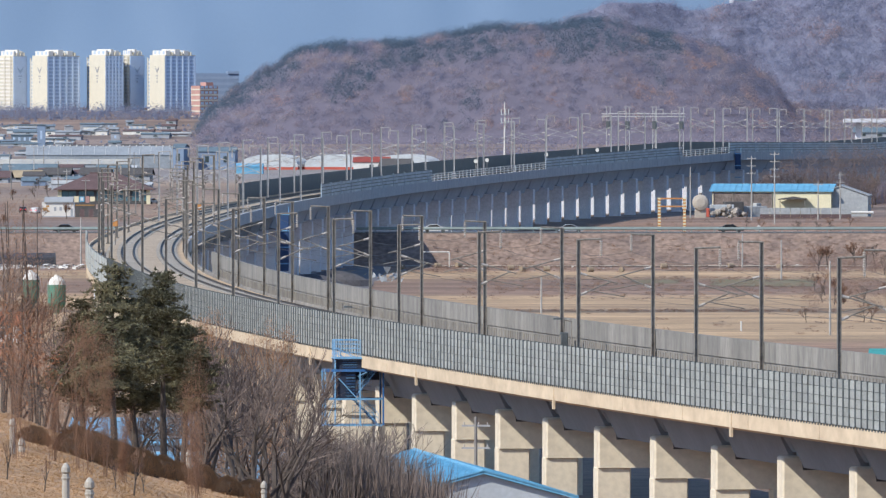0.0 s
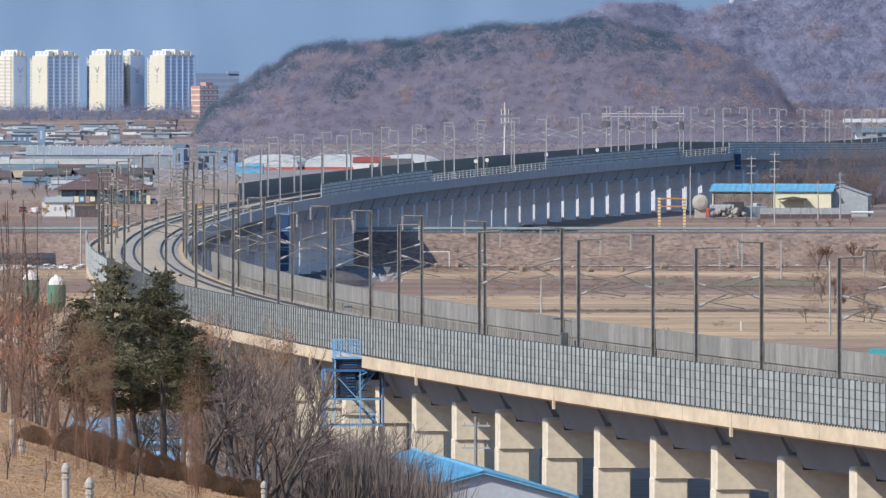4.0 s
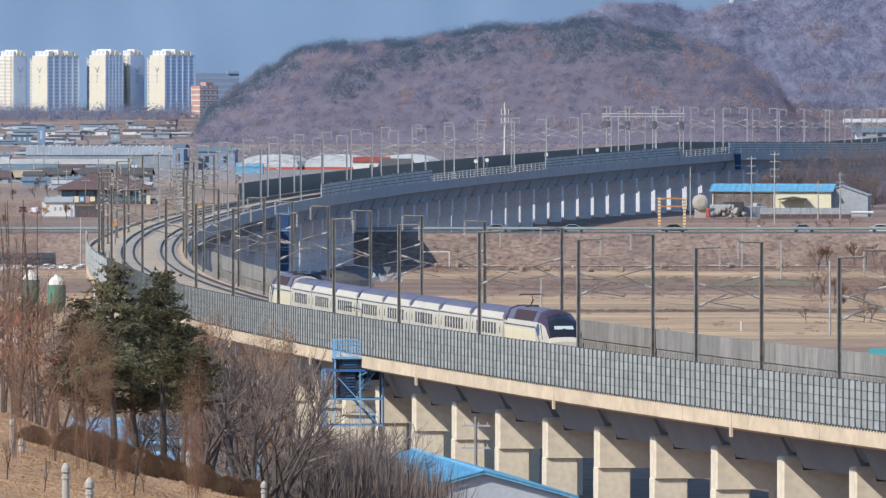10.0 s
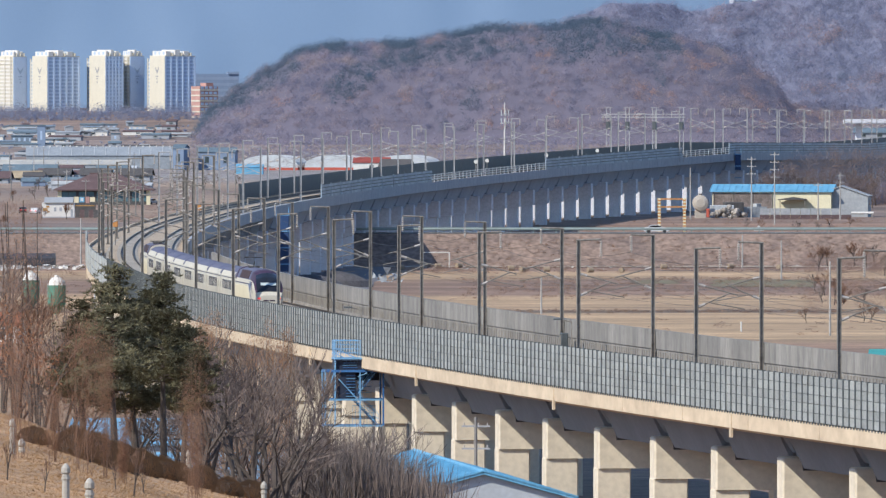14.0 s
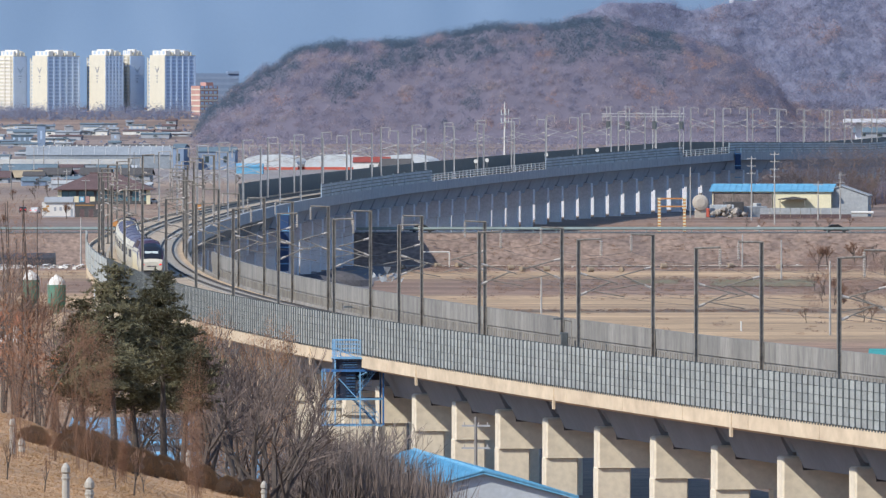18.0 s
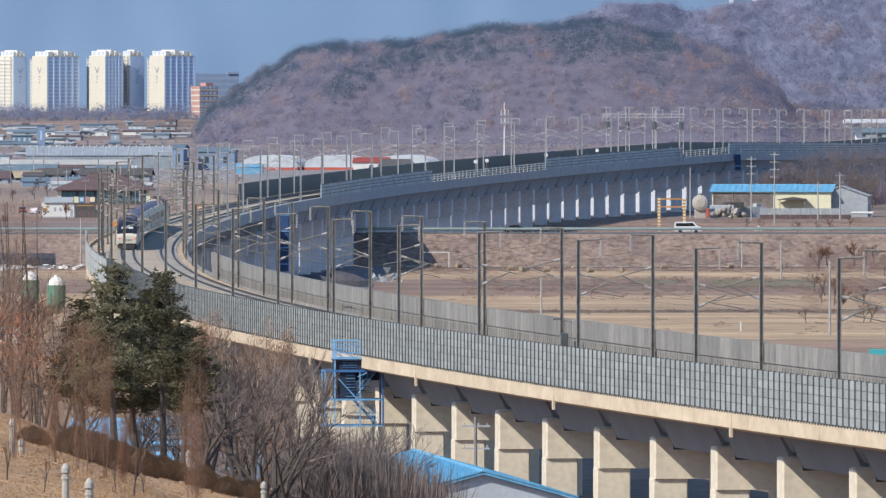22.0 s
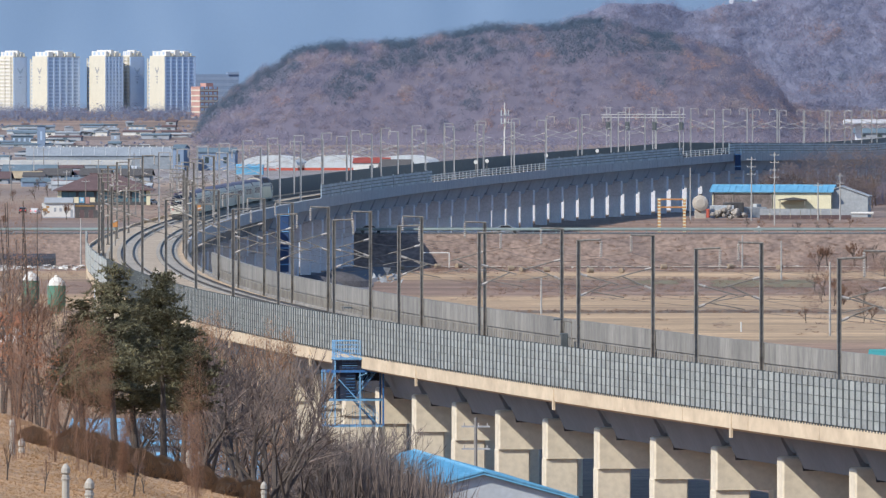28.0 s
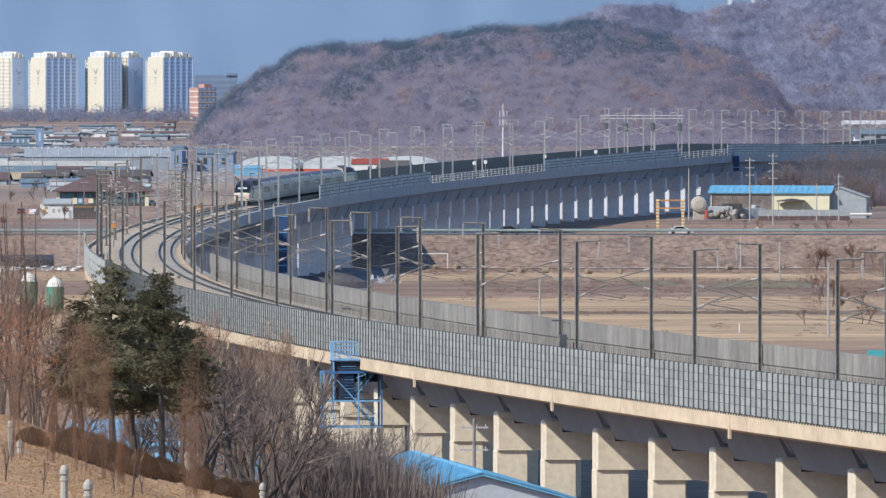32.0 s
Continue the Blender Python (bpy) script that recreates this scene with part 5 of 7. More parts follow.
# ---- stair towers, posts, poles and other steelwork ----
def stair_tower(name, m, w, dpt, h, label, top=0.3):
    """A blue scaffold stair beside the deck edge; x along the line, z 0 at the deck; legs reach down to -h."""
    t = thing(name, m, label, "stair tower")
    levels = (-2.25, -4.65, -6.85)
    for x in (-w / 2, w / 2):
        for y in (0, dpt):
            part("upright", Build().box(x - 0.07, x + 0.07, y - 0.07, y + 0.07, levels[-1], levels[0] + 0.1), M_RAILB if x < 0 else M_BLUEST, t)
            part("leg", Build().box(x - 0.12, x + 0.12, y - 0.12, y + 0.12, -h, levels[-1]), M_GALV, t, "grey steel leg")
    for x in (-w * 0.33, w * 0.10):
        part("upright", Build().box(x - 0.055, x + 0.055, -0.055, 0.055, levels[-1], levels[0] if x > 0 else -1.2), M_RAILB, t)
    part("upright", Build().box(w * 0.145, w * 0.145 + 0.1, -0.05, 0.05, levels[0], -1.2), M_BLUEST, t)
    for z, tone in zip(levels, (M_BLUEST, M_RAILB, M_RAILB)):
        q = 0.1 if tone is M_BLUEST else 0.075
        part("ring_beam", Build().box(-w / 2, w / 2, -0.07, 0.07, z - q, z + q), tone, t)
        part("ring_beam", Build().box(-w / 2, w / 2, dpt - 0.07, dpt + 0.07, z - q, z + q), M_BLUEST, t)
        for x in (-w / 2, w / 2):
            part("ring_beam", Build().box(x - 0.06, x + 0.06, 0.08, dpt - 0.08, z - q, z + q), M_BLUEST, t)
    # flights of open treads between thin stringers
    for z0, z1, a, c in ((-1.3, -2.2, -w * 0.30, w * 0.08), (-2.3, -4.6, w * 0.38, w * 0.0), (-4.7, -6.8, w * 0.02, w * 0.42)):
        n = 6 if z0 > -2 else 12
        for y in (0.35, dpt - 0.35):
            part("stringer", Build().tube((a, y, z0), (c, y, z1), 0.045), M_RAILB, t)
            part("stair_rail", Build().tube((a, y, z0 + 0.95), (c, y, z1 + 0.95), 0.025).tube((a, y, z0 + 0.5), (c, y, z1 + 0.5), 0.02), M_RAILB, t)
        for j in range(n):
            u = (j + 0.5) / n
            part("tread", Build().box(-0.15, 0.15, 0.3, dpt - 0.3, -0.02, 0.02), M_RAILB if j % 2 else M_BLUEST, t, m=pose(a + (c - a) * u, 0, z0 + (z1 - z0) * u))
        for j in range(6):
            u = j / 5
            part("rail_post", Build().tube((0, 0.35, 0), (0, 0.35, 0.97), 0.018), M_RAILB, t, m=pose(a + (c - a) * u, 0, z0 + (z1 - z0) * u))
    # closed side under the platform, with slots
    part("enclosure", Build().box(-w * 0.33, w * 0.145, 0.16, dpt - 0.1, -2.2, -1.28), M_NAVY, t, "dark navy sheet enclosure")
    part("enclosure", Build().box(-w * 0.32, w * 0.03, 0.2, dpt - 0.1, -4.58, -2.36), M_NAVY, t, "dark navy sheet enclosure")
    part("cross_panel", Build().box(w * 0.05, w * 0.48, dpt - 0.2, dpt - 0.12, -3.1, -2.36), M_NAVY, t)
    for i in range(4):
        part("stair_slat", Build().box(-w * 0.20, w * 0.05, 0.10, 0.15, -1.98 + i * 0.2, -1.95 + i * 0.2), M_RAILB if i % 2 else M_BLUEST, t)
    for i in range(8):
        part("stair_slat", Build().box(-w * 0.14, w * 0.02, 0.12, 0.18, -4.4 + i * 0.25, -4.36 + i * 0.25), M_BLUEST if i % 3 else M_RAILB, t)
    part("brace", Build().tube((-w * 0.27, -0.05, -2.9), (w * 0.06, -0.05, levels[1]), 0.05), M_RAILB, t)
    part("brace", Build().tube((w * 0.06, -0.04, -2.75), (w * 0.22, -0.04, -2.4), 0.04), M_RAILB, t)
    part("brace", Build().tube((-w / 2, -0.04, levels[1]), (-w * 0.34, -0.04, levels[0]), 0.035), M_RAILB, t)
    part("brace", Build().tube((-w * 0.33, -0.04, levels[1]), (-w / 2, -0.04, levels[2]), 0.03), M_RAILB, t)
    for z1, x0, x1 in ((-4.65, 0.05, 0.34), (-6.85, 0.02, 0.42)):
        for i in range(9):
            x = w * (x0 + (x1 - x0) * i / 8)
            part("mesh_bar", Build().box(x - 0.014, x + 0.014, dpt - 0.02, dpt + 0.02, z1, z1 + 1.6), M_RAILB, t)
        for z in (0.5, 1.0, 1.6):
            part("mesh_rail", Build().box(w * x0, w * x1, dpt - 0.03, dpt + 0.03, z1 + z, z1 + z + 0.05), M_RAILB, t)
    # platform with a thin cage
    part("platform", Build().box(-w * 0.34, w * 0.15, -0.1, dpt + 0.2, -1.26, -1.14), M_RAILB, t)
    part("platform_beam", Build().box(-w * 0.34, w * 0.155, -0.12, dpt + 0.1, -1.36, -1.265), M_NAVY, t)
    for z, q in ((top, 0.035), (top - 0.35, 0.018), (top - 0.7, 0.018), (top - 1.05, 0.018)):
        part("handrail", Build().tube((-w * 0.33, 0, z), (w * 0.14, 0, z), q).tube((-w * 0.33, 0, z), (-w * 0.33, dpt, z), q).tube((w * 0.14, 0, z), (w * 0.14, dpt, z), q).tube((-w * 0.33, dpt, z), (w * 0.14, dpt, z), q), M_RAILB, t)
    for i in range(17):
        x = -w * 0.33 + w * 0.47 * i / 16
        q = 0.04 if i in (0, 16) else (0.022 if i in (1, 2, 3, 13, 14, 15) else 0.012)
        part("baluster", Build().tube((x, 0, -1.15), (x, 0, top), q), M_RAILB, t)
    for i in range(5):
        for x in (-w * 0.33, w * 0.14):
            part("baluster", Build().tube((x, dpt * (i + 1) / 5, -1.15), (x, dpt * (i + 1) / 5, top), 0.02), M_RAILB, t)
    return t


M_RAILB = material("light_blue_steel", (0.17, 0.36, 0.58), 0.45, 0.15, 1.0)
M_NAVY = material("navy_mesh_sheet", (0.0112, 0.0225, 0.0525), 0.7, 0.2, 2.0)
M_STONE0 = material("pale_rock", (0.315, 0.285, 0.255), 0.95, 0.2, 1.0, island=0.2)
M_SBLUE = material("strong_blue_sheet", (0.02, 0.055, 0.15), 0.6, 0.15, 0.5)


# near tower: stands outside the outer edge, its long side across the sight line
p = at(-672, OUT - 1.4, -0.15)
stair_tower("stair_tower", pose(across(627, p.y - 3), p.y - 3, p.z, 0, 0, 6), 4.9, 2.6, 12.6, "blue steel stair tower beside the viaduct deck", 0.3)
for x, s, y0, y1, w in ((500, 250, 365, 480, 2.0), (1306, 1046, 262, 300, 1.3)):
    q = at(s, INN + 1.2)
    d = q.y
    t = thing("stair_tower", pose(across(x, d), d, 0), "dark blue sheeted stair tower under the far deck", "stair tower")
    gz = ground_z(across(x, d), d)
    b = Build()
    part("casing", b.bevel_box(-w / 2, w / 2, -w / 2, w / 2, max(gz - 0.3, height_of(y1, d)), height_of(y0, d) - 1.2, 0.05), M_SBLUE, t)
    for i in range(4):
        z = height_of(y0, d) - 1.2 - i * 2.6
        part("landing_band", Build().box(-w / 2 - 0.1, w / 2 + 0.1, -w / 2 - 0.1, w / 2 + 0.1, z - 0.2, z), M_RAILB, t)
    for xx in (-w / 2, w / 2):
        part("rail_post", Build().tube((xx, -w / 2, height_of(y0, d) - 1.3), (xx, -w / 2, height_of(y0, d)), 0.06), M_RAILB, t)


M_POLE = material("grey_pole_concrete", (0.36, 0.345, 0.325), 0.9, 0.15, 0.6)


def utility_pole(x, y0, y1, d, arms=2, label="grey concrete utility pole with cross arms"):
    z1, z0 = height_of(y0, d), ground_z(across(x, d), d) - 0.3
    t = thing("utility_pole", pose(across(x, d), d, z0), label, "utility pole", "utility poles")
    h = z1 - z0
    part("pole", Build().tube((0, 0, 0), (0, 0, h), 0.16, 8, 0.1), M_WALLC if "slim" in label else M_POLE, t)
    for i in range(arms):
        z = h - 0.6 - 1.5 * i
        part("cross_arm", Build().box(-0.95, 0.95, -0.06, 0.06, z - 0.06, z + 0.06), M_GALVF, t)
        for xx in (-0.78, 0.2, 0.78):
            part("insulator", Build().tube((xx, 0, z + 0.04), (xx, 0, z + 0.24), 0.05, 6), M_INSUL, t)
    return t


utility_pole(1330, 276, 388, 2540, 3)
utility_pole(1371, 268, 405, 2500, 4)
utility_pole(1222, 296, 380, 2550, 0)
utility_pole(1487, 305, 390, 2550, 2)
utility_pole(1448, 322, 392, 2545, 1)
utility_pole(1314, 415, 480, 2165, 0)
utility_pole(1383, 425, 512, 2050, 0)
utility_pole(1469, 462, 590, 1640, 0)
utility_pole(958, 490, 556, 1780, 0)
utility_pole(748, 352, 405, 2500, 0)
utility_pole(143, 385, 460, 2170, 0)
utility_pole(128, 348, 400, 2950, 0)
for x, d in ((60, 4000), (230, 4200), (118, 3600), (305, 4150), (345, 3900)):
    utility_pole(x, 258 if d > 3900 else 300, 330, d, 1)

# cell mast behind the far viaduct
cm = thing("cell_mast", stand(893, 3300), "white cell phone mast with antennas", "cell mast")
hz = height_of(180, 3300) - ground_z(across(893, 3300), 3300)
part("pole", Build().tube((0, 0, -0.3), (0, 0, hz), 0.36, 10, 0.1), M_WHITEW, cm)
for z in (hz - 3.4, hz - 5.6):
    part("platform", Build().tube((0, 0, z - 0.1), (0, 0, z + 0.1), 0.85, 12), M_GALVF, cm)
    for a in range(5):
        x, y = 1.05 * math.cos(a * 1.256), 1.05 * math.sin(a * 1.256)
        part("antenna", Build().bevel_box(x - 0.13, x + 0.13, y - 0.1, y + 0.1, z - 0.2, z + 1.3 - 0.3 * (a % 2), 0.04), M_SHEET, cm)

# height gauge portal with striped posts over the side road
M_OSTRIPE = material("orange_paint", (0.42, 0.19, 0.055), 0.5, 0.08, 1.0)
d = ROAD_Y + 9.0
hg = thing("height_gauge", pose(across(1189, d), d, ROAD_Z - 0.2), "orange and white striped height limit portal", "height gauge")
top = height_of(350, d) - ROAD_Z + 0.2
for x in (-2.25, 2.25):
    for i in range(11):
        z = top * i / 11
        part("orange_band", Build().box(x - 0.28, x + 0.28, -0.15, 0.15, z, z + top / 22), M_OSTRIPE, hg)
        part("white_band", Build().box(x - 0.26, x + 0.26, -0.14, 0.14, z + top / 22, z + top / 11), M_YELLOW, hg)
for z in (top - 0.3, top - 1.7):
    part("crossbar", Build().box(-2.6, 2.6, -0.12, 0.12, z, z + 0.28), M_OSTRIPE, hg)
for x, d in ((1343, ROAD_Y + 11),):
    cn = thing("road_sign", pose(across(x, d), d, ROAD_Z - 3.4), "small white triangular roadside board", "sign")
    part("board", Build().loft([[(-0.9, y, 1.0 + 2.6), (0.9, y, 3.6), (0, y, 4.6)] for y in (-0.05, 0.05)]), M_WHITEW, cn)
    part("post", Build().tube((0, 0, -0.3), (0, 0, 3.6), 0.08), M_GALV, cn)

# signal gantry across the far deck
gs = 968.0
ga = thing("signal_gantry", turned(gs), "grey steel signal gantry across the far tracks", "gantry")
for o in (-7.6, -3.4, 2.5, 8.4):
    for e in (-0.4, 0.4):
        part("leg", Build().box(o + e - 0.07, o + e + 0.07, -0.1, 0.1, -1.0, 10.8), M_GALVF, ga)
    for i in range(7):
        part("lacing", Build().tube((o - 0.4, 0, i * 1.4), (o + 0.4, 0, i * 1.4 + 1.4), 0.04), M_GALVF, ga)
    part("signal_head", Build().bevel_box(o - 0.45, o + 0.35, -0.5, -0.1, 6.0, 7.7, 0.06), M_POST, ga)
    part("top_arm", Build().tube((o - 0.9, 0, 10.75), (o + 0.9, 0, 10.75), 0.06), M_GALVF, ga)
part("beam", Build().box(-9.2, 9.2, -0.3, 0.3, 8.6, 8.7).box(-9.2, 9.2, -0.3, 0.3, 9.25, 9.35), M_PALE, ga)
for i in range(14):
    part("beam_lacing", Build().tube((-9 + i * 1.3, 0, 8.65), (-9 + i * 1.3 + 0.65, 0, 9.3), 0.04), M_GALVF, ga)

# lamps and round mirrors on the far deck
for x, s in ((842, 680), (862, 698), (967, 790), (1057, 868)):
    q = at(s, INN - 0.4, 0)
    lp = thing("trackside_disc", pose(across(x, q.y), q.y, q.z), "small white round trackside disc on a post", "sign")
    part("post", Build().tube((0, 0, -0.1), (0, 0, 2.6), 0.06), M_GALV, lp)
    part("disc", Build().tube((0, -0.06, 2.7), (0, 0.06, 2.7), 0.38, 14), M_WHITEW, lp)
# trackside cabinet and lamp near the inner wall
q = at(-706, 6.6)
cb = thing("trackside_cabinet", turned(-706, 6.5, -0.85), "dark trackside cabinet beside the inner wall", "cabinet")
part("body", Build().bevel_box(-0.3, 0.3, -0.4, 0.4, 0, 2.2, 0.05), M_POST, cb)
part("door", Build().box(-0.33, -0.3, -0.32, 0.32, 0.15, 2.0), M_GALV, cb)
tl = thing("trackside_lamp", turned(-712, 6.3, -0.85), "small trackside lamp on a bent post", "lamp")
part("post", Build().tube((0, 0, 0), (0, 0, 3.2), 0.05).tube((0, 0, 3.2), (-0.9, 0, 3.4), 0.05), M_GALV, tl)
part("head", Build().bevel_box(-1.5, -0.8, -0.12, 0.12, 3.36, 3.5, 0.03), M_POST, tl)
copy_thing(tl, turned(-668, OUT + 0.6, -0.6))
# orange point boxes on the outer curve
for x, d_, in ((204, 1640), (352, 1800)):
    bx_ = thing("signal_box", pose(across(x, d_), d_, rail_height(d_) - 0.9), "orange trackside signal box on a post", "signal")
    part("post", Build().tube((0, 0, 0), (0, 0, 3.2), 0.07), M_GALV, bx_)
    part("box", Build().bevel_box(-0.33, 0.33, -0.25, 0.25, 3.1, 3.95, 0.05), M_OSTRIPE, bx_)

# straw bales on the stubble
M_STRAW = material("pale_straw", (0.285, 0.225, 0.161), 0.95, 0.2, 2.0)
bale = thing("straw_bale", stand(710, 2150), "round pale straw bale on a stubble field", "straw bale", "straw bales")
ring = [(math.cos(a * math.pi / 7), math.sin(a * math.pi / 7)) for a in range(14)]
part("roll", Build().loft([[(y, r * c, 0.44 + r * s) for c, s in ring] for y, r in ((-0.55, 0.40), (-0.45, 0.47), (0.45, 0.47), (0.55, 0.40))]), M_STRAW, bale)
for x, d, a in ((775, 2160, 20), (812, 2165, 40), (905, 2140, 10), (860, 2150, 70), (1175, 2155, 15), (1293, 2158, 30), (1380, 2150, 60), (1045, 2120, 25), (968, 2128, 5), (1100, 2118, 80), (925, 2125, 50)):
    copy_thing(bale, stand(x, d, a))
# white pipe frame in the field, plastic sheet heap, small posts
fr = thing("pipe_frame", stand(775, 2172), "white pipe frame standing in a field", "frame")
for x in (-2.6, 2.0):
    part("post", Build().tube((x, 0, -0.2), (x, 0, 2.6), 0.12), M_WHITEW, fr)
part("crossbar", Build().tube((-2.6, 0, 2.6), (2.0, 0, 2.6), 0.1), M_WHITEW, fr)
hp = thing("sheet_heap", stand(688, 2030), "heap of crumpled pale plastic sheeting", "sheet heap")
hb = Build()
r2 = random.Random(5)
for i in range(20):
    c = Vector((r2.gauss(0, 0.9), r2.gauss(0, 0.6), abs(r2.gauss(0.4, 0.6))))
    hb.add([c + Vector((r2.uniform(-1, 1), r2.uniform(-0.5, 0.5), r2.uniform(-0.7, 0.9))) for _ in range(3)], [(0, 1, 2)])
part("folds", hb, material("dusty_clear_film", (0.315, 0.338, 0.367), 0.5, 0.2, 0.6), hp)
mk = thing("marker_post", stand(1312, 1665), "white marker post in a field", "post")
part("shaft", Build().tube((0, 0, -0.2), (0, 0, 1.3), 0.12, 8), M_WHITEW, mk)
# green feed bins with white tops on the far side of the curve
M_GREENB = material("faded_green_fibreglass", (0.075, 0.18, 0.128), 0.6, 0.15, 0.6)
for x, d in ((100, 1750), (54, 1790)):
    fb = thing("feed_bin", stand(x, d), "faded green feed bin with white cone top", "feed bin", "feed bins")
    prof = ((0.4, 0.5), (1.28, 1.9), (1.28, 4.6))
    part("hopper", Build().loft([[(r * math.cos(a * math.pi / 7), r * math.sin(a * math.pi / 7), z) for a in range(14)] for r, z in prof]), M_GREENB, fb)
    part("lid", Build().loft([[(r * math.cos(a * math.pi / 7), r * math.sin(a * math.pi / 7), z) for a in range(14)] for r, z in ((1.3, 4.58), (1.15, 5.1), (0.7, 5.6), (0.32, 5.75), (0.3, 6.0))]), M_WHITEW, fb)
    for a in range(4):
        part("leg", Build().tube((1.1 * math.cos(a * 1.57), 1.1 * math.sin(a * 1.57), -0.2), (1.1 * math.cos(a * 1.57), 1.1 * math.sin(a * 1.57), 2.0), 0.07), M_GALV, fb)
hut = gable_house("orange_roof_hut", stand(38, 1590, 70), 3.0, 3.6, 2.4, 1.2, M_WHITEW, material("faded_orange_roof", (0.338, 0.105, 0.045), 0.7, 0.15, 0.5), "small hut with faded orange roof", "hut", 0.3, 1)
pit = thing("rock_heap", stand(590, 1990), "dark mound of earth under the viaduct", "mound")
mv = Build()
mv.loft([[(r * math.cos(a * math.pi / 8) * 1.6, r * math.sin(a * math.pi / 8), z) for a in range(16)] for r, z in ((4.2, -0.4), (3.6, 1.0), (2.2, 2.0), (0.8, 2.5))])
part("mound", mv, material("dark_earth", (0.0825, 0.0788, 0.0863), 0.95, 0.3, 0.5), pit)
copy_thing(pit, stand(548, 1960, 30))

gable_house("blue_store", stand(1184, 3010), 3.0, 5.0, 6.3, 0.6, M_BLUEROOF, M_BLUEROOF, "small blue clad store behind the far piers", "store", 0.1, 0)

# dark ground patch beside the far piers, standing for the viaduct's shade
M_GROUNDSHADE = material("shade_dark_ground", (0.115, 0.112, 0.125), 0.95, 0.2, 0.3)
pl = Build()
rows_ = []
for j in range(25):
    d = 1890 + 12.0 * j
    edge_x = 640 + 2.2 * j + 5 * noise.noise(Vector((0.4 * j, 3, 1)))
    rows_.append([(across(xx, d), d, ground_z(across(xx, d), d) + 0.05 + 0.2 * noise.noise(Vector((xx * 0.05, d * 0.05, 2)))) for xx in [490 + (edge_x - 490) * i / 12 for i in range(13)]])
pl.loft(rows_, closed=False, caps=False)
put("soil_plot", pl.mesh("soil_plot", M_GROUNDSHADE, True), None, None, "dark ground patch painted as shade beside the far piers", "soil", kind="structure")
# clutter of the village below the outer curve
mats2 = [M_GREYROOF, M_DARKROOF, M_TEALROOF, M_REDROOF, M_SHEET]
names2 = ["a pale roof", "a dark roof", "a teal roof", "a brown roof", "a grey roof"]
for i in range(20):
    x, d = rnd.uniform(-20, 275), rnd.uniform(3600, 4180)
    j = rnd.randrange(5)
    gable_house("village_shed", stand(x, d, rnd.choice((86, 80, 96, 4))), rnd.uniform(3.5, 6), rnd.uniform(4, 10), rnd.uniform(1.4, 2.2), rnd.uniform(0.5, 1.1), rnd.choice((M_FARW, M_SHEET, M_SLATE)), mats2[j], "low village shed with %s" % names2[j], "shed", 0.25, 1)
for i in range(14):
    x, d = rnd.uniform(-20, 420), rnd.uniform(2700, 4200)
    utility_pole(x, 128 + 25.0 * FOCAL / d, 0, d, 1, "slim utility pole in the village")

# low wall and pale rocks before the workshop
lw = thing("yard_wall", stand(1345, 2562, 0, 0.9), "low blue grey yard wall with rusty foot", "wall")
for i in range(9):
    part("wall_panel", Build().box(i * 2.1, i * 2.1 + 2.0, -0.1, 0.1, 0, 1.3), M_GREYROOF, lw)
    part("foot", Build().box(i * 2.1, i * 2.1 + 2.05, -0.2, 0.2, -1.5, 0.01), M_REDROOF, lw)
rk = Build()
rr_ = random.Random(17)
for _ in range(60):
    c = Vector((rr_.uniform(-3.6, 3.6), rr_.uniform(-1.2, 1.2), 0))
    c.z = rr_.uniform(-0.2, 2.2) * max(0.1, 1 - abs(c.x) / 4.2)
    q = rr_.uniform(0.3, 0.75)
    rk.loft([[c + Vector((q * k * math.cos(a * 1.05 + q) * rr_.uniform(0.8, 1.2), q * k * math.sin(a * 1.05 + q) * rr_.uniform(0.8, 1.2), z * q)) for a in range(6)] for k, z in ((0.7, -0.6), (1.0, -0.1), (0.8, 0.5), (0.3, 0.75))])
put("rock_pile", rk.mesh("rock_pile", M_STONE0), None, stand(1288, 2562, 0, 0.6), "pile of pale broken rocks in a yard", "rocks", kind="stuff")

# strip of green winter crop between the stubble fields
M_CROP = material("thin_green_crop", (0.105, 0.112, 0.0525), 0.95, 0.3, 0.25, second=(0.18, 0.128, 0.0825))
for x0, x1, d0, d1 in ((1260, 1440, 1990, 2050), (1120, 1200, 2012, 2046)):
    cr_ = Build()
    cr_.loft([[(across(xx, dd), dd, ground_z(across(xx, dd), dd) + 0.06) for xx in [x0 + (x1 - x0) * i / 12 + 6 * math.sin(j * 1.7 + i) for i in range(13)]] for j, dd in enumerate([d0 + (d1 - d0) * k / 9 for k in range(10)])], closed=False, caps=False)
    put("crop_strip", cr_.mesh("crop_strip", M_CROP, True), None, None, "strip of thin green winter crop", "crop", kind="structure")

# long dark sheeted shelter, film scraps and a teal roof
ds = thing("sheeted_shelter", stand(-30, 2170), "long low shelter under dark blue sheeting", "shelter")
wd_ = across(97, 2170) - across(-30, 2170)
part("cover", Build().loft([[(x, y, z) for y, z in ((0, -0.3), (0.06, 1.7), (1.6, 2.5), (3.4, 1.7), (3.5, -0.3))] for x in (0, wd_)]), material("dark_slate_sheeting", (0.045, 0.0465, 0.06), 0.8, 0.3, 0.6), ds)
for i in range(6):
    part("hoop", Build().loft([[(x, y, z) for y, z in ((-0.05, -0.3), (0.0, 1.74), (1.6, 2.56), (3.45, 1.74), (3.55, -0.3))] for x in (wd_ * i / 5 - 0.05, wd_ * i / 5 + 0.05)]), M_POST, ds)
rs = random.Random(77)
sc_ = Build()
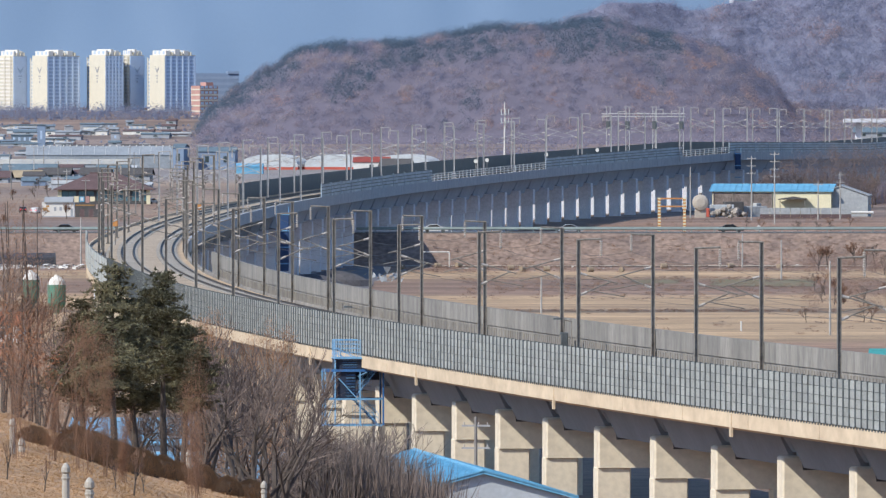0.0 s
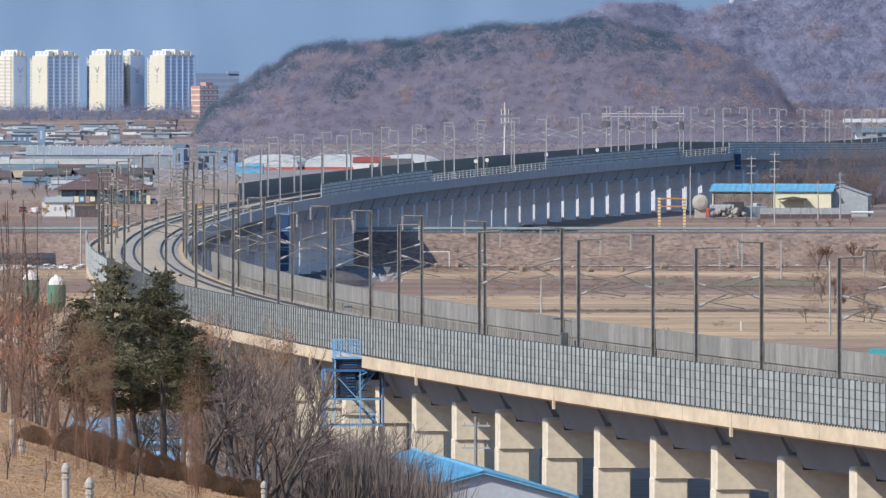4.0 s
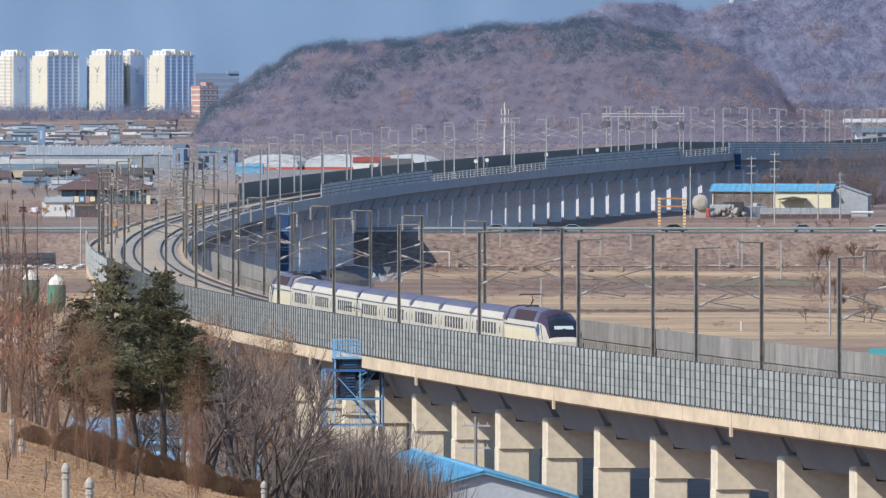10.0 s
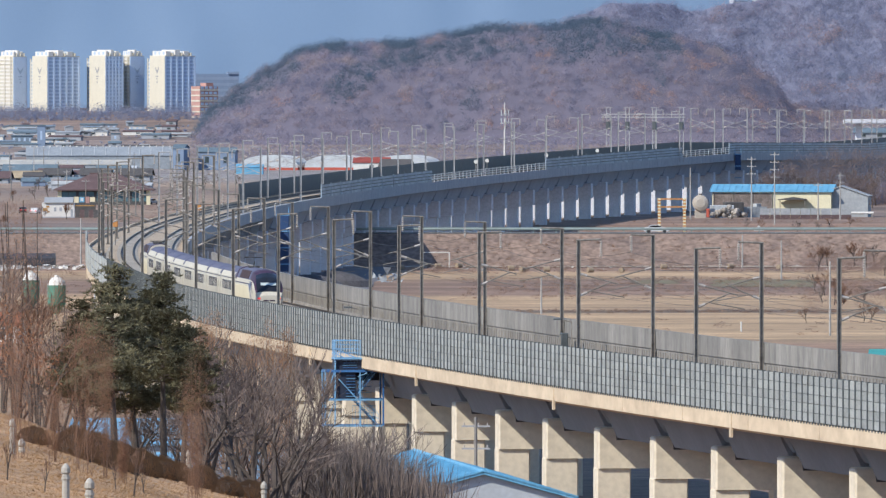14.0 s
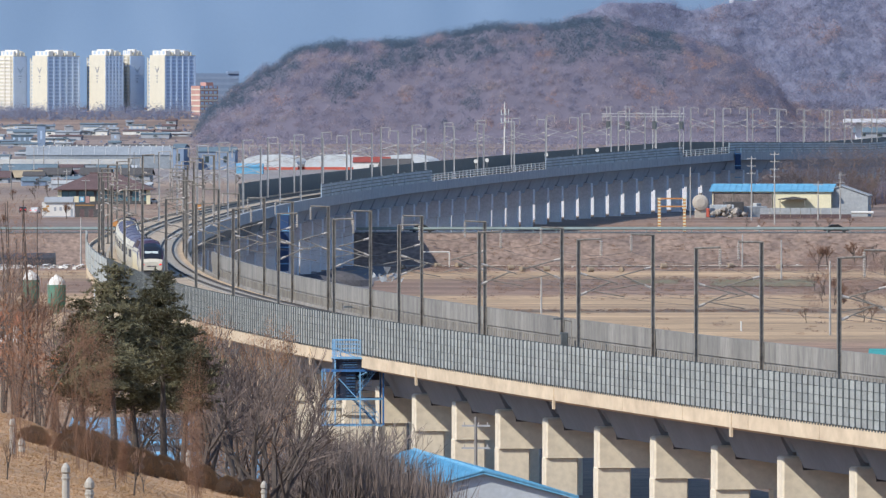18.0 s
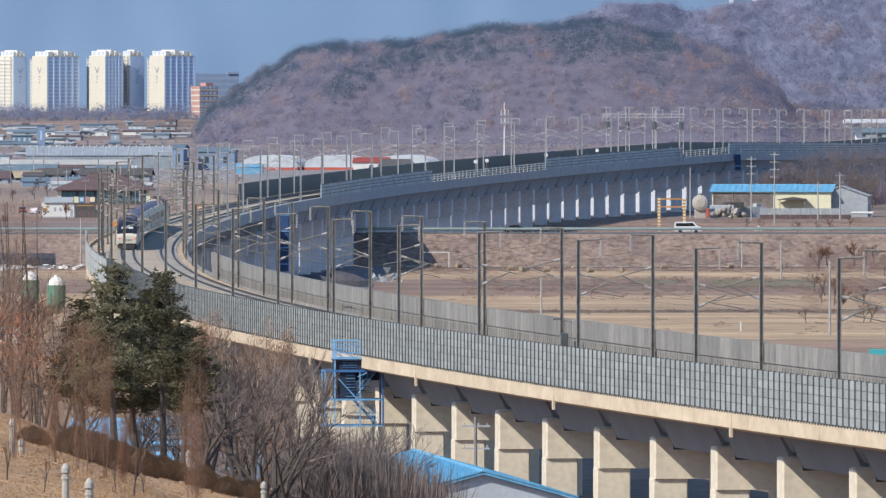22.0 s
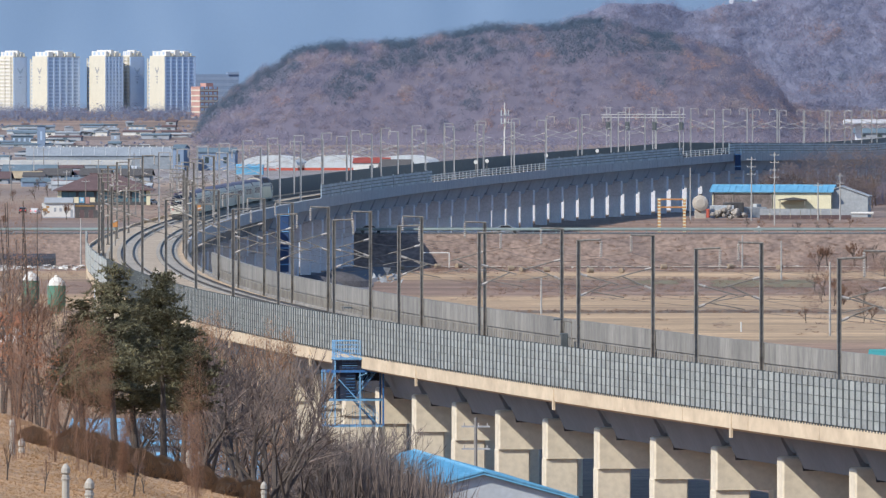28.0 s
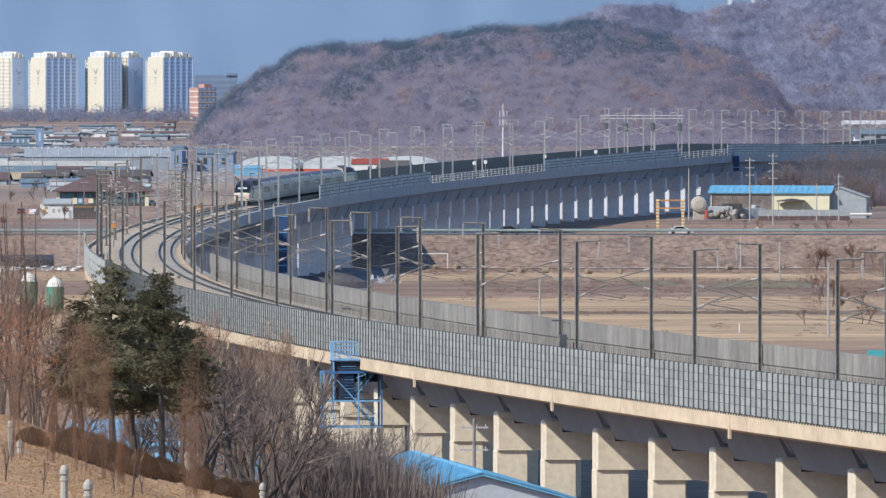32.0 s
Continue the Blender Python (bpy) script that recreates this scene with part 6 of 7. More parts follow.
for _ in range(90):
    x, d = rs.uniform(-20, 152), rs.uniform(2135, 2160)
    c = Vector((across(x, d), d, ground_z(across(x, d), d)))
    w_ = rs.uniform(0.3, 1.3)
    q = [c + Vector((w_ * rs.uniform(-1, 1), w_ * rs.uniform(-0.6, 0.6), rs.uniform(0, 0.9))) for _ in range(4)]
    sc_.add(q, [(0, 1, 2), (0, 2, 3)])
put("film_scraps", sc_.mesh("film_scraps", M_FILM), None, None, "scattered scraps of white plastic film", "scraps", kind="stuff")
sc_ = Build()
for _ in range(70):
    x, d = (rs.uniform(15, 60), rs.uniform(1580, 1660)) if rs.random() < 0.5 else (rs.uniform(800, 1560), rs.choice((rs.uniform(2140, 2180), rs.uniform(2060, 2180))))
    c = Vector((across(x, d), d, ground_z(across(x, d), d)))
    w_ = rs.uniform(0.15, 0.5)
    sc_.add([c + Vector((w_ * rs.uniform(-1, 1), w_ * rs.uniform(-0.6, 0.6), rs.uniform(0, 0.5))) for _ in range(4)], [(0, 1, 2), (0, 2, 3)])
put("field_litter", sc_.mesh("field_litter", M_FILM), None, None, "small pale litter scattered over the fields", "litter", kind="stuff")
gable_house("teal_roof_shed", stand(1612, 1333, 84), 6.0, 4.2, 3.4, 1.2, M_SHEET, material("bright_teal_roof", (0.045, 0.225, 0.232), 0.7, 0.1, 0.4), "small shed with bright teal roof", "shed", 0.3, 1)
# pale farm track across the stubble
M_TRACK = material("pale_farm_track", (0.413, 0.352, 0.277), 0.95, 0.12, 0.4)
ft = Build()
ft.loft([[(across(xx, dd), dd, ground_z(across(xx, dd), dd) + 0.09) for xx in [690 + 30 * i for i in range(31)]] for dd in (2174, 2178, 2182)], closed=False, caps=False)
put("farm_track", ft.mesh("farm_track", M_TRACK, True), None, None, "pale farm track between stubble fields", "track", kind="structure")
utility_pole(842, 738, 0, 832, 2, "slim concrete pole with cross arms beside the blue roofed shed")
# cars parked near the restaurant
for x, d, rz, mt, lab in ((268, 3235, 60, M_CARG, "grey car parked near the restaurant"), (62, 2990, 80, M_CARW, "white car parked beside the painted shed"), (40, 3010, 95, M_CARD, "dark car parked beside the painted shed")):
    pc = car_thing("parked_car", mt, lab)
    pc.matrix_basis = stand(x, d, rz)
    tagged(pc, lab, "car", "parked cars")
# ---- plants ----
M_BARK = material("grey_brown_bark", (0.078, 0.062, 0.053), 0.95, 0.25, 3.0, second=(0.05, 0.04, 0.035))
M_TWIG = material("brown_twigs", (0.145, 0.112, 0.098), 0.95, 0.2, 2.0, island=0.35)
M_TWIGP = material("pale_brown_twigs", (0.182, 0.15, 0.134), 0.95, 0.2, 2.0, island=0.35)
M_TWIG2 = material("reddish_twigs", (0.195, 0.112, 0.075), 0.95, 0.2, 2.0, island=0.3)
M_NEEDLE = material("dark_pine_needles", (0.135, 0.122, 0.064), 0.8, 0.25, 1.0, second=(0.075, 0.075, 0.045), island=0.45)
M_RUST = material("rust_dry_leaves", (0.29, 0.125, 0.062), 0.9, 0.25, 1.0, island=0.4)
M_SHRUB = twiggy("brown_clipped_shrub", (0.27, 0.165, 0.09), 0.15, 0.14, 0.35)
M_DRYG = material("dry_grass_blades", (0.335, 0.205, 0.103), 0.95, 0.15, 1.0, island=0.10)


def bare_tree_meshes(seed, h, spread, levels=5, upright=0.5, twig=M_TWIG, least=0.008):
    """Trunk and limbs as one mesh, fine twigs as another."""
    r = random.Random(seed)
    wood, fine = Build(), Build()

    def grow(p, d, length, rad, lev):
        q = p + d * length
        (wood if lev < 3 else fine).tube(p, q, max(rad, least), 6 if lev < 2 else (4 if lev == 2 else 3), max(rad * 0.66, least * 0.7))
        if lev >= levels:
            return
        n = 3 if lev < 2 else r.choice((2, 3, 3))
        for i in range(n):
            side = Vector((r.gauss(0, 1), r.gauss(0, 1), r.gauss(0, 0.5))).normalized()
            nd = (d * (0.9 if i else 1.2) + side * spread + Vector((0, 0, upright * 0.35))).normalized()
            start = p + d * length * (1.0 if i == 0 else r.uniform(0.45, 1.0))
            grow(start, nd, length * r.uniform(0.62, 0.84), max(rad * (0.66 if i == 0 else 0.5), least), lev + 1)

    stems = r.choice((1, 1, 2))
    for s in range(stems):
        d0 = Vector((r.gauss(0, 0.12), r.gauss(0, 0.12), 1)).normalized()
        grow(Vector((0.2 * s, 0, -0.3)), d0, h * 0.27, h * 0.018, 0)
    return wood.mesh("trunk", M_BARK), fine.mesh("twigs", twig)


def tree(name, meshes, m, label, parts_=("trunk", "crown"), group="bare trees"):
    t = thing(name, m, label, "tree", group)
    for nm, me in zip(parts_, meshes):
        put(nm, me, t)
    return t


bare = [bare_tree_meshes(s, 6.0, sp, lv, up) for s, sp, lv, up in ((1, 0.62, 6, 0.5), (2, 0.7, 6, 0.3), (3, 0.5, 6, 0.8), (4, 0.75, 6, 0.2))]
pale = [bare_tree_meshes(s, 6.0, sp, 6, up, M_TWIGP) for s, sp, up in ((51, 0.6, 0.5), (52, 0.7, 0.35), (53, 0.55, 0.6))]
red = [bare_tree_meshes(s, 6.0, 0.6, 6, 0.5, M_TWIG2) for s in (11, 12)]
slim = [bare_tree_meshes(s, 6.0, 0.3, 5, 1.0, M_TWIG2) for s in (7, 8)]


far_bare = [bare_tree_meshes(s, 6.0, 0.6, 5, 0.45, m, 0.028) for s, m in ((41, M_TWIG), (42, M_TWIG2), (43, M_TWIG), (44, M_TWIG2))]


def scaled(m, k):
    return m @ Matrix.Diagonal((k, k, k, 1))


def near_tree(i, x, d, h, label="bare branching tree with grey brown twigs", sink=0.0, kinds=None):
    kinds = kinds or bare
    t = tree("bare_tree", kinds[i % len(kinds)], scaled(stand(x, d, 67 * i), h / 6.0), label)
    t.location.z -= sink
    return t


# trees between the grass crest and the viaduct
for i, (x, d, h) in enumerate(((395, 500, 10.0), (440, 520, 11.0), (480, 505, 10.2), (515, 515, 7.4), (455, 470, 8.0), (500, 480, 8.0), (420, 540, 11.5), (375, 480, 9.0), (350, 470, 8.6), (300, 520, 9.0), (330, 560, 11.0),
                               (250, 500, 8.0), (465, 500, 10.0), (500, 530, 9.4), (410, 490, 9.0))):
    near_tree(i, x, d, h * 0.92)
for i, (x, d, h) in enumerate(((590, 540, 6.6), (630, 545, 8.6), (665, 550, 8.2), (700, 560, 7.0), (610, 520, 6.2), (650, 530, 7.6), (735, 565, 6.0), (690, 540, 6.4), (645, 560, 8.6), (620, 570, 8.6), (680, 575, 7.6), (720, 580, 6.2),
                               (560, 530, 6.4), (575, 545, 7.2), (600, 555, 7.4), (655, 540, 7.0), (635, 525, 6.4), (705, 550, 6.2), (675, 530, 6.0), (750, 575, 5.2), (588, 570, 8.6), (545, 520, 5.8), (615, 540, 7.0), (668, 565, 7.4))):
    near_tree(i + 1, x, d, h * (1.15 if x < 680 else 1.0), "bare pale grey thicket tree", 0, pale)
for i, (x, d, h) in enumerate(((455, 640, 11), (480, 650, 12.0), (500, 645, 11.0), (520, 655, 10.0), (430, 640, 10), (405, 630, 9.6), (385, 640, 10))):
    near_tree(i, x, d, h, "slim bare tree with reddish brown twigs", 0, slim)
for i, (x, d, h) in enumerate(((25, 450, 7.2), (55, 470, 6.6), (90, 460, 5.8), (110, 480, 5.2), (-10, 440, 7.4), (140, 490, 5.2), (75, 440, 5.4), (40, 500, 8.0), (120, 470, 6.0))):
    near_tree(i, x, d, h, "bare tree with reddish brown twigs" if i % 3 == 0 else "bare branching tree with grey brown twigs", 0, red if i % 3 == 0 else bare)
M_PLUME = twiggy("reddish_dry_plume", (0.33, 0.19, 0.12), 0.1, 0.18, 0.5)
# slim trees with a haze of tan twigs beside the viaduct
M_TANTW = twiggy("tan_twig_haze", (0.40, 0.252, 0.158), 0.1, 0.25, 0.5)
M_PALEB = material("pale_birch_bark", (0.375, 0.33, 0.277), 0.9, 0.2, 2.0)
rb_ = random.Random(12)
for x, d, ytop, w, kind_ in ((372, 640, 545, 0.9, 0), (392, 645, 555, 0.9, 0), (478, 640, 552, 0.7, 1), (496, 645, 560, 0.7, 1), (512, 650, 575, 0.6, 1), (470, 650, 565, 0.8, 0), (356, 640, 560, 0.8, 0), (405, 640, 558, 1.0, 0), (424, 645, 572, 1.0, 0), (344, 640, 566, 0.9, 0), (440, 650, 580, 0.9, 0), (382, 650, 570, 1.0, 0)):
    h = height_of(ytop, d) - ground_z(across(x, d), d)
    t = thing("slim_tree", stand(x, d), "slim pale tree with a haze of tan twigs", "tree", "slim trees")
    for k in range(4):
        e = Vector((rb_.gauss(0, w * 0.5), rb_.gauss(0, w * 0.5), h * rb_.uniform(0.85, 1.0)))
        part("trunk", Build().tube((rb_.gauss(0, 0.2), rb_.gauss(0, 0.2), -0.3), e, 0.06, 5, 0.015), M_PALEB, t)
        fl = Build()
        for _ in range(2100):
            u = rb_.uniform(0.5, 1.0)
            c = e * u + Vector((rb_.gauss(0, w * 0.32), rb_.gauss(0, w * 0.32), rb_.gauss(0, 0.15)))
            fl.add([c + Vector((rb_.uniform(-1, 1) * 0.5, rb_.uniform(-1, 1), rb_.uniform(-1, 1) * 2.2)) * 0.05 for _ in range(3)], [(0, 1, 2)])
        part("crown", fl, M_TANTW, t)
# tall red-twigged trees at the edge of the slope
for x, d, ytop, w in ((-5, 452, 395, 1.1), (28, 458, 352, 1.0), (62, 462, 350, 0.9), (95, 470, 500, 0.8)):
    h = height_of(ytop, d) - ground_z(across(x, d), d)
    t = thing("red_twig_tree", stand(x, d), "tall bare tree with a haze of reddish twigs", "tree", "red twigged trees")
    for k in range(4):
        e = Vector((rb_.gauss(0, w * 0.55), rb_.gauss(0, w * 0.55), h * rb_.uniform(0.85, 1.0)))
        part("trunk", Build().tube((rb_.gauss(0, 0.2), rb_.gauss(0, 0.2), -0.3), e, 0.05, 5, 0.012), M_BARK, t)
        fl = Build()
        for _ in range(650):
            u = rb_.uniform(0.45, 1.0)
            c = e * u + Vector((rb_.gauss(0, w * 0.4), rb_.gauss(0, w * 0.4), rb_.gauss(0, 0.15)))
            fl.add([c + Vector((rb_.uniform(-1, 1) * 0.5, rb_.uniform(-1, 1), rb_.uniform(-1, 1) * 2.0)) * 0.028 for _ in range(3)], [(0, 1, 2)])
        part("crown", fl, M_PLUME, t)
# plumes of fine dry weed on the slope
rp = random.Random(8)
for x, d, h, w in ((138, 330, 5.6, 0.36), (154, 326, 4.2, 0.25), (340, 345, 5.2, 0.30), (350, 340, 4.0, 0.24), (186, 332, 4.6, 0.2), (24, 325, 6.6, 0.42), (40, 330, 4.4, 0.4), (92, 335, 2.6, 0.28), (215, 335, 2.2, 0.14)):
    t = thing("weed_plume", stand(x, d), "tall soft plume of reddish dry weed", "weed", "weed plumes")
    fl = Build()
    for k in range(7):
        e = Vector((rp.gauss(0, w), rp.gauss(0, w), h * rp.uniform(0.6, 1.0)))
        part("stem", Build().tube((rp.gauss(0, 0.08), rp.gauss(0, 0.08), -0.2), e, 0.009, 4, 0.003), M_TWIG2, t)
        for _ in range(2300):
            u = rp.uniform(0.12, 1.0)
            c = e * u + Vector((rp.gauss(0, w * 0.55), rp.gauss(0, w * 0.55), rp.gauss(0, 0.1)))
            fl.add([c + Vector((rp.uniform(-1, 1) * 0.6, rp.uniform(-1, 1), rp.uniform(-1, 1) * 2.0)) * 0.011 for _ in range(3)], [(0, 1, 2)])
    part("plume", fl, M_PLUME, t)


def pine_meshes(seed, h, wide, low=0.28):
    """Trunk with whorled limbs, and needle tufts on them."""
    r = random.Random(seed)
    wood, leaf = Build(), Build()
    bend = Vector((r.gauss(0, 0.25), r.gauss(0, 0.25), 0))
    pts = [Vector((0, 0, -0.4)) + bend * math.sin(i / 6 * 3) * 0.4 + Vector((0, 0, (h + 0.4) * i / 6)) for i in range(7)]
    for i in range(6):
        wood.tube(pts[i], pts[i + 1], 0.15 * (1 - i / 6.6), 7, 0.15 * (1 - (i + 1) / 6.6))

    def tuft(c, size):
        for _ in range(12):
            d = Vector((r.gauss(0, 1), r.gauss(0, 1), r.gauss(0.4, 0.6))).normalized()
            w = d.orthogonal().normalized() * size * 0.10
            e = c + d * size * r.uniform(0.6, 1.1)
            leaf.add([c - w, c + w, e], [(0, 1, 2)])

    n = 86
    for i in range(n):
        u = low + (1 - low) * (i + r.random()) / n
        u += 0.018 * math.sin(u * 62)        # limbs gather in whorls
        z = h * u
        reach = wide * (1 - ((u - 0.30) / 0.72) ** 2 if u > 0.30 else 0.75 + u * 0.8) * r.uniform(0.45, 1.12)
        reach = max(reach, 0.25)
        a = r.uniform(0, 6.283)
        d = Vector((math.cos(a), math.sin(a), r.uniform(-0.02, 0.22) + 0.35 * max(0.0, u - 0.7)))
        base = Vector((0, 0, z)) + bend * math.sin(u * 3) * 0.4
        tip = base + d * reach
        wood.tube(base, tip, 0.035, 4, 0.012)
        m = max(5, int(reach * 22))
        for j in range(m):
            v = 0.25 + 0.75 * (j + r.random()) / m
            c = base + d * reach * v + Vector((r.gauss(0, 0.16), r.gauss(0, 0.16), r.gauss(0.04, 0.1)))
            tuft(c, r.uniform(0.14, 0.24))
            if r.random() < 0.8:
                tuft(c + Vector((r.gauss(0, 0.22), r.gauss(0, 0.22), r.gauss(0, 0.07))), r.uniform(0.12, 0.2))
    return wood.mesh("trunk", M_BARK), leaf.mesh("needles", M_NEEDLE)


for seed, x, d, h, wide in ((21, 205, 440, 6.6, 1.7), (22, 290, 445, 6.8, 1.9), (23, 245, 455, 5.6, 1.9), (24, 150, 450, 5.2, 1.3), (25, 322, 460, 5.4, 1.55)):
    tree("pine_tree", pine_meshes(seed, h, wide, 0.42 if seed in (22, 25) else 0.3), stand(x, d, seed * 40), "dark green pine tree with ragged crown", ("trunk", "crown"), "pine trees")


def leaf_cloud(b, c, rx, rz, n, size, r, mi=0, squash=0.0):
    for _ in range(n):
        v = Vector((r.gauss(0, 1), r.gauss(0, 1), r.gauss(0, 1))).normalized() * r.random() ** 0.4
        p = c + Vector((v.x * rx, v.y * rx, v.z * rz))
        q = [p + Vector((r.uniform(-1, 1), r.uniform(-1, 1), r.uniform(-1, 1))) * size for _ in range(3)]
        b.add(q, [(0, 1, 2)], mi)


# rust leaved tree at the hill's edge
r3 = random.Random(9)
for x, d, h in ((30, 425, 3.6), (70, 430, 3.0), (5, 430, 4.2)):
    tr_ = tree("rust_leaved_tree", (bare[1][0],), scaled(stand(x, d, 40), h / 6), "small tree with rust brown dry leaves", ("trunk",), "rust leaved trees")
    b = Build()
    for _ in range(26):
        c = Vector((r3.gauss(0, 1.1), r3.gauss(0, 1.1), r3.uniform(1.6, 5.2)))
        leaf_cloud(b, c, 0.6, 0.45, 26, 0.085, r3)
    part("crown", b, M_RUST, tr_)

# clipped shrubs along the grass crest
shrub_b = []
for sd in range(3):
    b = Build()
    rr = random.Random(sd)
    for _ in range(7500):
        a, e = rr.uniform(0, 6.283), rr.random() ** 0.7 * 1.57
        k = rr.uniform(0.8, 1.02)
        p = Vector((math.cos(a) * math.sin(e) * 0.75 * k, math.sin(a) * math.sin(e) * 0.6 * k, math.cos(e) * 0.62 * k))
        o_ = Vector((p.x * 0.5 + rr.gauss(0, 0.12), p.y * 0.5 + rr.gauss(0, 0.12), 0.45 + rr.random() * 0.4)).normalized()
        w_ = o_.orthogonal().normalized() * 0.007
        b.add([p - o_ * 0.1 - w_, p - o_ * 0.1 + w_, p + o_ * rr.uniform(0.02, 0.06)], [(0, 1, 2)])
    core = Build().loft([[(0.62 * k * math.cos(a * 0.785), 0.5 * k * math.sin(a * 0.785), z) for a in range(8)] for k, z in ((0.95, -0.2), (1.0, 0.15), (0.7, 0.4), (0.3, 0.5))])
    shrub_b.append((core.mesh("stems", M_BARK), b.mesh("foliage", M_SHRUB)))


def on_slope(x, y):
    """Distance at which the grass slope is met by a sight line."""
    d = 240.0
    while d < 430 and 128 + (CAM_Z - ground_z(across(x, d), d)) * FOCAL / d > y:
        d += 1.0
    return d


for i, (x, y, wide, tall) in enumerate(((58, 784, 0.75, 0.8), (132, 808, 0.95, 1.45), (168, 820, 1.1, 1.5), (208, 830, 1.1, 1.35), (246, 838, 1.05, 1.25), (284, 846, 1.0, 1.15), (312, 850, 0.7, 1.0), (358, 864, 0.75, 1.15), (402, 876, 0.7, 0.95), (442, 884, 0.85, 1.0))):
    t = tree("clipped_shrub", shrub_b[i % 3], stand(x, on_slope(x, y), 7 * (i % 3)) @ Matrix.Diagonal((wide, 1.0, tall, 1)), "rounded brown clipped shrub on dry grass", ("trunk", "crown"), "clipped shrubs")

# stone posts on the grass
M_STONE = material("pale_stone", (0.352, 0.33, 0.292), 0.85, 0.12, 2.0)
for x, y0 in ((22, 740), (116, 820), (158, 846), (334, 796), (467, 852), (38, 775)):
    h = 0.98 if x != 38 else 0.4
    d = 170.0
    for _ in range(330):
        if height_of(y0, d) - ground_z(across(x, d), d) < h:
            break
        d += 1.0
    t = thing("stone_post", stand(x, d), "pale carved stone post standing in dry grass", "post", "stone posts")
    ringf = lambda r, z: [(r * math.cos(a * math.pi / 5), r * math.sin(a * math.pi / 5), z) for a in range(10)]
    part("shaft", Build().loft([ringf(0.085, -0.3), ringf(0.08, h - 0.26), ringf(0.06, h - 0.24)]), M_STONE, t)
    part("neck_ring", Build().loft([ringf(0.09, h - 0.36), ringf(0.1, h - 0.33), ringf(0.09, h - 0.3)]), M_STONE, t)
    part("cap", Build().loft([ringf(0.06, h - 0.24), ringf(0.1, h - 0.2), ringf(0.095, h - 0.1), ringf(0.05, h - 0.03), ringf(0.015, h)]), M_STONE, t)

# dry grass tufts on the hillside
b = Build()
rg = random.Random(3)
for _ in range(20000):
    d = rg.uniform(215, 425)
    x = rg.uniform(-20, 500)
    px = across(x, d)
    c = Vector((px, d, ground_z(px, d) - 0.02))
    for _ in range(3):
        t = Vector((rg.gauss(0, 0.07), rg.gauss(0, 0.07), rg.uniform(0.03, 0.08)))
        w = Vector((0.012, 0, 0))
        b.add([c - w, c + w, c + t], [(0, 1, 2)])
put("dry_grass", b.mesh("dry_grass", M_DRYG), None, None, "tufts of dry yellow brown grass", "grass", kind="stuff")

# ---- woods: crowns of small twig clumps ----
WN = [twiggy("weed_mauve", (0.3, 0.21, 0.176)), twiggy("weed_brown", (0.338, 0.225, 0.158)), twiggy("weed_grey", (0.27, 0.203, 0.173))]
# distant wood colours, pushed towards blue to carry the haze
W = [twiggy("haze_wood_mauve", (0.32, 0.285, 0.345), 0.05, 0.05, 0.6), twiggy("haze_wood_brown", (0.385, 0.31, 0.325), 0.05, 0.05, 0.6), twiggy("haze_wood_grey", (0.275, 0.27, 0.345), 0.05, 0.05, 0.6), twiggy("haze_wood_rust", (0.49, 0.325, 0.28), 0.05, 0.05, 0.6), twiggy("haze_wood_pine", (0.12, 0.165, 0.215), 0.05, 0.06, 0.6),
     twiggy("haze_wood_dusk", (0.20, 0.205, 0.285), 0.05, 0.05, 0.6), twiggy("haze_wood_straw", (0.455, 0.38, 0.365), 0.05, 0.05, 0.6), twiggy("wood_blue_haze", (0.275, 0.315, 0.42), 0.05, 0.04, 0.6)]
# mountain wood colours with still more blue haze in them
WF = [twiggy("far_haze_wood_mauve", (0.305, 0.31, 0.41), 0.05, 0.03, 0.6), twiggy("far_haze_wood_brown", (0.345, 0.32, 0.40), 0.05, 0.03, 0.6), twiggy("far_haze_wood_grey", (0.28, 0.30, 0.41), 0.05, 0.03, 0.6), twiggy("far_haze_wood_rust", (0.43, 0.33, 0.325), 0.05, 0.03, 0.6), twiggy("far_haze_wood_pine", (0.20, 0.245, 0.32), 0.05, 0.03, 0.6)]
rw = random.Random(4)


def brush(b, c, w, h, n, mi, thin=0.14):
    """A far bare tree: a fan of upright slender twig bundles."""
    for _ in range(n):
        p = c + Vector((rw.gauss(0, 0.22) * w, rw.gauss(0, 0.22) * w, rw.uniform(0, 0.35) * h))
        q = p + Vector((rw.gauss(0, 0.22) * w, rw.gauss(0, 0.22) * w, h * rw.uniform(0.35, 0.75)))
        a = rw.uniform(0, 3.14)
        e = Vector((math.cos(a), math.sin(a), rw.uniform(-0.3, 0.3))) * w * thin * rw.uniform(0.6, 1.4)
        m = p.lerp(q, 0.62)
        b.add([p, m - e, q, m + e], [(0, 1, 2, 3)], mi)


def clump(crowns, c, w, h, mi):
    """Notes one far crown for woods_mesh."""
    crowns.append((c.x, c.y, c.z, w, h, mi))


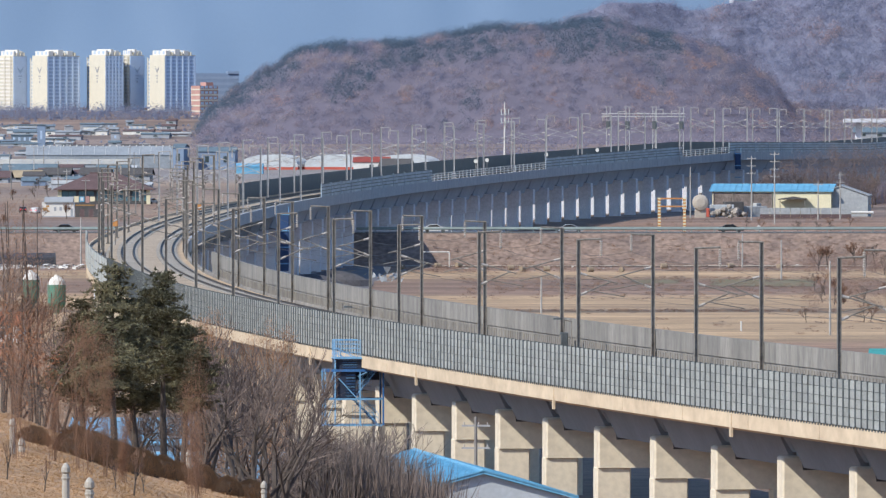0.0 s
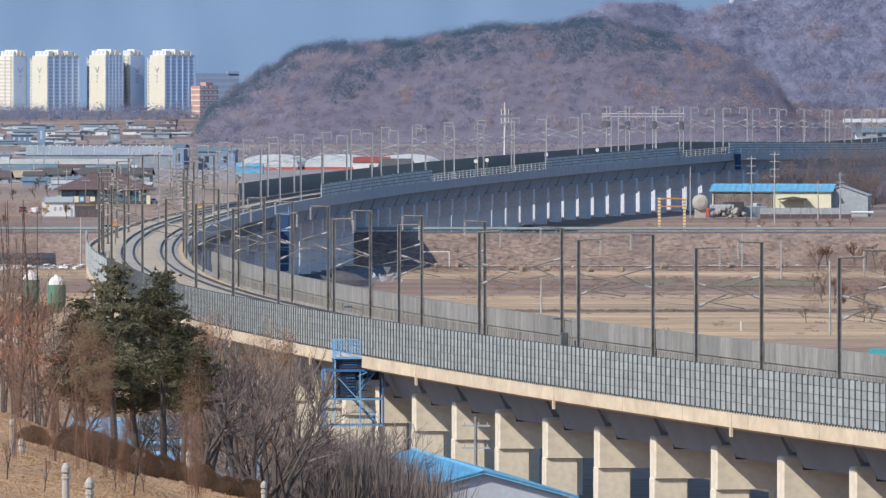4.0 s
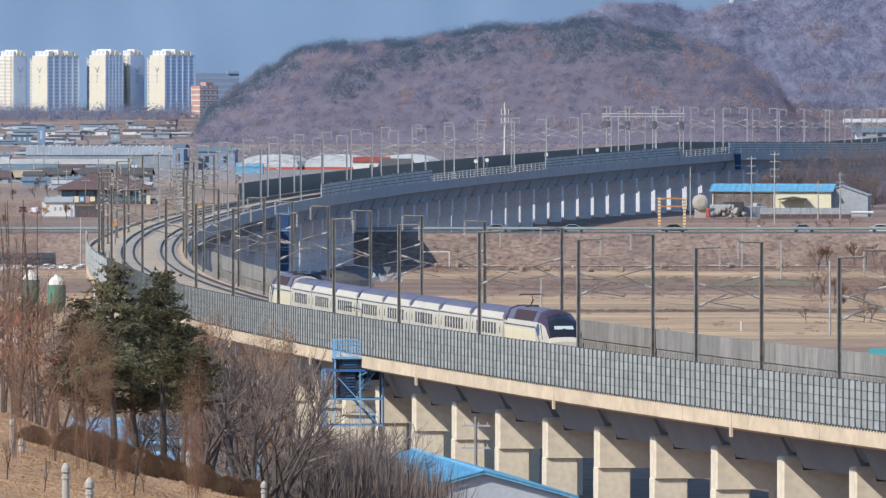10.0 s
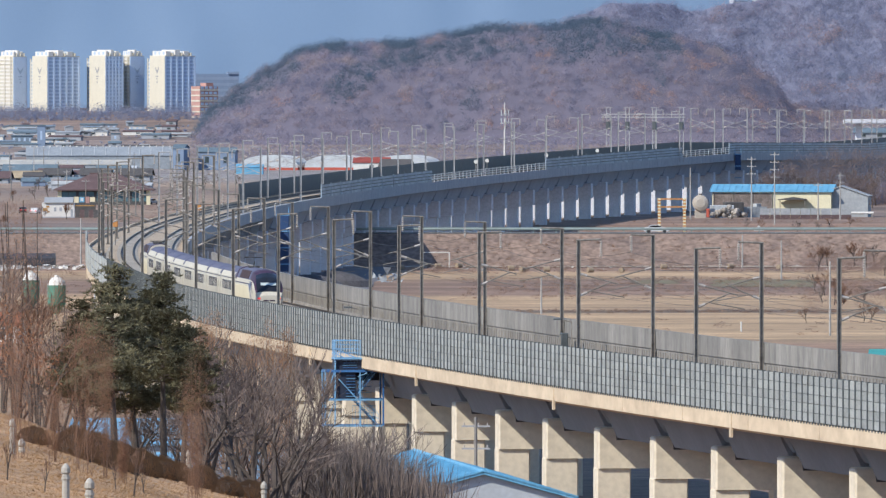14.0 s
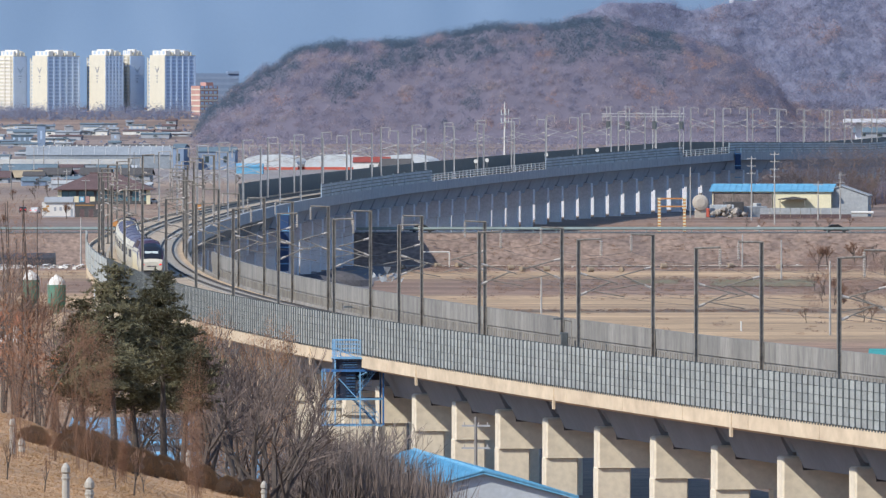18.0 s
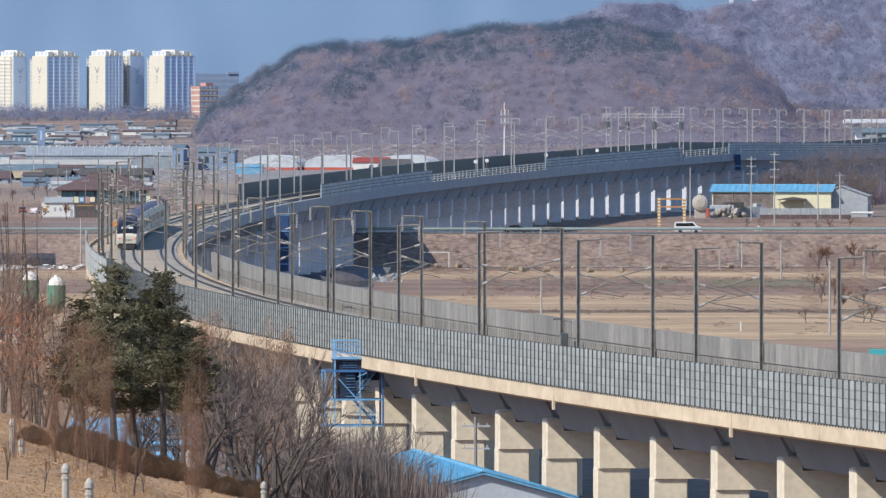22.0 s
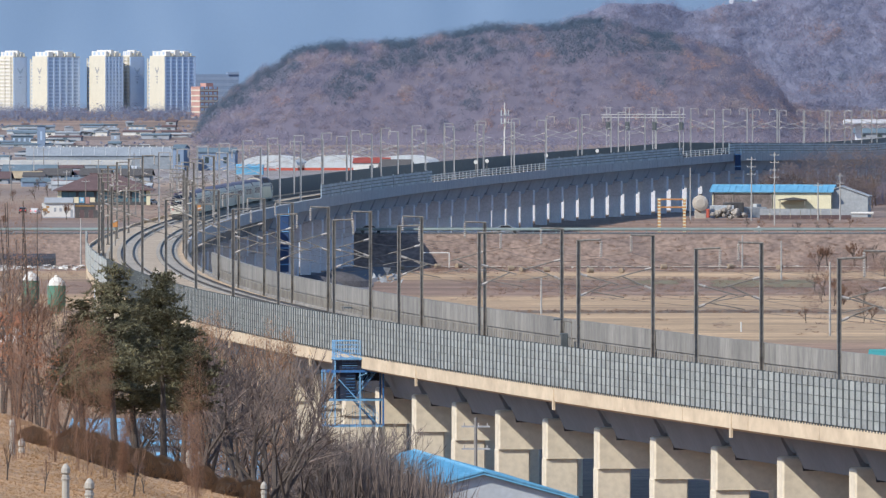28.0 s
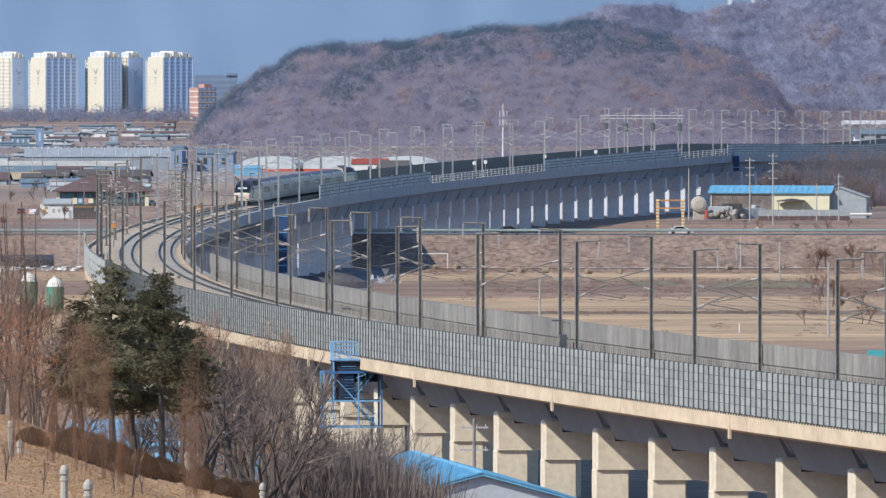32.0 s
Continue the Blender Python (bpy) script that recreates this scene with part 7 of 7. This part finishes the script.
def woods_mesh(name, crowns, n, size, mats, seed):
    """Far crowns as shells of small twig fans that lie roughly along each crown's round."""
    g = np.random.default_rng(seed)
    cr = np.repeat(np.array(crowns), n, axis=0)
    k = len(cr)
    d = g.normal(size=(k, 3))
    d[:, 2] = np.abs(d[:, 2]) * 0.9 - 0.15
    d /= np.linalg.norm(d, axis=1)[:, None]
    r = 0.5 * g.uniform(0.55, 1.12, k)
    p = cr[:, :3] + d * np.stack([cr[:, 3] * r, cr[:, 3] * r, cr[:, 4] * r * 1.5], axis=1)
    p[:, 2] += cr[:, 4] * 0.15
    v = g.uniform(-1, 1, (k, 3, 3)) * size
    v -= np.einsum("ijk,ik->ij", v, d)[:, :, None] * d[:, None, :]
    v += p[:, None, :]
    me = bpy.data.meshes.new(name)
    me.vertices.add(k * 3)
    me.vertices.foreach_set("co", v.reshape(-1).astype(np.float32))
    me.loops.add(k * 3)
    me.loops.foreach_set("vertex_index", np.arange(k * 3, dtype=np.int32))
    me.polygons.add(k)
    me.polygons.foreach_set("loop_start", np.arange(0, k * 3, 3, dtype=np.int32))
    for m in mats:
        me.materials.append(m)
    me.polygons.foreach_set("material_index", cr[:, 5].astype(np.int32))
    me.update(calc_edges=True)
    return me


def crown(b, c, w, h, n, mi, size=None):
    leaf_cloud(b, c + Vector((0, 0, h * 0.55)), w * 0.5, h * 0.5, n, size or w * 0.26, rw, mi)


b = []
for _ in range(6400):
    x = rw.uniform(-118, 150)
    y = rw.uniform(4580, 4790)
    z = hill_z(x, y)
    if z < 5:
        continue
    top = ridge(HILL_LINE, x)
    u = z / max(top, 1)
    pn = noise.noise(Vector((x * 0.05, y * 0.02, 5)))
    q = noise.noise(Vector((x * 0.11, y * 0.045, 25))) + rw.gauss(0, 0.16)
    if pn * 1.5 + (u - 0.74) * 1.2 + rw.gauss(0, 0.08) - 0.9 * max(0.0, min(1.0, (x - 84) / 12)) > 0.06:
        mi = 4
    elif noise.noise(Vector((x * 0.09, y * 0.04, 15))) + rw.gauss(0, 0.1) > 0.3 + 0.25 * (x < 10):
        mi = rw.choice((3, 1, 3))
    else:
        mi = 6 if q > 0.34 else (1 if q > 0.1 else (0 if q > -0.1 else (2 if q > -0.3 else 5)))
    s = rw.uniform(0.7, 1.45)
    clump(b, Vector((x, y, z - 0.6)), 3.9 * s, (4.4 if mi == 4 else 3.7) * s, mi)
for _ in range(170):           # taller pines that break the skyline
    x = rw.uniform(-84, 96)
    y = HILL_Y + rw.uniform(-14, 6)
    if noise.noise(Vector((x * 0.08, 3, 9))) > -0.15:
        clump(b, Vector((x, y, hill_z(x, y) + rw.uniform(0, 0.9))), rw.uniform(2.2, 4.2), rw.uniform(1.8, 3.4), 4)
put("far_woods", woods_mesh("far_woods", b, 106, 0.282, W, 3), None, None, "bare woods with dark pines on a hill, tinted mauve for haze", "woods", kind="stuff")

b = []
for _ in range(4600):          # woods on the mountain flank
    x, u = rw.uniform(36, 200), rw.uniform(0.12, 1.0)
    y = 4900 - 60 * (1 - u) + 5.0 * spur(x, u, 4900)
    q = noise.noise(Vector((x * 0.06, u * 6, 4))) + rw.gauss(0, 0.18)
    rusty = noise.noise(Vector((x * 0.05, u * 5, 41))) + 0.5 * (x > 140) * (u < 0.45)
    mi = 3 if rusty > 0.42 and rw.random() < 0.6 else (1 if q > 0.12 else (0 if q > -0.12 else 2))
    if u < 0.5 and q < -0.35:
        mi = 4
    s = rw.uniform(0.7, 1.4)
    clump(b, Vector((x, y - 0.8, ridge(FLANK_LINE, x) * u - 0.6)), 4.4 * s, 4.0 * s, mi)
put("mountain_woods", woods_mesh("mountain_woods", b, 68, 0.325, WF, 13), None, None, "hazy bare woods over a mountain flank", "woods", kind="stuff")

b, near_, screen_ = [], Build(), []
for i in range(3400):          # woods on the right hand slope behind the line, and at the hill's foot
    x = rw.uniform(1250, 1640) if i % 2 else rw.uniform(340, 1350)
    d = rw.uniform(3150, 4700) if i % 2 else rw.uniform(4420, 4640)
    px = across(x, d)
    s = rw.uniform(0.8, 1.5)
    clump(b, Vector((px, d, ground_z(px, d) - 0.5)), 4.2 * s, 4.6 * s, rw.choice((0, 1, 2, 2, 0)))
for _ in range(1300):          # woods below the towers and behind the right hand slope
    x = rw.uniform(1340, 1640)
    d = rw.uniform(4600, 4890)
    px = across(x, d)
    clump(b, Vector((px, d, ground_z(px, d) - 0.7)), 3.6, 3.6, rw.choice((0, 2, 2, 1)))
for _ in range(200):           # scrub before the far piers
    x = rw.uniform(1400, 1620)
    d = rw.uniform(2830, 2900)
    px = across(x, d)
    brush(near_, Vector((px, d, ground_z(px, d) - 0.3)), 3.4, rw.uniform(3, 6.5), 24, rw.choice((0, 1, 2)), 0.06)
for _ in range(1100):           # belt of trees before the towers
    x = rw.uniform(-40, 420)
    d = rw.uniform(4770, 4842) if rw.random() < 0.85 else rw.uniform(4500, 4760)
    px = across(x, d)
    s = rw.uniform(0.4, 1.5) if d > 4770 else 0.5
    clump(b, Vector((px, d, ground_z(px, d) - 0.3)), 3.0 * s, (5.0 if d > 4770 else 3.0) * s, rw.choice((7, 7, 5, 7, 2)))
for _ in range(620):           # bare trees that screen the far piers
    x, d = rw.uniform(1322, 1640), rw.uniform(2722, 2752)
    px = across(x, d)
    s = rw.uniform(0.7, 1.2)
    tall = min(1.0, 0.35 + (x - 1322) / 160)
    clump(screen_, Vector((px, d, ground_z(px, d) + rw.uniform(0.5, 11.5) * tall)), 3.6 * s, 4.6 * s * tall, rw.choice((0, 1, 1, 2)))
WS = [twiggy("hazy_twig_mauve", (0.235, 0.195, 0.20), 0.05, 0.08, 0.6), twiggy("hazy_twig_brown", (0.275, 0.205, 0.175), 0.05, 0.08, 0.6), twiggy("hazy_twig_grey", (0.215, 0.19, 0.205), 0.05, 0.08, 0.6)]
put("screening_trees", woods_mesh("screening_trees", screen_, 140, 0.17, WS, 6), None, None, "bare brown trees that screen the far piers", "woods", kind="stuff")
put("pier_scrub", near_.mesh("pier_scrub", W), None, None, "tall bare scrub before the far piers", "scrub", kind="stuff")
put("distant_trees", woods_mesh("distant_trees", b, 36, 0.41, W, 5), None, None, "belts of bare distant trees", "woods", kind="stuff")

b = Build()
for x0, x1, d0, d1, n, w, h in ((820, 1568, 1945, 2045, 420, 1.6, 0.6), (760, 1600, 2235, 2560, 800, 1.5, 0.6), (700, 1000, 2100, 2185, 120, 1.4, 0.7),
                                (-40, 150, 1800, 2600, 120, 2.0, 1.0), (-40, 150, 1250, 1700, 80, 2.6, 2.6), (820, 1500, 1790, 1802, 160, 1.2, 0.5), (-40, 420, 2750, 3150, 120, 2.0, 0.8), (-40, 430, 3300, 4200, 200, 2.2, 0.9), (-40, 150, 2330, 2700, 90, 2.4, 1.0),
                                (760, 1600, 2120, 2186, 330, 1.5, 0.5), (760, 1600, 2188, 2198, 380, 1.3, 0.5), (780, 1600, 2048, 2070, 110, 1.2, 0.5), (1000, 1600, 1640, 1790, 40, 1.6, 0.5), (800, 1568, 1880, 1945, 120, 1.5, 0.5)):
    for _ in range(n):
        x, d = rw.uniform(x0, x1), rw.uniform(d0, d1)
        px = across(x, d)
        s = rw.uniform(0.5, 1.25)
        lift = max(0.0, ROAD_Z - 0.2 - (ROAD_Y - 6.3 - d) * 0.5) if 2187 < d < 2199 else 0.0
        crown(b, Vector((px, d, max(lift, ground_z(px, d)) - 0.2 * h)), w * s * 1.4, h * s, 46, rw.choice((0, 1, 1, 2)), 0.10)
for _ in range(75):            # soft thickets beyond the fields
    x, d = rw.uniform(1425, 1640), rw.choice((rw.uniform(1690, 1960), rw.uniform(2050, 2180)))
    px = across(x, d)
    s = rw.uniform(0.5, 1.2)
    crown(b, Vector((px, d, ground_z(px, d) - 0.3)), 3.6 * s, 3.8 * s, 1300, rw.choice((0, 1, 0)), 0.05)
for _ in range(16):            # soft bare trees beside the road
    x, d = rw.uniform(-20, 75), rw.uniform(2480, 3000)
    px = across(x, d)
    s = rw.uniform(0.6, 1.2)
    crown(b, Vector((px, d, ground_z(px, d) - 0.2)), 3.6 * s, 5.2 * s, 800, rw.choice((0, 2)), 0.07)
put("field_scrub", b.mesh("field_scrub", WN), None, None, "brown weeds and scrub along the field edges", "scrub", kind="stuff")
b = Build()
for _ in range(520):           # thicket on the foot of the camera's hill, before the viaduct
    x, d = rw.uniform(180, 800), rw.uniform(590, 740)
    px = across(x, d)
    s = rw.uniform(0.6, 1.3)
    brush(b, Vector((px, d, ground_z(px, d) - 0.2)), 2.0 * s, 3.0 * s, 40, rw.choice((0, 1, 2)), 0.03)
for _ in range(460):           # fine grey brown thicket before the stair tower
    x, d = rw.uniform(535, 775), rw.uniform(520, 600)
    px = across(x, d)
    top = height_of(708 + 0.42 * max(0, x - 600) + rw.uniform(0, 85), d)
    h = top - ground_z(px, d)
    brush(b, Vector((px, d, ground_z(px, d) + 0.1 * h)), 2.4, 0.8 * h, 56, 3, 0.009)
put("thicket", b.mesh("thicket", WN + [M_TWIG]), None, None, "brown thicket at the foot of the viaduct", "thicket", kind="stuff")

# bare trees in the valley
rt = random.Random(31)
for i, (x0, x1, d0, d1, n, lo, hi) in enumerate(((1425, 1600, 1690, 1960, 16, 3.0, 6.0), (1440, 1600, 2060, 2180, 8, 3.5, 6.0), (1305, 1600, 2740, 2830, 26, 6.0, 11.0), (-20, 140, 1150, 1700, 12, 4.0, 7.0), (-20, 150, 2000, 3000, 5, 3.0, 5.0),
                                                (-20, 420, 3250, 4100, 12, 3.5, 6.0), (1230, 1560, 2440, 2540, 8, 2.0, 3.6))):
    for j in range(n):
        x, d = rt.uniform(x0, x1), rt.uniform(d0, d1)
        tree("bare_tree", far_bare[rt.choice((0, 2)) if d0 == 2740 else rt.randrange(4)], scaled(stand(x, d, rt.uniform(0, 360)), rt.uniform(lo, hi) / 6.0), "bare winter tree in the valley", ("trunk", "crown"), "valley trees")

for i, (x, y, k) in enumerate(((236, 878, 1.5), (255, 874, 1.1), (205, 866, 0.9), (78, 872, 1.0), (12, 850, 1.2))):
    tree("bare_sapling", slim[i % 2], scaled(stand(x, on_slope(x, y), 80 * i), k / 6.0), "small bare sapling on the dry grass", ("trunk", "crown"), "saplings")


def motions():
    offsets = [(rear, POWER / 2, 0)] + [(c, POWER + 0.4 + COACH * (i + 0.5), 0) for i, c in enumerate(coaches)] + [(lead, POWER * 1.5 + 0.8 + 8 * COACH, 180)]
    for car, along, flip in offsets:
        walk(car, [(t, turned(train_s(t) + along) @ pose(0, 0, 0, 0, 0, flip)) for t in range(33)])
    for car, t0, x0, v in moving_cars:
        lane = ROAD_Y - 2.5
        k = lane / FOCAL
        walk(car, [(t, pose(((x0 - 784) + v * (t - t0)) * k, lane, ROAD_Z)) for t in (0, 16, 32)])


motions()
